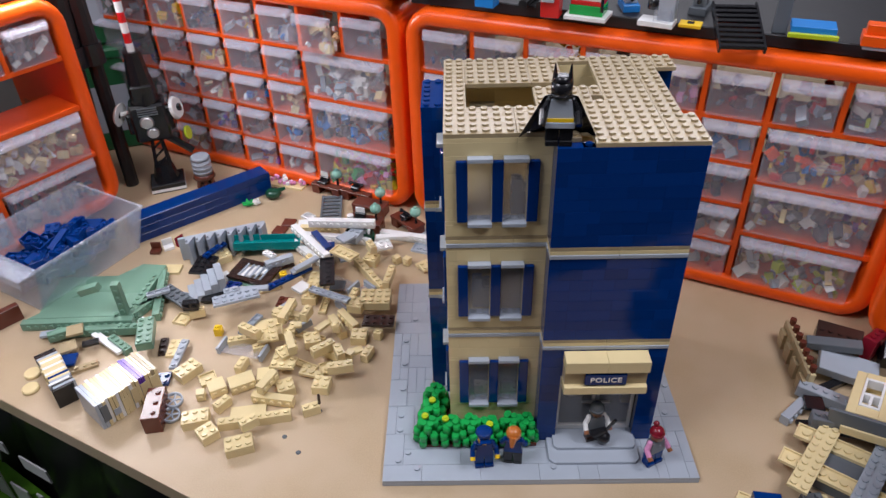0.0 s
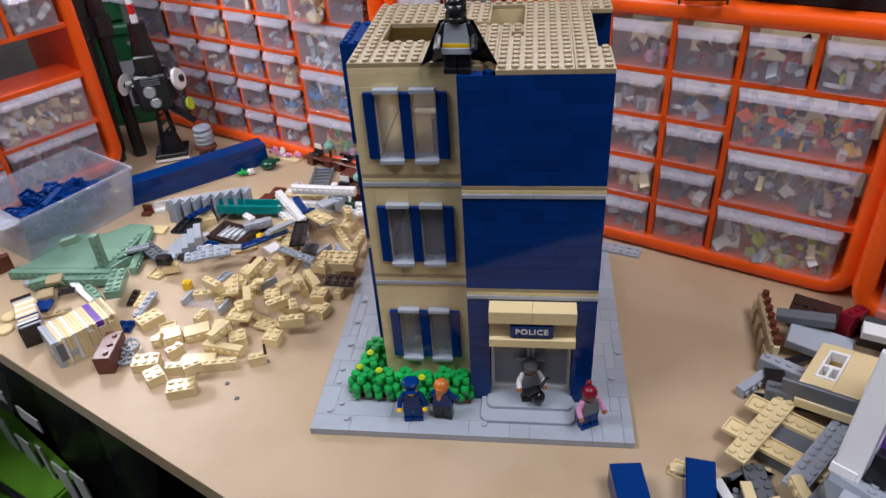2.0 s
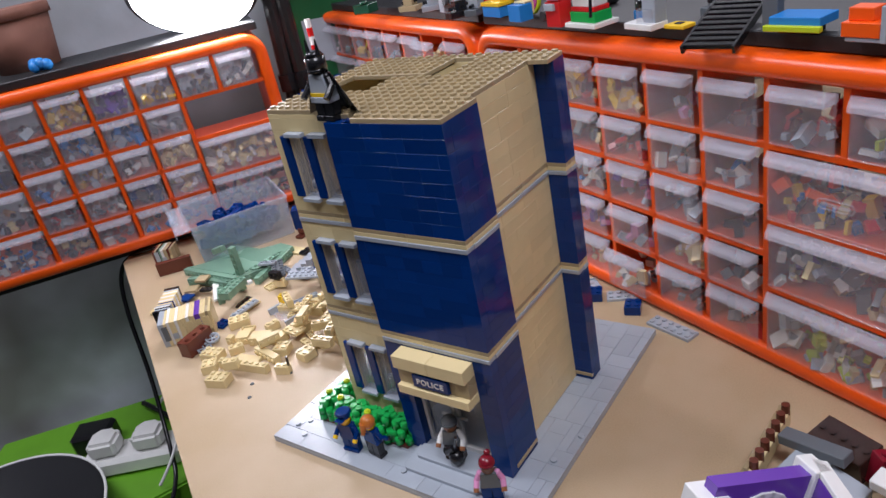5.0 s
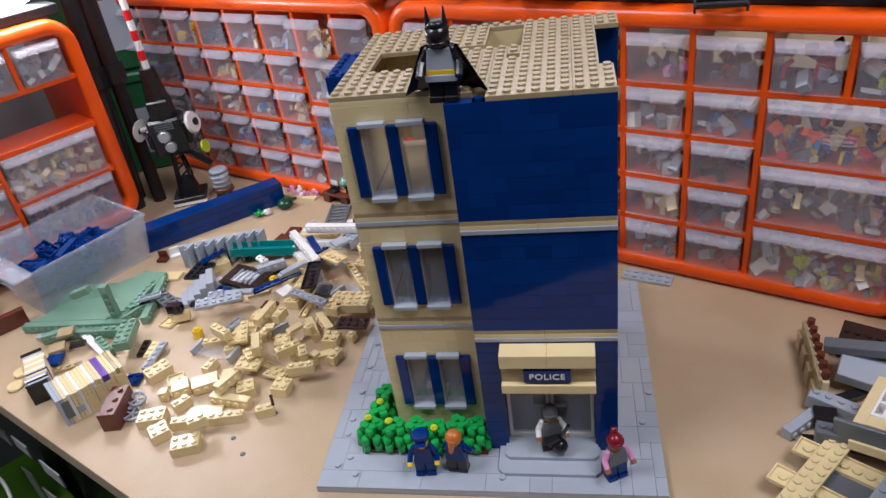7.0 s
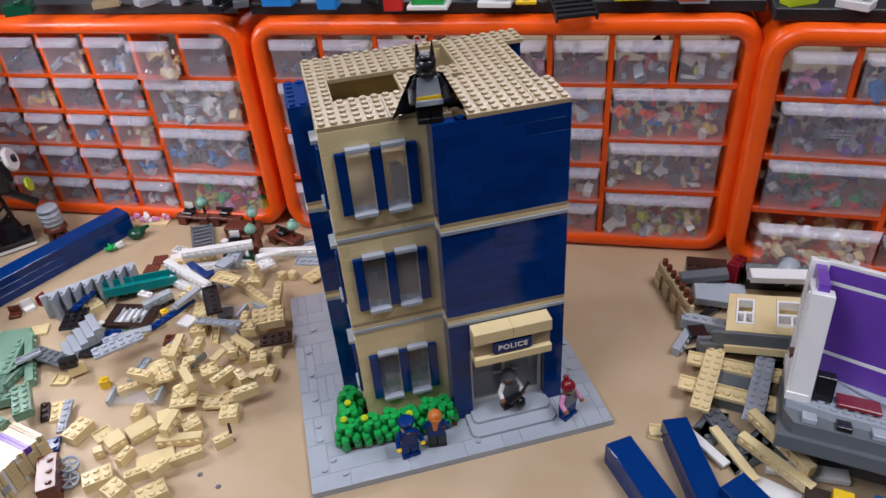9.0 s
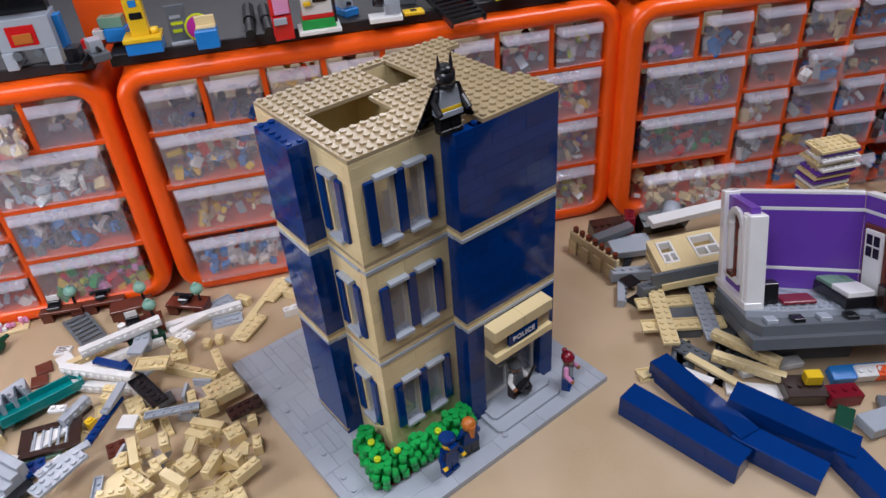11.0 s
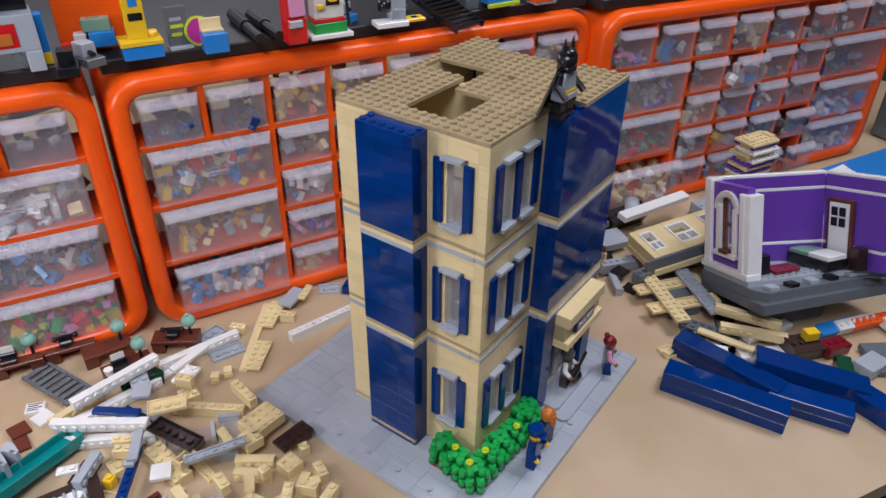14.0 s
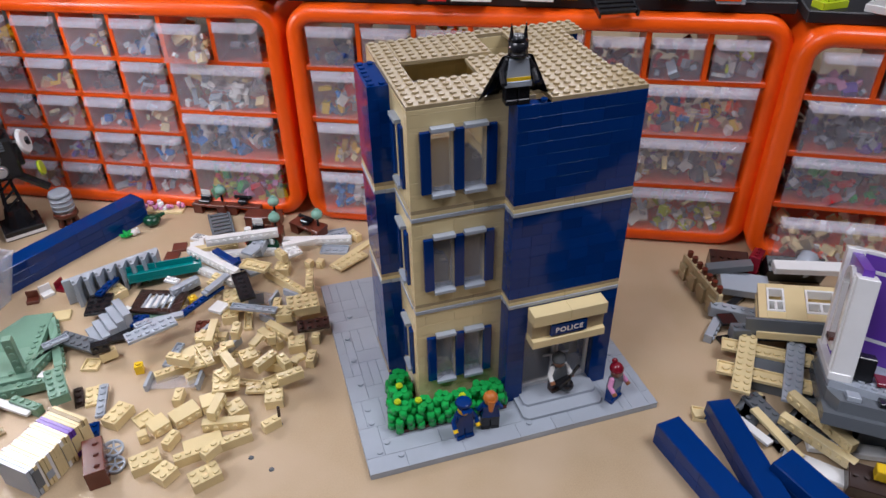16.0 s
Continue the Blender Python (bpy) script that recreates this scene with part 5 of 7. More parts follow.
for k in (-1, 1, 0):
    tube(bm, k * 0.012, -0.002, 0.0192, 0.0208, 0.0026, n=10)
    tube(bm, k * 0.012, -0.002, 0.0208, 0.0212, 0.0016, n=8)
thing("toy_brick", bm, REDDISH_BROWN, pose(-0.2095, 0.0765, 0, 0, 0, 98), "reddish brown double-height toy brick on the bench", "toy brick")
bm = bmesh.new()
box(bm, -0.024, -0.004, 0, 0.024, 0.004, 0.0192, 0.0004)
thing("toy_brick", bm, REDDISH_BROWN, pose(-0.418, 0.200, 0, 0, 0, 48), "reddish brown toy wall strip lying on the bench", "toy brick")
for x, y, z in ((-0.197, 0.076, 0.0), (-0.198, 0.090, 0.004)):
    wh = thing("spoked_ring", None, None, pose(x, y, z + 0.0015, 8, 5, 20), "light grey spoked toy wheel lying flat", "toy wheel", "grey spoked wheels")
    bm = bmesh.new()
    loops(bm, [[(r * math.cos(6.2832 * k / 20), r * math.sin(6.2832 * k / 20), zz) for k in range(20)] for r, zz in ((0.0068, 0), (0.0082, 0), (0.0082, 0.0034), (0.0068, 0.0034), (0.0068, 0))])
    part("rim", bm, LIGHT_GREY, wh)
    for k in range(5):
        bm = bmesh.new()
        rod(bm, (0, 0, 0.0017), (0.007 * math.cos(k * 1.2566), 0.007 * math.sin(k * 1.2566), 0.0017), 0.0009, 6)
        part("spoke", bm, LIGHT_GREY, wh)

# small screws, wads and pins on the board
for x, y in ((-0.090, 0.052), (-0.063, 0.081), (-0.075, 0.035)):
    bm = bmesh.new()
    tube(bm, 0, 0, 0, 0.0012, 0.0024, 0.0016, 8)
    thing("screw_head", bm, DARK_GREY, pose(x, y, 0), "small dark screw head in the benchtop", "screw", "screw heads")
bm = bmesh.new()
rod(bm, (0, 0, 0), (0.0006, 0, 0.011), 0.0014, 8)
thing("toy_pin", bm, DARK_BROWN, pose(-0.0625, 0.0815, 0.0096), "dark brown toy pin upright in a tan brick", "toy pin")


# desks with telephone, typewriter and globe lamp
def desk(x, y, turn, lamp, phone, writer):
    d = thing("toy_desk", None, None, pose(x, y, 0, 0, 0, turn), "reddish brown toy desk with small fittings", "toy desk", "brown toy desks")
    bm = bmesh.new()
    box(bm, -0.022, -0.010, 0.0115, 0.022, 0.010, 0.0148, 0.0004)
    part("desktop", bm, REDDISH_BROWN, d)
    for s in (-1, 1):
        bm = bmesh.new()
        box(bm, s * 0.016 - 0.006, -0.009, 0, s * 0.016 + 0.006, 0.009, 0.0115, 0.0006)
        part("pedestal", bm, REDDISH_BROWN, d)
    top = 0.0148
    if lamp:
        bm = bmesh.new()
        tube(bm, 0.014, 0.002, top, top + 0.011, 0.0018, 0.0012, 8)
        part("lamp_stem", bm, BLACK, d)
        bm = bmesh.new()
        ball(bm, 0.014, 0.002, top + 0.016, 0.0070, 14, 9, 0.9)
        tube(bm, 0.014, 0.002, top + 0.0215, top + 0.0235, 0.0022, n=10)
        part("lamp_globe", bm, AQUA, d, "pale aqua globe lamp")
    if phone:
        bm = bmesh.new()
        box(bm, -0.008, -0.006, top, 0.004, 0.005, top + 0.006, 0.0012)
        rod(bm, (-0.012, 0, top + 0.0085), (0.008, 0, top + 0.0085), 0.0017, 8)
        ball(bm, -0.011, 0, top + 0.0078, 0.0027, 8, 6)
        ball(bm, 0.007, 0, top + 0.0078, 0.0027, 8, 6)
        tube(bm, -0.002, -0.0061, top, top + 0.001, 0.002, n=8)
        part("telephone", bm, BLACK, d, "black toy telephone")
    if writer:
        bm = bmesh.new()
        box(bm, -0.013, -0.008, top, 0.001, 0.002, top + 0.004, 0.0006)
        box(bm, -0.013, -0.001, top + 0.004, 0.001, 0.003, top + 0.008, 0.0006)
        part("typewriter", bm, BLACK, d, "black toy typewriter")
        bm = bmesh.new()
        box(bm, -0.012, 0.001, top + 0.008, 0.000, 0.002, top + 0.015, 0.0002)
        part("paper", bm, WHITE, d, "white sheet in the typewriter")
    return d


desk(-0.105, 0.462, -28, True, False, True)
desk(-0.064, 0.444, -26, False, True, False)
desk(-0.045, 0.412, -20, True, False, False)
desk(-0.048, 0.374, -16, True, False, True)
desk(0.004, 0.372, -48, True, True, False)
bm = bmesh.new()
tube(bm, 0, 0, 0, 0.006, 0.0035, 0.0042, 10)
thing("toy_cup", bm, WHITE, pose(-0.066, 0.374, 0.0148), "white toy cup on the brown desk", "toy cup")
chair = thing("toy_armchair", None, None, pose(-0.052, 0.345, 0, 0, 0, -20), "dark green curved toy seat tipped on the bench", "toy seat")
bm = bmesh.new()
loops(bm, [[(r * math.cos(a), r * math.sin(a) * 0.8, z) for a in [math.pi * (0.0 + k / 12) for k in range(13)]] for r, z in ((0.017, 0), (0.019, 0.014), (0.0165, 0.014), (0.0145, 0.002), (0.004, 0.002), (0.004, 0.0))])
part("shell", bm, DARK_GREEN, chair)

# ladder-like stair, paper tiles, flowers
st = thing("toy_ladder", None, None, pose(-0.096, 0.414, 0.0015, 0, 0, 95), "grey toy ladder lying flat on the bench", "toy ladder")
for s in (-1, 1):
    bm = bmesh.new()
    box(bm, -0.034, s * 0.012 - 0.0015, 0, 0.034, s * 0.012 + 0.0015, 0.004, 0.0003)
    part("rail", bm, DARK_GREY, st)
for k in range(8):
    bm = bmesh.new()
    box(bm, -0.031 + k * 0.0085, -0.0105, 0.001, -0.026 + k * 0.0085, 0.0105, 0.003, 0.0003)
    part("rung", bm, DARK_GREY, st)
poster = block("poster_tile", -0.124, 0.402, 0, -38, 0.016, 0.012, PH, WHITE, "white toy tile printed with small dark lines", "toy tile", 0.0002)
for k in range(4):
    bm = bmesh.new()
    box(bm, -0.006, 0.0036 - k * 0.0024, PH, 0.006 - (k % 2) * 0.003, 0.0046 - k * 0.0024, PH + 0.0002)
    part("print", bm, BLACK, poster)
fl = thing("flower_plate", None, None, pose(-0.165, 0.483, 0, 0, 0, -20), "tan toy plate with pink and white flowers", "toy flowers")
bm = bmesh.new()
box(bm, -0.026, -0.008, 0, 0.026, 0.008, PH, 0.0003)
part("plate", bm, TAN, fl)
rnd = random.Random(2)
for k in range(22):
    bm = bmesh.new()
    x, y, z = rnd.uniform(-0.024, 0.024), rnd.uniform(-0.007, 0.007), PH + rnd.uniform(0.001, 0.006)
    tube(bm, x, y, PH, z + 0.002, 0.0008, n=5)
    tube(bm, x, y, z, z + 0.003, 0.0030, 0.0022, 8)
    part("flower", bm, PINK if k % 5 < 3 else WHITE, fl)
bm = bmesh.new()
for k in range(6):
    rod(bm, (0, 0, 0.002), (0.008 * math.cos(k), 0.008 * math.sin(k), 0.004 + 0.001 * (k % 3)), 0.0028, 7, 0.001)
ball(bm, 0, 0, 0.004, 0.004, 8, 6)
thing("toy_leaf", bm, GREEN, pose(-0.207, 0.431, 0.0012), "bright green toy leaf cluster on the bench", "toy leaf")
bm = bmesh.new()
ball(bm, 0, 0, 0.0045, 0.0045, 9, 6)
tube(bm, 0.004, 0, 0.003, 0.010, 0.0025, 0.0015, 8)
thing("toy_helmet", bm, WHITE, pose(-0.198, 0.434, 0), "small white toy helmet on the bench", "toy helmet")
bm = bmesh.new()
ball(bm, 0, 0, 0.007, 0.011, 10, 7, 0.65)
rod(bm, (0.004, 0, 0.010), (0.016, 0.004, 0.012), 0.004, 8, 0.002)
thing("toy_animal", bm, DARK_GREEN, pose(-0.178, 0.452, 0), "dark green rounded toy piece on the bench", "toy piece")
for k, (x, y) in enumerate(((-0.296, 0.332), (-0.283, 0.340), (-0.268, 0.346))):
    bm = bmesh.new()
    box(bm, -0.006, -0.005, 0, 0.006, 0.005, 0.004, 0.0003)
    box(bm, -0.006, 0.003, 0.004, 0.006, 0.005, 0.012, 0.0003)
    thing("toy_chair", bm, (REDDISH_BROWN, WHITE, DARK_RED)[k], pose(x, y, 0, 0, 0, 30 * k), "small toy chair on the bench", "toy chair", "small toy chairs")

# black tower model with striped mast
tw = thing("toy_tower", None, None, pose(-0.330, 0.490, 0, 0, 0, 20), "black toy tower with white discs and striped mast", "toy tower")


def tower_part(name, mat, make, label=""):
    bm = bmesh.new()
    make(bm)
    return part(name, bm, mat, tw, label)


tower_part("foot", BLACK, lambda b: (box(b, -0.022, -0.020, 0, 0.022, 0.020, 0.012, 0.001), tube(b, 0, 0, 0.012, 0.034, 0.017, 0.012, 10)))
tower_part("foot_band", WHITE, lambda b: box(b, -0.0224, -0.0204, 0.002, 0.0224, 0.0204, 0.006))
for s, u in ((-1, -1), (1, -1), (1, 1), (-1, 1)):
    tower_part("strut", BLACK, lambda b: rod(b, (s * 0.009, u * 0.009, 0.034), (s * 0.005, u * 0.005, 0.075), 0.002, 6))
tower_part("brace", BLACK, lambda b: [rod(b, (-0.008, -0.008, 0.036 + k * 0.012), (0.008, -0.008, 0.048 + k * 0.012), 0.0015, 6) for k in range(3)])
tower_part("core", BLACK, lambda b: (box(b, -0.022, -0.018, 0.075, 0.022, 0.018, 0.125, 0.003), box(b, -0.028, -0.010, 0.085, 0.028, 0.012, 0.112, 0.002)))
tower_part("neck", BLACK, lambda b: (tube(b, 0, 0, 0.125, 0.190, 0.018, 0.010, 8), box(b, -0.014, -0.016, 0.125, 0.014, 0.016, 0.150, 0.002)))
tower_part("grille", DARK_GREY, lambda b: [box(b, -0.012, -0.0195, 0.112 + k * 0.003, 0.012, -0.018, 0.1135 + k * 0.003) for k in range(4)])
tower_part("lens", SILVER, lambda b: (tube(b, 0, 0, 0.0, 0.004, 0.009, 0.007, 14, pose(-0.004, -0.018, 0.103, 90)), tube(b, 0, 0, 0.0, 0.004, 0.008, 0.006, 14, pose(0.000, -0.018, 0.088, 90))), "silver round lens pair")
for s, zz in ((-1, 0.113), (1, 0.111)):
    tower_part("disc", WHITE, lambda b: (tube(b, 0, 0, 0, 0.004, 0.0155, 0.013, 18, pose(s * 0.033, -0.004, zz, 0, 78 * s, -25)), rod(b, (s * 0.02, 0, zz), (s * 0.034, -0.004, zz), 0.003, 8)), "white round disc")
    tower_part("hub", BLACK, lambda b: rod(b, (s * 0.034, -0.004, zz), (s * 0.040, -0.005, zz + 0.001), 0.005, 10))
tower_part("arm", BLACK, lambda b: rod(b, (0.014, -0.010, 0.078), (0.042, -0.012, 0.052), 0.005, 8))
tower_part("lime_ring", LIME, lambda b: tube(b, 0, 0, 0, 0.003, 0.009, 0.009, 14, pose(0.040, -0.012, 0.078, 0, 80, -20)), "lime green ring")
for k in range(7):
    tower_part("mast_band", RED if k % 2 else WHITE, lambda b: tube(b, 0.000, 0, 0.188 + k * 0.0125, 0.188 + (k + 1) * 0.0125, 0.0045, n=10))
drum = thing("toy_drum", None, None, pose(-0.278, 0.488, 0), "grey toy drum on a reddish brown foot", "toy drum")
bm = bmesh.new()
for k in range(5):
    rod(bm, (0.010 * math.cos(k * 1.257), 0.010 * math.sin(k * 1.257), 0), (0.007 * math.cos(k * 1.257), 0.007 * math.sin(k * 1.257), 0.016), 0.0035, 7)
tube(bm, 0, 0, 0.014, 0.020, 0.015, 0.013, 14)
part("foot", bm, REDDISH_BROWN, drum, "reddish brown foot")
bm = bmesh.new()
tube(bm, 0, 0, 0.020, 0.042, 0.0125, 0.0125, 18)
tube(bm, 0, 0, 0.042, 0.046, 0.0135, 0.011, 18)
for k in range(3):
    tube(bm, 0, 0, 0.023 + k * 0.006, 0.025 + k * 0.006, 0.0131, n=18)
part("barrel", bm, LIGHT_GREY, drum)

# folded black camera stand behind
stand = thing("camera_stand", None, None, pose(-0.405, 0.475, 0), "folded black camera stand leaning behind the bench clutter", "camera stand")
for k, (a, b) in enumerate((((0, 0, 0), (0.012, 0.02, 0.42)), ((0.022, 0.02, 0), (0.020, 0.03, 0.42)), ((-0.016, 0.03, 0), (0.004, 0.03, 0.42)))):
    bm = bmesh.new()
    rod(bm, a, Vector(a).lerp(Vector(b), 0.45), 0.009, 10)
    leg = part("leg", bm, STEEL_BLACK, stand)
    bm = bmesh.new()
    rod(bm, Vector(a).lerp(Vector(b), 0.43), b, 0.0115, 10)
    part("leg_sleeve", bm, STEEL_BLACK, leg)
    bm = bmesh.new()
    q = Vector(a).lerp(Vector(b), 0.44)
    rod(bm, q - Vector((0, 0, 0.012)), q + Vector((0, 0, 0.014)), 0.0145, 10)
    part("clamp", bm, BLACK, leg)

# ---- half-built purple house at the far right ----
LEANING = Matrix(((-0.587, 0.786, 0.195, 0.4033), (-0.743, -0.619, 0.255, -0.0195), (0.321, 0.005, 0.947, 0.0091), (0, 0, 0, 1)))
house = thing("toy_house", None, None, LEANING, "half-built purple toy house with white arched window", "toy house")


def wall_run(a, b, z0, z1, mat, name, thick=0.008, label=""):
    a, b = Vector((*a, 0)), Vector((*b, 0))
    d = b - a
    bm = bmesh.new()
    box(bm, 0, 0, z0, d.length, thick, z1, 0.0004)
    ob = part(name, bm, mat, house, label)
    ob.matrix_local = Matrix.Translation(a) @ Matrix.Rotation(math.atan2(d.y, d.x), 4, "Z")
    return ob


P, Q, R, T = (0.0, 0.0), (0.064, 0.0), (0.040, 0.108), (0.108, 0.118)
bm = bmesh.new()
prism(bm, ((-0.006, -0.006), (0.098, -0.008), (0.100, 0.150), (0.112, 0.175), (0.050, 0.150), (-0.006, 0.020)), 0.004, 0.014)
part("base", bm, DARK_GREY, house, "dark grey stepped base")
bm = bmesh.new()
prism(bm, ((-0.005, -0.005), (0.074, -0.005), (0.092, 0.002), (0.093, 0.140), (0.112, 0.160), (0.048, 0.142), (-0.005, 0.016)), 0.014, 0.0235)
part("base_course", bm, DARK_GREY, house, "dark grey stepped course")
floor_plate = bmesh.new()
prism(floor_plate, ((-0.004, -0.004), (0.069, -0.004), (0.076, 0.030), (0.078, 0.090), (0.096, 0.138), (0.114, 0.134), (0.046, 0.128), (-0.004, 0.012)), 0.0235, 0.0295)
for i in range(14):
    p0 = Vector((0.070, 0.020)).lerp(Vector((0.074, 0.126)), i / 13)
    for j in range(2):
        stud(floor_plate, p0.x - 0.008 * j, p0.y, 0.0295, 8)
part("floor_plate", floor_plate, LIGHT_GREY, house, "light grey studded floor")
for i in range(6):
    bm = bmesh.new()
    box(bm, -0.006, -0.005, 0.0235, 0.006, 0.005, 0.0275, 0.0004)
    ob = part("corbel", bm, BLACK if i % 2 else LIGHT_GREY, house)
    ob.matrix_local = pose(0.083, 0.012 + i * 0.023, 0)
for a, b in ((P, R), (R, T)):
    wall_run(a, b, 0.0295, 0.048, PURPLE, "wall")
    wall_run(a, b, 0.048, 0.0512, WHITE, "white_course")
    wall_run(a, b, 0.0512, 0.106, PURPLE, "wall")
    wall_run(a, b, 0.106, 0.1092, WHITE, "white_course")
    wall_run(a, b, 0.1092, 0.1215, PURPLE, "wall")
    wall_run(a, b, 0.1215, 0.1245, WHITE, "white_course")
dv = Vector(T) - Vector(R)
m = Matrix.Translation((*R, 0)) @ Matrix.Rotation(math.atan2(dv.y, dv.x), 4, "Z")
bm = bmesh.new()
box(bm, 0.006, -0.003, 0.0295, 0.036, 0.001, 0.098, 0.0005)
ob = part("door_frame", bm, REDDISH_BROWN, house, "reddish brown door frame")
ob.matrix_local = m
bm = bmesh.new()
box(bm, 0.010, -0.005, 0.0295, 0.032, -0.002, 0.094, 0.0005)
ob = part("door", bm, WHITE, house, "white panelled door")
ob.matrix_local = m
for i in range(2):
    for j in range(2):
        bm = bmesh.new()
        box(bm, 0.013 + i * 0.009, -0.0056, 0.070 + j * 0.011, 0.020 + i * 0.009, -0.005, 0.079 + j * 0.011)
        pane = part("door_pane", bm, BLACK, house)
        pane.matrix_local = m
# arched front
dq = Vector(Q) - Vector(P)
m = Matrix.Identity(4)
wl = dq.length


def front(name, mat, make, label=""):
    bm = bmesh.new()
    make(bm)
    ob = part(name, bm, mat, house, label)
    ob.matrix_local = m
    return ob


front("wall", PURPLE, lambda b: (box(b, 0.004, 0, 0.036, 0.017, 0.008, 0.1215), box(b, wl - 0.021, 0, 0.036, wl - 0.004, 0.008, 0.1215), box(b, 0.017, 0, 0.036, wl - 0.021, 0.008, 0.050), box(b, 0.017, 0, 0.110, wl - 0.021, 0.008, 0.1215)))
front("column", WHITE, lambda b: box(b, -0.004, -0.004, 0.0295, 0.006, 0.010, 0.1245, 0.0005), "white corner column")
front("column", WHITE, lambda b: (box(b, wl - 0.012, -0.004, 0.0295, wl + 0.004, 0.012, 0.116, 0.0005), box(b, wl - 0.007, -0.0055, 0.030, wl - 0.003, -0.003, 0.114)), "white corner column")
front("plinth", WHITE, lambda b: box(b, -0.006, -0.006, 0.0295, wl + 0.005, 0.010, 0.036, 0.0005))
front("window_surround", WHITE, lambda b: (box(b, 0.014, -0.003, 0.050, 0.020, 0.009, 0.098, 0.0004), box(b, wl - 0.024, -0.003, 0.050, wl - 0.018, 0.009, 0.098, 0.0004), box(b, 0.013, -0.005, 0.046, wl - 0.017, 0.009, 0.051, 0.0004)), "white window surround")
for a in range(-80, 81, 20):
    front("arch_block", WHITE, lambda b: box(b, -0.0045, -0.003, 0.013, 0.0045, 0.009, 0.019, 0.0002, pose(0.5 * (wl - 0.004), 0, 0.096, 0, a, 0)))
front("window_frame", REDDISH_BROWN, lambda b: (box(b, 0.020, 0.001, 0.051, 0.023, 0.006, 0.106), box(b, wl - 0.027, 0.001, 0.051, wl - 0.024, 0.006, 0.106), box(b, 0.023, 0.001, 0.078, wl - 0.027, 0.006, 0.081), box(b, 0.023, -0.006, 0.050, wl - 0.027, 0.002, 0.054)), "reddish brown window frame")
front("pane", CLEAR, lambda b: box(b, 0.023, 0.003, 0.051, wl - 0.027, 0.004, 0.110))
# fittings inside
fitting = block("toy_bed", 0.056, 0.088, 0.0312, 4, 0.052, 0.028, 0.010, BLACK, "black toy bed inside the purple house", "toy bed")
fitting.matrix_world = LEANING @ fitting.matrix_basis
fitting = block("toy_mattress", 0.069, 0.0885, 0.0412, 4, 0.026, 0.024, 0.005, WHITE, "white toy pillow block on the black bed", "toy pillow")
fitting.matrix_world = LEANING @ fitting.matrix_basis
fitting = block("toy_blanket", 0.043, 0.087, 0.0412, 4, 0.024, 0.025, 0.004, SAND_GREEN, "grey green toy blanket tile on the black bed", "toy blanket")
fitting.matrix_world = LEANING @ fitting.matrix_basis
fitting = block("toy_cabinet", 0.056, 0.020, 0.0312, 0, 0.012, 0.014, 0.020, BLACK, "black and grey toy cabinet in the purple house", "toy cabinet")
fitting.matrix_world = LEANING @ fitting.matrix_basis
fitting = block("toy_rug", 0.056, 0.045, 0.0312, 90, 0.030, 0.020, 0.0032, DARK_RED, "dark red studded toy rug plate", "toy rug")
fitting.matrix_world = LEANING @ fitting.matrix_basis
fitting = block("toy_chair", 0.088, 0.108, 0.0312, 0, 0.012, 0.012, 0.022, DARK_BROWN, "dark brown toy chair by the door", "toy chair")
fitting.matrix_world = LEANING @ fitting.matrix_basis

block("toy_support", 0.428, -0.092, 0, -38, 0.07, 0.04, 0.022, DARK_GREY, "dark grey toy plates under the purple house", "toy plates")

# tan wall piece with white windows, lying on grey parts
tw2 = thing("toy_wall", None, None, pose(0.441, 0.0286, 0.029, 0, -8, -35), "tan toy wall with white windows lying flat", "toy wall")
bm = bmesh.new()
wins = ((-0.0475, -0.032), (-0.014, 0.011), (0.029, 0.045))
edges = [-0.055, -0.0475, -0.032, -0.014, 0.011, 0.029, 0.045, 0.055]
for k in range(0, 8, 2):
    box(bm, edges[k], -0.028, 0.006, edges[k + 1], 0.026, 0.020, 0.0004)
for a, b in wins:
    box(bm, a, -0.028, 0.006, b, -0.018, 0.020)
    box(bm, a, 0.018, 0.006, b, 0.026, 0.020)
part("panel", bm, TAN, tw2)
for a, b in wins:
    bm = bmesh.new()
    for c in ((a, -0.018, 0.012, a + 0.002, 0.018, 0.0212), (b - 0.002, -0.018, 0.012, b, 0.018, 0.0212), (a + 0.002, -0.018, 0.012, b - 0.002, -0.0155, 0.0212), (a + 0.002, 0.0155, 0.012, b - 0.002, 0.018, 0.0212), (a + 0.002, -0.004, 0.012, b - 0.002, -0.001, 0.0212), ((a + b) / 2 - 0.0012, -0.0155, 0.012, (a + b) / 2 + 0.0012, -0.004, 0.0212)):
        box(bm, *c, 0.0003)
    part("window_frame", bm, WHITE, tw2, "white window frame")
bm = bmesh.new()
box(bm, -0.066, -0.0312, 0.002, 0.060, -0.028, 0.0195, 0.0004)
part("skirting", bm, DARK_GREY, tw2, "grey lower course")
bm = bmesh.new()
box(bm, -0.056, -0.033, -0.002, 0.055, 0.026, 0.006, 0.0004)
part("underlayer", bm, TAN, tw2)
block("toy_support", 0.452, 0.030, 0, -35, 0.06, 0.03, 0.026, DARK_GREY, "grey toy plates under the tan wall", "toy plates")
block("toy_strip", 0.500, 0.088, 0.030, -22, 0.11, 0.014, 0.008, WHITE, "white studded toy strip leaning on the wall", "toy strip", tilt=8)

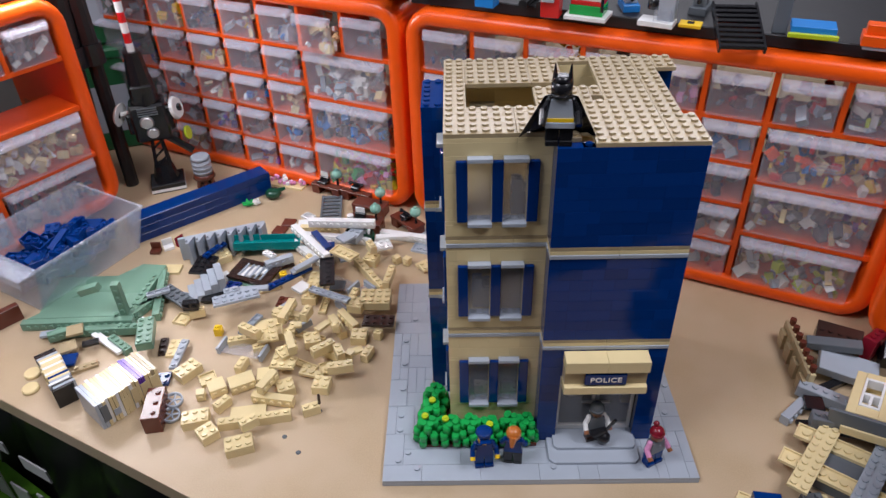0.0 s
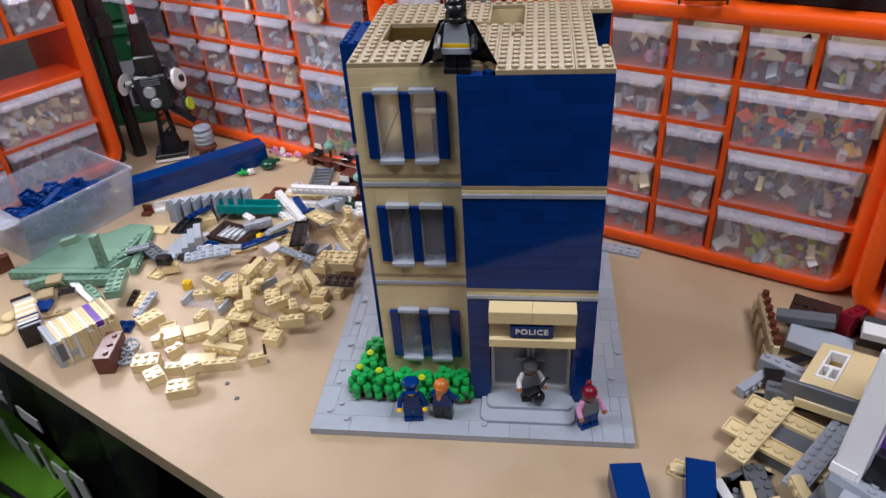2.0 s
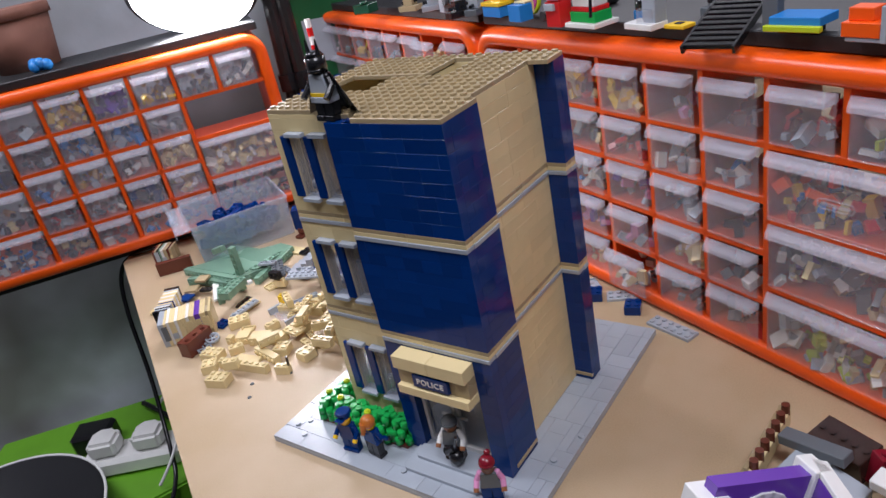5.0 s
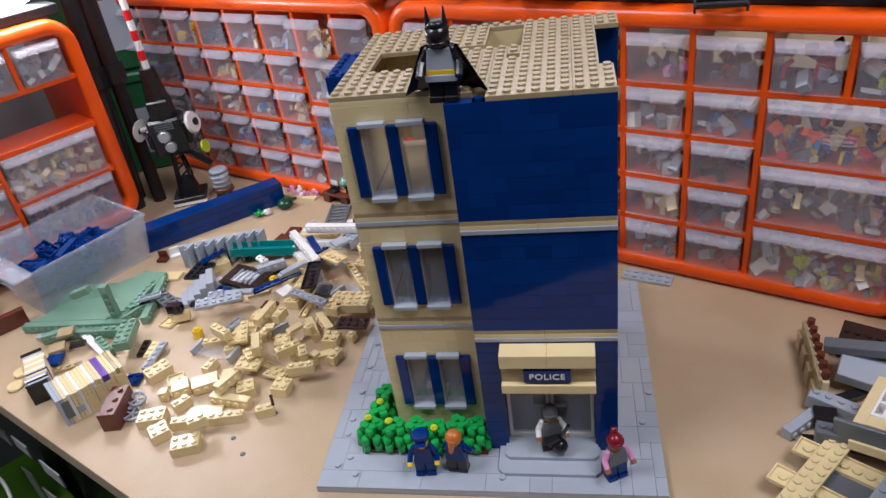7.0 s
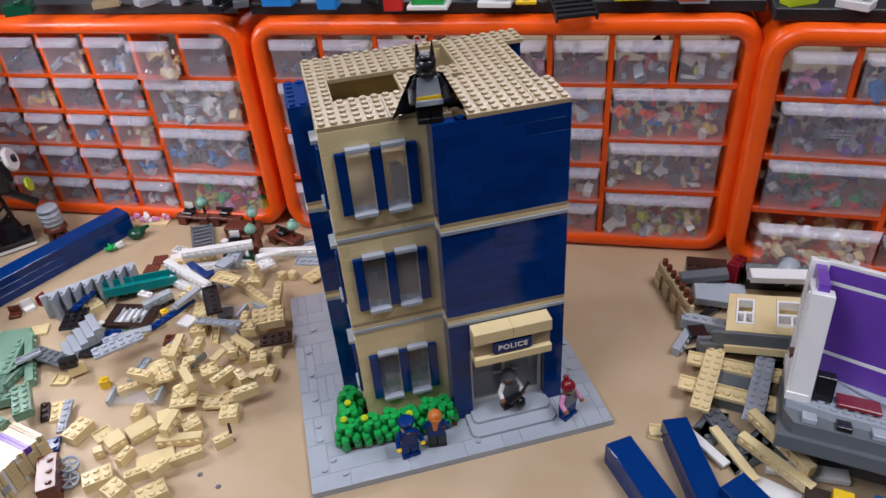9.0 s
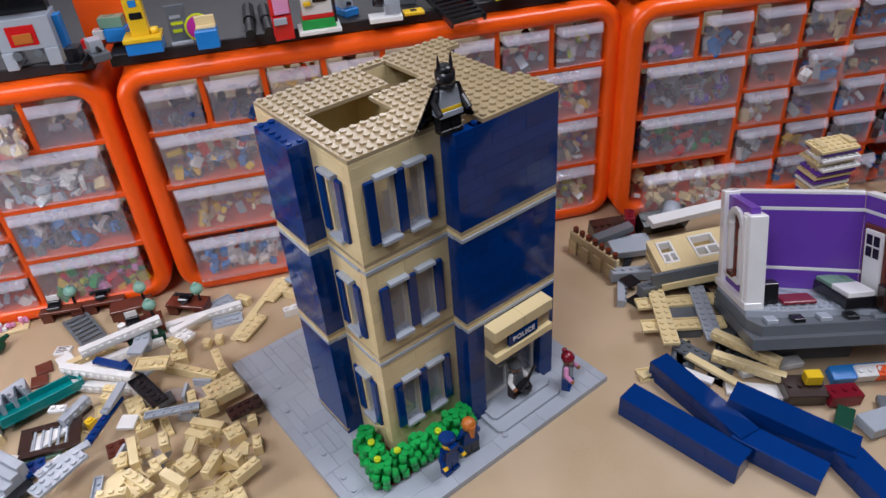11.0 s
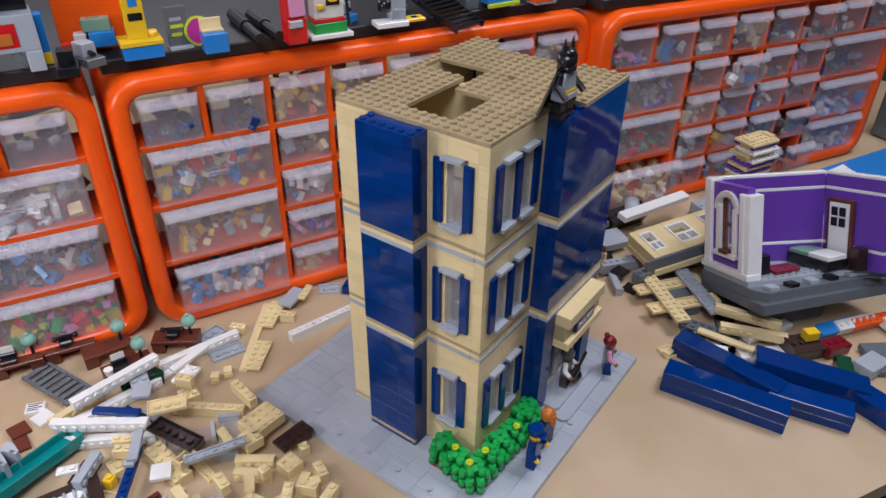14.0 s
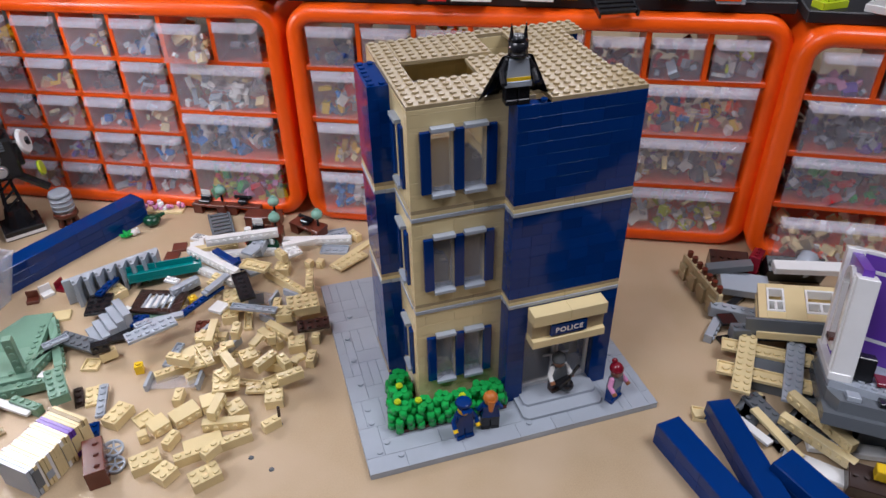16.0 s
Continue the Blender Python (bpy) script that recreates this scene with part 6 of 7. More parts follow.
# picket strip with brown pins
pk = thing("toy_fence", None, None, pose(0.378, 0.130, 0, 0, 0, -96), "dark tan toy strip standing with brown pins", "toy fence")
bm = bmesh.new()
box(bm, -0.036, 0.000, 0.003, 0.036, 0.003, 0.026, 0.0004)
part("strip", bm, DARK_TAN, pk)
for k in range(4):
    bm = bmesh.new()
    prism(bm, ((-0.034 + k * 0.02, -0.003), (-0.022 + k * 0.02, -0.003), (-0.022 + k * 0.02, 0.0), (-0.034 + k * 0.02, 0.0)), 0.0, 0.018)
    part("picket", bm, DARK_TAN, pk)
bm = bmesh.new()
box(bm, -0.036, 0.003, 0.010, 0.036, 0.008, 0.024, 0.0004)
part("ledge", bm, TAN, pk)
for k in range(7):
    bm = bmesh.new()
    rod(bm, (-0.032 + k * 0.0105, 0.0055, 0.022), (-0.032 + k * 0.0105, 0.0055, 0.031), 0.0031, 8)
    part("pin", bm, REDDISH_BROWN, pk)

# grey slopes, black roof parts and other large loose pieces
for x, y, z, turn, dx, dy, dz, mat, label, tilt, roll in (
        (0.398, 0.036, 0.012, -18, 0.080, 0.012, 0.014, DARK_GREY, "dark grey toy beam", 0, 0),
        (0.395, 0.078, 0.002, -32, 0.062, 0.012, 0.012, LIGHT_GREY, "light grey toy beam", 0, 4),
        (0.420, 0.112, 0.010, -24, 0.050, 0.026, 0.010, LIGHT_GREY, "light grey toy slope", 12, 6),
        (0.412, 0.128, 0.024, -20, 0.046, 0.012, 0.008, DARK_GREY, "dark grey toy bracket", 0, -8),
        (0.428, 0.150, 0.004, -28, 0.040, 0.024, 0.020, DARK_BROWN, "dark brown toy wall part", 10, 0),
        (0.490, 0.124, 0.002, -24, 0.060, 0.020, 0.024, BLACK, "black studded toy roof part", 26, 0),
        (0.455, 0.140, 0.002, 40, 0.030, 0.012, 0.024, DARK_RED, "dark red toy post", 0, 12),
        (0.405, 0.100, 0.002, 30, 0.046, 0.008, 0.006, BLACK, "black toy bar", 0, 10),
        (0.418, 0.062, 0.000, -60, 0.040, 0.014, 0.010, LIGHT_GREY, "light grey toy plate", 0, 0),
        (0.400, 0.012, 0.0, -10, 0.050, 0.020, 0.009, BLACK, "black toy base part", 0, 0),
        (0.395, -0.030, 0.0, -30, 0.030, 0.030, 0.006, DARK_GREY, "dark grey toy plate", 0, 0),
        (0.250, -0.085, 0.0, -84, 0.108, 0.022, 0.022, NAVY, "navy toy wall section", 0, 0),
        (0.290, -0.075, 0.0, -99, 0.105, 0.020, 0.020, NAVY, "navy toy wall section", 0, 0),
        (0.318, -0.140, 0.002, -74, 0.100, 0.024, 0.022, NAVY, "navy toy wall section", 0, 5),
        (0.286, -0.150, 0.0, -80, 0.070, 0.022, 0.018, NAVY, "navy toy wall section", 0, 0),
        (0.318, -0.205, 0.0, -110, 0.060, 0.022, 0.018, NAVY, "navy toy wall section", 0, 0),
        (0.366, -0.125, 0.002, -40, 0.034, 0.024, 0.014, DARK_BROWN, "dark brown toy crate", 8, 0),
        (0.372, -0.128, 0.017, -40, 0.014, 0.010, 0.010, YELLOW, "yellow toy block", 0, 0),
        (0.385, -0.150, 0.002, -30, 0.030, 0.016, 0.012, DARK_RED, "dark red toy block", 0, 6),
        (0.360, -0.165, 0.002, 20, 0.026, 0.014, 0.010, DARK_GREEN, "dark green toy part", 0, 0),
        (0.380, -0.185, 0.002, -20, 0.034, 0.020, 0.010, LIGHT_GREY, "light grey toy part", 0, 5),
        (0.420, -0.145, 0.004, -36, 0.050, 0.014, 0.010, LIGHT_BLUE, "azure toy panel", 20, 0),
        (0.436, -0.158, 0.004, -36, 0.050, 0.012, 0.012, WHITE, "white toy panel", 20, 0),
        (0.450, -0.170, 0.004, -36, 0.050, 0.010, 0.012, ORANGE, "orange toy panel", 20, 0),
        (0.410, -0.205, 0.002, -50, 0.060, 0.040, 0.006, DARK_GREY, "dark grey toy base plate", 4, 0),
        (0.345, -0.100, 0.0, -50, 0.060, 0.016, 0.004, WHITE, "white toy roof strip", 0, 0),
        (0.375, -0.090, 0.002, -28, 0.060, 0.012, 0.006, WHITE, "white toy strip", 0, 0),
        (0.470, -0.215, 0.002, -30, 0.060, 0.050, 0.012, WHITE, "white toy wall part", 6, 0),
        (0.620, -0.150, 0.002, -20, 0.080, 0.060, 0.030, WHITE, "white and grey toy frame part", 0, 0),
        (0.690, -0.060, 0.002, -20, 0.060, 0.050, 0.030, DARK_BROWN, "dark brown toy roof part", 10, 0),
        (0.760, -0.080, 0.002, -20, 0.050, 0.040, 0.022, WHITE, "white toy window part", 14, 0),
        (0.580, 0.040, 0.002, -30, 0.040, 0.030, 0.016, LIGHT_GREY, "light grey toy parts", 0, 0)):
    bm = bmesh.new()
    box(bm, -dx / 2, -dy / 2, 0, dx / 2, dy / 2, dz, 0.0006)
    n = max(1, int(dx / S))
    if dz > 0.011 and mat is not NAVY:
        for k in range(n):
            stud(bm, -dx / 2 + (k + 0.5) * dx / n, 0, dz, 8)
    ob = thing("toy_piece", bm, mat, pose(x, y, z, tilt, roll, turn), label + " lying in the heap", "toy piece", "large loose toy pieces")
    if mat is NAVY:
        for r in range(2):
            for k in range(int(dx / 0.026)):
                bm = bmesh.new()
                ln = dx / int(dx / 0.026)
                box(bm, -dx / 2 + k * ln + 0.0001, -dy / 2 - 0.0006, r * dz / 2 + 0.0001, -dx / 2 + (k + 1) * ln - 0.0001, -dy / 2, (r + 1) * dz / 2 - 0.0001, 0.0002)
                part("brick", bm, NAVY, ob)
bm = bmesh.new()
tube(bm, 0, 0, 0, 0.022, 0.010, 0.010, 16)
thing("toy_barrel", bm, LIGHT_GREY, pose(0.486, 0.108, 0.020, 0, 70, 30), "grey round toy barrel on black parts", "toy barrel")

# small stack of purple, white and tan plates
ps = thing("toy_stack", None, None, pose(0.650, 0.018, 0, 0, 0, -25), "small tower of white, tan and purple plates", "toy stack")
rnd = random.Random(12)
for k in range(16):
    bm = bmesh.new()
    toy_plate(bm, -0.024 + rnd.uniform(-0.003, 0.003), -0.016 + rnd.uniform(-0.003, 0.003), 6, 4, 0.004 + k * 0.0056, PH, True, n=7)
    part("plate", bm, (TAN, WHITE, PURPLE, TAN, PURPLE, WHITE)[k % 6], ps)
bm = bmesh.new()
for s in (-1, 1):
    box(bm, s * 0.018 - 0.004, -0.008, 0, s * 0.018 + 0.004, 0.008, 0.094)
part("core", bm, TAN, ps)

# quarter-ring dark grey plates between the lattice and the navy sections
for x, y, turn, r0, r1, arc in ((0.318, -0.030, -60, 0.066, 0.082, 50), (0.352, -0.052, -66, 0.070, 0.086, 46)):
    bm = bmesh.new()
    ang = [radians(-arc / 2 + arc * k / 8) for k in range(9)]
    loops(bm, [[(rr * math.cos(a) - r0, rr * math.sin(a), z) for a in ang] for rr, z in ((r0, 0), (r1, 0), (r1, PH), (r0, PH), (r0, 0))])
    for k in range(7):
        a = radians(-arc / 2 + arc * (k + 0.5) / 7)
        stud(bm, (r0 + r1) / 2 * math.cos(a) - r0, (r0 + r1) / 2 * math.sin(a), PH, 8)
    thing("curved_plate", bm, DARK_GREY, pose(x, y, 0, 0, 0, turn), "dark grey curved studded toy plate on the bench", "toy plate", "curved grey plates")

# light grey plates and a navy brick behind the building
loose(6, 2, PH, LIGHT_GREY, 0.267, 0.268, 0, -20, "stud", "light grey")
loose(4, 2, PH, LIGHT_GREY, 0.202, 0.309, 0, 24, "stud", "light grey")
loose(2, 2, BH, NAVY, 0.222, 0.287, 0, 15, "stud", "navy")
block("toy_support", 0.368, 0.006, 0, 50, 0.046, 0.036, 0.0128, DARK_GREY, "dark grey toy plates under the crossed plates", "toy plates")

# sand green beams in front of the wedge roof
for nx, x, y, z, turn, style in ((8, -0.318, 0.188, 0.0, 4, "tile"), (6, -0.268, 0.232, 0.0, 62, "tile"), (6, -0.280, 0.222, 0.0, 44, "stud"), (4, -0.276, 0.166, 0.0, -38, "stud")):
    loose(nx, 1, BH, SAND_GREEN, x, y, z, turn, style, "sand green")
# ---- things on the boards over the cabinets ----
CT = CAB_H + 0.012


def multi(name, x, y, z, turn, label, category, pieces):
    """A small thing of several boxes or tubes: each piece is (part name, material, shape, numbers)."""
    ob = thing(name, None, None, pose(x, y, z, 0, 0, turn), label, category)
    for pname, mat, shape, nums in pieces:
        bm = bmesh.new()
        if shape == "box":
            box(bm, *nums, 0.0005)
        elif shape == "tube":
            tube(bm, *nums, n=14)
        elif shape == "rod":
            rod(bm, nums[:3], nums[3:6], nums[6], 9)
        else:
            toy_plate(bm, *nums)
        part(pname, bm, mat, ob)
    return ob


multi("toy_pump", 0.052, 0.402, CT, -25, "yellow toy pump on azure base on the black board", "toy pump", [
    ("base", LIGHT_BLUE, "box", (-0.016, -0.012, 0, 0.016, 0.012, 0.011)), ("tray", YELLOW, "box", (-0.017, -0.013, 0.011, 0.017, 0.013, 0.015)),
    ("column", YELLOW, "box", (-0.009, -0.004, 0.015, 0.007, 0.008, 0.052)), ("print", BLACK, "box", (-0.006, -0.0046, 0.030, 0.005, -0.004, 0.036)),
    ("print", LIGHT_BLUE, "box", (-0.004, -0.0046, 0.041, 0.003, -0.004, 0.047)), ("knob", YELLOW, "tube", (0.011, 0.0, 0.015, 0.020, 0.004))])
multi("toy_board", 0.040, 0.445, CT, -32, "orange toy board with green and blue bricks", "toy board", [
    ("board", ORANGE, "box", (-0.030, 0.0, 0, 0.030, 0.004, 0.045)), ("green_brick", SAND_GREEN, "box", (-0.010, -0.012, 0.018, 0.012, 0.0, 0.028)),
    ("blue_brick", LIGHT_BLUE, "box", (-0.006, -0.016, 0.006, 0.014, -0.001, 0.018)), ("white_brick", WHITE, "box", (-0.018, -0.012, 0.008, -0.008, -0.002, 0.017)), ("red_pin", RED, "box", (-0.028, -0.02, 0, -0.020, -0.012, 0.012))])
multi("toy_sign", 0.083, 0.392, CT, -20, "dark toy sign with pale lines leaning", "toy sign", [
    ("board", DARK_GREY, "box", (-0.009, 0, 0.003, 0.009, 0.003, 0.036)), ("line", LIME, "box", (-0.006, -0.0004, 0.018, 0.005, 0, 0.021)), ("line", LIGHT_GREY, "box", (-0.006, -0.0004, 0.024, 0.004, 0, 0.027)),
    ("line", LIME, "box", (-0.006, -0.0004, 0.011, 0.003, 0, 0.014)), ("foot", LIGHT_GREY, "box", (-0.010, -0.005, 0, 0.010, 0.005, 0.003))])
bm = bmesh.new()
tube(bm, 0, 0, 0, 0.004, 0.0125, n=20)
disc = thing("toy_disc", bm, LIME, pose(0.100, 0.388, CT + 0.0125, 78, 0, -20), "lime rimmed magenta toy disc standing on edge", "toy disc")
bm = bmesh.new()
tube(bm, 0, 0, 0.004, 0.0052, 0.0105, n=20)
part("face", bm, plastic("magenta_plastic", (0.42, 0.03, 0.26), 0.25), disc, "magenta face")
multi("toy_bin", 0.098, 0.364, CT, -25, "blue toy bin with tan seat back", "toy bin", [
    ("bin", LIGHT_BLUE, "box", (-0.010, -0.008, 0, 0.010, 0.008, 0.016)), ("seat_back", TAN, "box", (-0.009, 0.008, 0.006, 0.009, 0.011, 0.026)), ("rail", TAN, "box", (-0.009, 0.000, 0.016, 0.009, 0.008, 0.018))])
for k, (a, b) in enumerate((((0.132, 0.345, CT + 0.006), (0.168, 0.425, CT + 0.006)), ((0.148, 0.338, CT + 0.006), (0.178, 0.410, CT + 0.006)))):
    bm = bmesh.new()
    rod(bm, a, Vector(a).lerp(Vector(b), 0.5), 0.0045, 10)
    rod(bm, Vector(a).lerp(Vector(b), 0.48), b, 0.006, 10)
    thing("metal_rod", bm, STEEL_BLACK, Matrix(), "black telescopic rod lying on the board", "metal rod", "black rods")
multi("toy_phone_box", 0.158, 0.329, CT, -20, "red toy pump with pink clear screen", "toy pump", [
    ("body", RED, "box", (-0.009, -0.008, 0, 0.009, 0.008, 0.022)), ("head", RED, "box", (-0.009, -0.005, 0.022, 0.009, 0.008, 0.042)), ("screen", PINK, "box", (-0.006, -0.009, 0.024, 0.008, -0.005, 0.040)),
    ("shelf", LIGHT_GREY, "box", (-0.008, -0.011, 0.015, 0.004, -0.007, 0.021)), ("cap", RED, "stud", (-0.008, -0.005, 2, 1, 0.042, 0.0005))])
multi("toy_fuel_pump", 0.192, 0.322, CT, -25, "white and red toy fuel pump on green plinth", "toy pump", [
    ("plate", WHITE, "box", (-0.020, -0.014, 0, 0.020, 0.014, 0.004)), ("plinth", GREEN, "box", (-0.016, -0.010, 0.004, 0.016, 0.010, 0.013)), ("red_course", RED, "box", (-0.015, -0.009, 0.013, 0.015, 0.009, 0.017)),
    ("body", WHITE, "box", (-0.014, -0.008, 0.017, 0.014, 0.008, 0.050)), ("dial", BLACK, "box", (-0.003, -0.0085, 0.028, 0.010, -0.008, 0.050)), ("nozzle", YELLOW, "box", (-0.001, -0.013, 0.032, 0.006, -0.0085, 0.042)),
    ("tap", YELLOW, "box", (-0.012, -0.011, 0.026, -0.005, -0.008, 0.030)), ("hose", BLACK, "rod", (0.015, -0.010, 0.045, 0.016, -0.014, 0.010, 0.0015))])
multi("toy_stand", 0.252, 0.294, CT, -28, "white toy stand with clear grey block", "toy stand", [
    ("foot", WHITE, "box", (-0.018, -0.008, 0, 0.014, 0.010, 0.005)), ("back", LIGHT_GREY, "box", (-0.002, -0.002, 0.005, 0.013, 0.010, 0.034)), ("block", CLEAR, "box", (-0.004, -0.007, 0.005, 0.011, -0.002, 0.016)), ("knob", BLACK, "tube", (-0.006, 0.004, 0.014, 0.024, 0.007))])
multi("toy_tag", 0.280, 0.290, CT, -25, "yellow toy warning tag with dark mark", "toy tag", [("tag", YELLOW, "box", (-0.010, -0.007, 0, 0.010, 0.007, 0.003)), ("mark", BLACK, "box", (-0.003, -0.003, 0.003, 0.003, 0.003, 0.0034))])
ramp = thing("toy_ramp", None, None, pose(0.318, 0.276, CT, 18, 0, -8), "black ribbed toy ramp on the board", "toy ramp")
for k in range(9):
    bm = bmesh.new()
    box(bm, -0.018, -0.030 + k * 0.007, 0.002, 0.018, -0.026 + k * 0.007, 0.006, 0.0004)
    part("rung", bm, BLACK, ramp)
bm = bmesh.new()
box(bm, -0.020, -0.032, 0, -0.018, 0.034, 0.006)
box(bm, 0.018, -0.032, 0, 0.020, 0.034, 0.006)
part("rail", bm, BLACK, ramp)
multi("toy_craft", 0.372, 0.254, CT, -20, "azure and lime toy craft wing", "toy craft", [
    ("wing", LIGHT_BLUE, "box", (-0.016, -0.010, 0.006, 0.020, 0.012, 0.012)), ("edge", LIME, "box", (-0.018, -0.014, 0.003, 0.022, -0.010, 0.007)), ("panel", DARK_GREY, "box", (-0.030, 0.004, 0, -0.018, 0.012, 0.040)), ("keel", BLACK, "box", (-0.012, -0.006, 0, 0.014, 0.008, 0.006))])
multi("toy_cart", 0.418, 0.226, CT, -24, "orange toy cart with grey rear", "toy cart", [
    ("body", ORANGE, "box", (-0.014, -0.010, 0.003, 0.010, 0.010, 0.012)), ("seat", ORANGE, "box", (-0.012, -0.006, 0.012, 0.004, 0.006, 0.020)), ("tail", LIGHT_GREY, "box", (0.010, -0.010, 0.0, 0.014, 0.010, 0.022)), ("foot", LIGHT_GREY, "box", (-0.012, -0.009, 0, 0.010, 0.009, 0.003))])
multi("toy_dish", 0.466, 0.250, CT, 0, "azure and white round toy dish", "toy dish", [("dish", LIGHT_BLUE, "tube", (0, 0, 0.010, 0.018, 0.013)), ("stem", BLACK, "tube", (0, 0, 0, 0.010, 0.004)), ("middle", WHITE, "tube", (0, 0, 0.018, 0.020, 0.008))])
multi("toy_stove", -0.030, 0.452, CT, -24, "light grey toy oven hut with red opening", "toy oven", [
    ("leg", LIGHT_GREY, "box", (-0.026, -0.016, 0, -0.016, 0.016, 0.016)), ("leg", LIGHT_GREY, "box", (0.010, -0.016, 0, 0.022, 0.016, 0.016)), ("body", LIGHT_GREY, "box", (-0.026, -0.014, 0.016, 0.022, 0.016, 0.044)),
    ("opening", RED, "box", (-0.016, -0.0146, 0.020, 0.008, -0.0140, 0.038)), ("bread", GINGER, "box", (-0.012, -0.0156, 0.022, 0.004, -0.0146, 0.031)), ("knob", DARK_GREY, "rod", (-0.014, -0.016, 0.012, -0.014, -0.010, 0.012, 0.004)),
    ("knob", DARK_GREY, "rod", (0.004, -0.016, 0.012, 0.004, -0.010, 0.012, 0.004)), ("wall", BLACK, "box", (-0.020, 0.002, 0.044, 0.020, 0.016, 0.064)), ("roof", LIGHT_GREY, "stud", (-0.028, -0.016, 6, 4, 0.064, 0.0032)),
    ("post", LIGHT_BLUE, "box", (0.022, -0.002, 0.010, 0.028, 0.010, 0.040)), ("post_foot", YELLOW, "box", (0.022, -0.002, 0, 0.028, 0.010, 0.010))])
multi("toy_lump", -0.222, 0.500, CT, 0, "dark green toy piece at the board edge", "toy piece", [("body", DARK_GREEN, "box", (-0.014, -0.010, 0, 0.014, 0.010, 0.012)), ("knob", DARK_GREEN, "tube", (0.004, -0.006, 0.012, 0.016, 0.006))])
for k, (x, y, mat, word) in enumerate(((-0.130, 0.482, DARK_TAN, "sand"), (-0.085, 0.470, LIGHT_GREY, "grey"), (-0.008, 0.412, BLACK, "black"), (0.012, 0.418, DARK_GREY, "dark grey"), (0.528, 0.150, WHITE, "white"), (0.565, 0.130, LIGHT_GREY, "grey"), (0.495, 0.180, LIME, "lime"), (0.610, 0.120, WHITE, "white"), (0.300, 0.330, DARK_GREY, "dark grey"), (0.235, 0.345, LIGHT_BLUE, "blue"))):
    multi("toy_figure_part", x, y, CT, 30 * k, word + " small toy vehicle piece on the board", "toy piece", [("base", mat, "box", (-0.014, -0.008, 0, 0.014, 0.008, 0.007)), ("block", LIGHT_GREY if k % 2 else mat, "box", (-0.006, -0.006, 0.007, 0.008, 0.006, 0.018)), ("bar", BLACK, "rod", (-0.012, 0, 0.010, 0.012, 0, 0.012, 0.002))])

# ---- around the far left cabinet ----
bm = bmesh.new()
tube(bm, 0, 0, 0, 0.07, 0.042, 0.052, 20)
tube(bm, 0, 0, 0.07, 0.085, 0.056, 0.056, 20)
thing("plant_pot", bm, material("old_clay_pot", (0.26, 0.11, 0.075), 0.7, spread=0.2, scale=30, bump=0.3, grain=150), CAB_A @ pose(0.19, 0.12, CT), "old reddish clay pot on the black board", "pot")
bm = bmesh.new()
for k in range(5):
    ball(bm, 0.008 * (k % 3), 0.006 * (k // 3), 0.008 + 0.003 * (k % 2), 0.008, 8, 6)
thing("toy_lump", bm, LIGHT_BLUE, CAB_A @ pose(0.21, 0.035, CT), "bright blue crumpled toy piece on the board", "toy piece")
lamp = thing("work_lamp_head", None, None, look((-0.42, 0.377, 0.34), (-0.24, 0.167, 0.04)), "round white work lamp glowing over the cabinet", "lamp")
bm = bmesh.new()
tube(bm, 0, 0, 0.004, 0.030, 0.090, 0.075, 28)
part("housing", bm, STEEL_BLACK, lamp)
bm = bmesh.new()
tube(bm, 0, 0, 0.0, 0.004, 0.083, 0.083, 28)
part("diffuser", bm, LAMP_GLOW, lamp, "bright white diffuser")
bm = bmesh.new()
rod(bm, (0, 0, 0.03), (0.0, 0.12, 0.20), 0.008, 8)
part("arm", bm, STEEL_BLACK, lamp)
for x, y, z, turn, w in ((-0.455, 0.655, 0.0, 20, 0.16), (-0.462, 0.66, 0.155, 24, 0.15)):
    gb = thing("storage_box", None, None, pose(x, y, z, 0, 0, turn), "dark green storage box with pale label", "storage box", "green storage boxes")
    bm = bmesh.new()
    box(bm, -w / 2, -0.06, 0, w / 2, 0.06, 0.15, 0.004)
    part("body", bm, DARK_GREEN_BOX, gb)
    bm = bmesh.new()
    box(bm, -w / 2 - 0.004, -0.064, 0.138, w / 2 + 0.004, 0.064, 0.153, 0.003)
    part("lid", bm, DARK_GREEN_BOX, gb)
    bm = bmesh.new()
    box(bm, -0.02, -0.0612, 0.03, 0.03, -0.06, 0.10)
    part("label_sheet", bm, LIGHT_GREY, gb)

# far right end: yellow crane, blue sheet, grey case, white cable
multi("toy_crane", 1.02, -0.02, 0, -20, "yellow latticed toy crane with green cab", "toy crane", [
    ("leg", YELLOW, "box", (-0.06, -0.02, 0, -0.045, 0.02, 0.30)), ("leg", YELLOW, "box", (0.045, -0.02, 0, 0.06, 0.02, 0.30)), ("beam", YELLOW, "box", (-0.06, -0.02, 0.20, 0.06, 0.02, 0.215)), ("beam", YELLOW, "box", (-0.06, -0.02, 0.285, 0.06, 0.02, 0.30)),
    ("brace", YELLOW, "rod", (-0.05, 0, 0.02, 0.05, 0, 0.19, 0.006)), ("brace", YELLOW, "rod", (0.05, 0, 0.02, -0.05, 0, 0.19, 0.006)), ("cab", GREEN, "box", (0.02, -0.026, 0.12, 0.05, 0.0, 0.17))])
block("blue_sheet", 0.90, -0.20, 0, -25, 0.30, 0.20, 0.004, LIGHT_BLUE, "flat blue plastic sheet on the bench", "plastic sheet")
block("grey_case", 1.05, -0.16, 0, -25, 0.16, 0.10, 0.10, DARK_GREY, "dark grey plastic case on the bench", "case", 0.004)
cable = bpy.data.curves.new("cable", "CURVE")
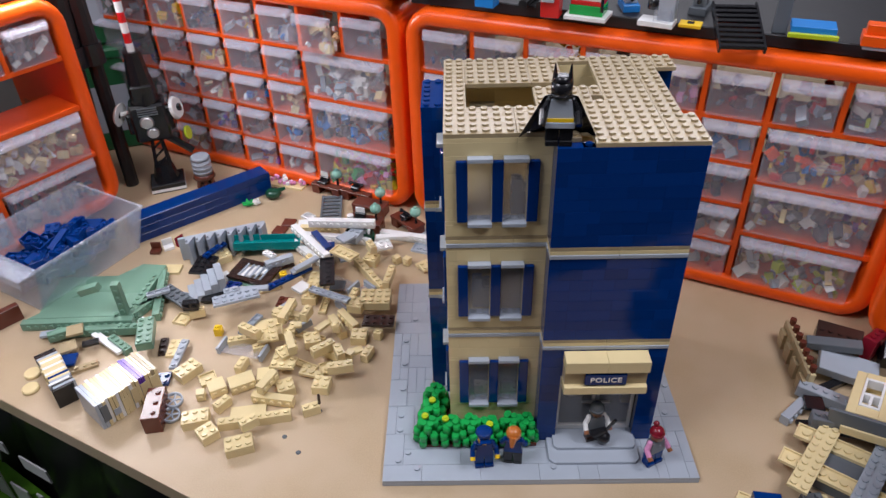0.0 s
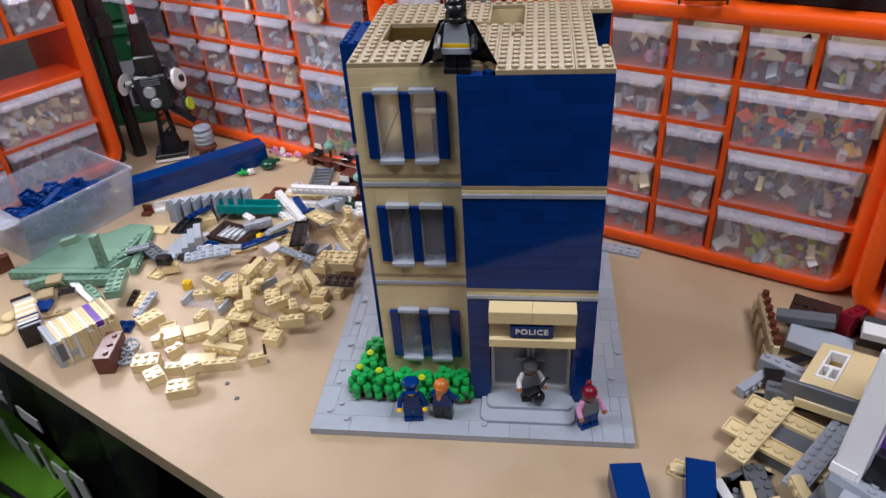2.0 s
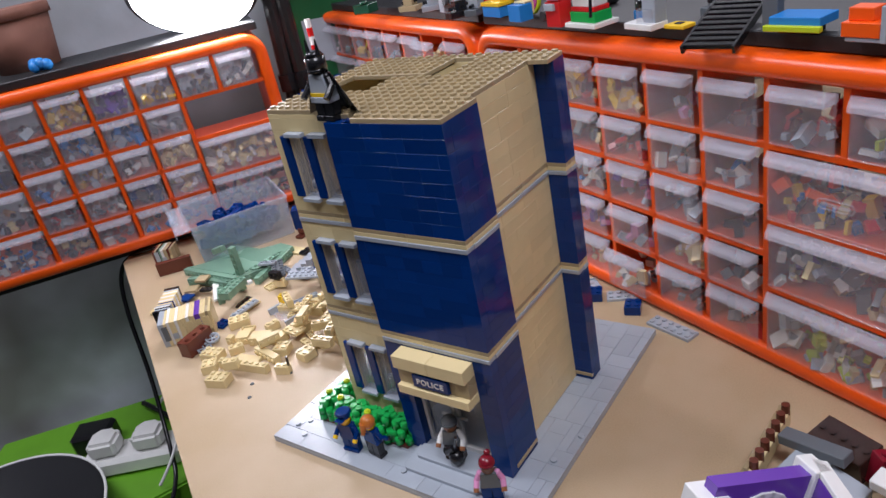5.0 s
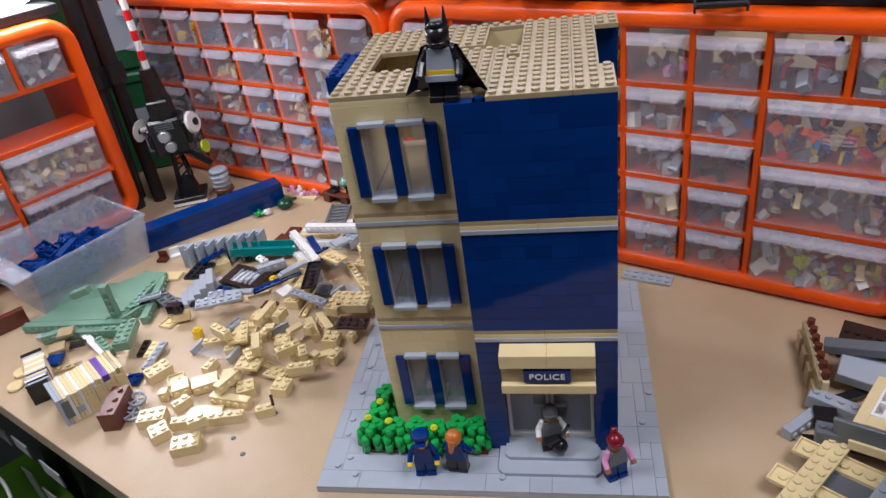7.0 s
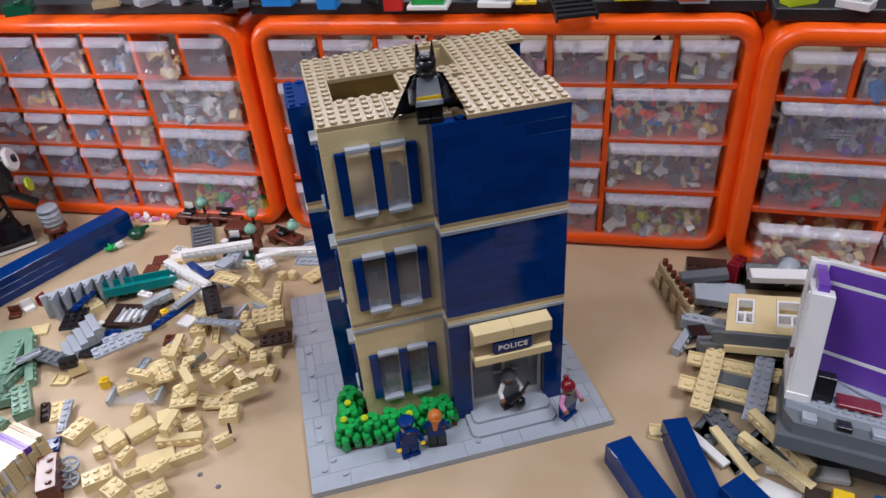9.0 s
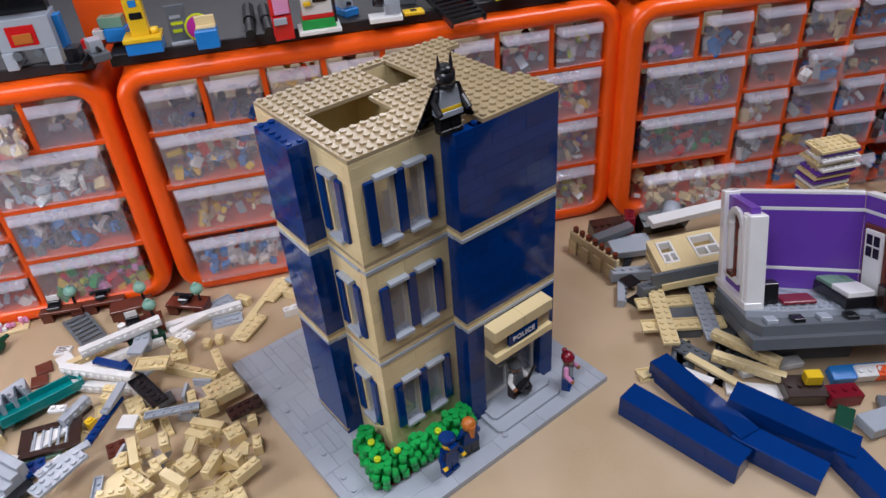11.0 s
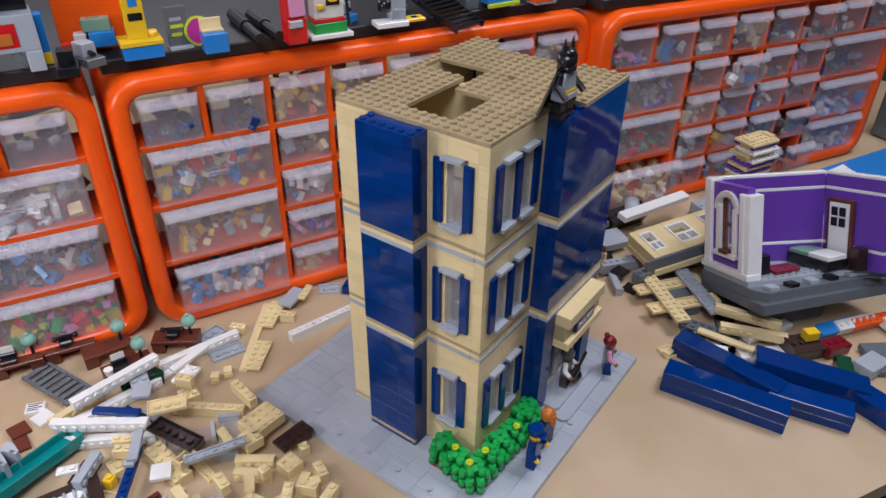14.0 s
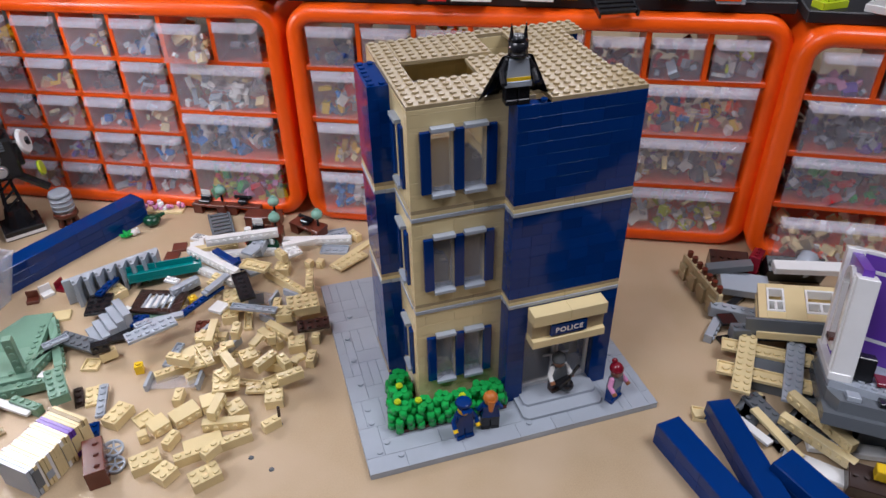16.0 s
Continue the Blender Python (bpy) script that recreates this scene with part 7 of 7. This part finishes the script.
cable.dimensions, cable.bevel_depth, cable.bevel_resolution = "3D", 0.005, 3
sp = cable.splines.new("NURBS")
pts = ((0.93, -0.02, 0.02), (0.955, -0.06, 0.06), (0.962, -0.07, 0.14), (0.945, -0.04, 0.19), (0.93, 0.02, 0.20))
sp.points.add(len(pts) - 1)
for q, p in zip(sp.points, pts):
    q.co = (*p, 1)
sp.use_endpoint_u = True
cable.materials.append(WHITE)
tagged(new("white_cable", cable), "thick white cable curling beside the cabinet", "cable")

# ---- below the bench ----
bm = bmesh.new()
prism(bm, ((-0.92, 0.02), (-0.65, -0.33), (-0.44, 0.20), (-0.60, 0.30), (-0.66, 0.33)), -0.74, -0.345)
bmesh.ops.bevel(bm, geom=bm.edges[:], offset=0.004, segments=2, affect="EDGES")
thing("green_chest", bm, GREEN_BOX, Matrix(), "bright green painted chest standing beside the bench", "chest")
ps2 = thing("power_strip", None, None, pose(-0.600, 0.105, -0.345, 0, 0, 38), "white extension lead with two white plugs", "power strip")
bm = bmesh.new()
box(bm, -0.085, -0.030, 0, 0.085, 0.030, 0.034, 0.007)
part("body", bm, WHITE, ps2)
for x in (-0.04, 0.035):
    bm = bmesh.new()
    prism(bm, ((x - 0.024, -0.022), (x + 0.024, -0.022), (x + 0.026, 0.012), (x + 0.012, 0.026), (x - 0.012, 0.026), (x - 0.026, 0.012)), 0.034, 0.064)
    bmesh.ops.bevel(bm, geom=bm.edges[:], offset=0.006, segments=2, affect="EDGES")
    part("plug", bm, WHITE, ps2)


def wire(points, r, mat, label):
    cu = bpy.data.curves.new("cable", "CURVE")
    cu.dimensions, cu.bevel_depth, cu.bevel_resolution = "3D", r, 2
    s = cu.splines.new("NURBS")
    s.points.add(len(points) - 1)
    for q, p in zip(s.points, points):
        q.co = (*p, 1)
    s.use_endpoint_u, s.order_u = True, 3
    cu.materials.append(mat)
    return tagged(new("cable", cu), label, "cable")


wire(((-0.50, 0.235, 0.012), (-0.545, 0.22, 0.006), (-0.585, 0.20, -0.02), (-0.60, 0.19, -0.10), (-0.57, 0.17, -0.20), (-0.52, 0.13, -0.29), (-0.46, 0.09, -0.335), (-0.42, 0.02, -0.34)), 0.0035, BLACK, "black cable hanging over the bench corner")
wire(((-0.72, 0.20, -0.33), (-0.62, 0.20, -0.335), (-0.53, 0.17, -0.335), (-0.45, 0.13, -0.33)), 0.005, BLACK, "thick black cable lying on the green chest")
wire(((-0.60, 0.17, -0.28), (-0.58, 0.20, -0.24), (-0.53, 0.19, -0.23), (-0.48, 0.12, -0.29), (-0.50, 0.08, -0.335)), 0.0025, WHITE, "thin white cable looping above the chest")
block("black_adapter", -0.715, 0.10, -0.345, 40, 0.07, 0.05, 0.04, BLACK, "black plug adapter on the green chest", "adapter", 0.006)
bm = bmesh.new()
loops(bm, [[(r * math.cos(6.2832 * k / 36), r * math.sin(6.2832 * k / 36), z) for k in range(36)] for r, z in ((0.02, 0.0), (0.10, 0.0), (0.17, 0.05), (0.174, 0.05), (0.176, 0.046), (0.105, -0.006), (0.02, -0.006))])
bowl = thing("black_bowl", None, None, pose(-0.61, -0.135, -0.339), "large black dish with a pale rim", "dish")
part("dish", bm, BLACK, bowl)
bm = bmesh.new()
loops(bm, [[((0.1755 + 0.0022 * math.cos(a)) * math.cos(6.2832 * k / 48), (0.1755 + 0.0022 * math.cos(a)) * math.sin(6.2832 * k / 48), 0.050 + 0.0022 * math.sin(a)) for k in range(48)] for a in [6.2832 * q / 8 for q in range(9)]])
part("rim", bm, WHITE, bowl, "pale rim")
bag = thing("black_bag", None, None, pose(-0.415, 0.285, 0, 0, 0, -28), "black printed bag under the bench", "bag")
bm = bmesh.new()
rnd = random.Random(6)
grid = [[bm.verts.new((-0.17 + 0.34 * i / 12, -0.085 + 0.012 * math.sin(i * 1.1 + j * 0.7) + 0.008 * rnd.random() + 0.05 * (j / 12) ** 3, -0.74 + 0.62 * j / 12)) for i in range(13)] for j in range(13)]
back = [[bm.verts.new((-0.17 + 0.34 * i / 12, 0.09, -0.74 + 0.62 * j / 12)) for i in range(13)] for j in range(13)]
for j in range(12):
    for i in range(12):
        bm.faces.new((grid[j][i], grid[j][i + 1], grid[j + 1][i + 1], grid[j + 1][i])).smooth = True
        bm.faces.new((back[j][i + 1], back[j][i], back[j + 1][i], back[j + 1][i + 1]))
for k in range(12):
    bm.faces.new((grid[12][k], grid[12][k + 1], back[12][k + 1], back[12][k]))
    bm.faces.new((grid[k + 1][0], back[k + 1][0], back[k][0], grid[k][0]))
    bm.faces.new((grid[k][12], back[k][12], back[k + 1][12], grid[k + 1][12]))
part("sack", bm, BAG, bag)
for k, (x, z, w, h) in enumerate(((-0.11, -0.33, 0.03, 0.10), (-0.06, -0.34, 0.035, 0.09), (-0.01, -0.33, 0.012, 0.10), (0.03, -0.34, 0.035, 0.09), (0.08, -0.33, 0.03, 0.10), (-0.12, -0.21, 0.05, 0.025), (-0.05, -0.20, 0.04, 0.02), (0.02, -0.21, 0.05, 0.022))):
    bm = bmesh.new()
    box(bm, x - w / 2, -0.108, z - h / 2, x + w / 2, -0.106, z + h / 2)
    part("print_bar", bm, PRINT, bag)
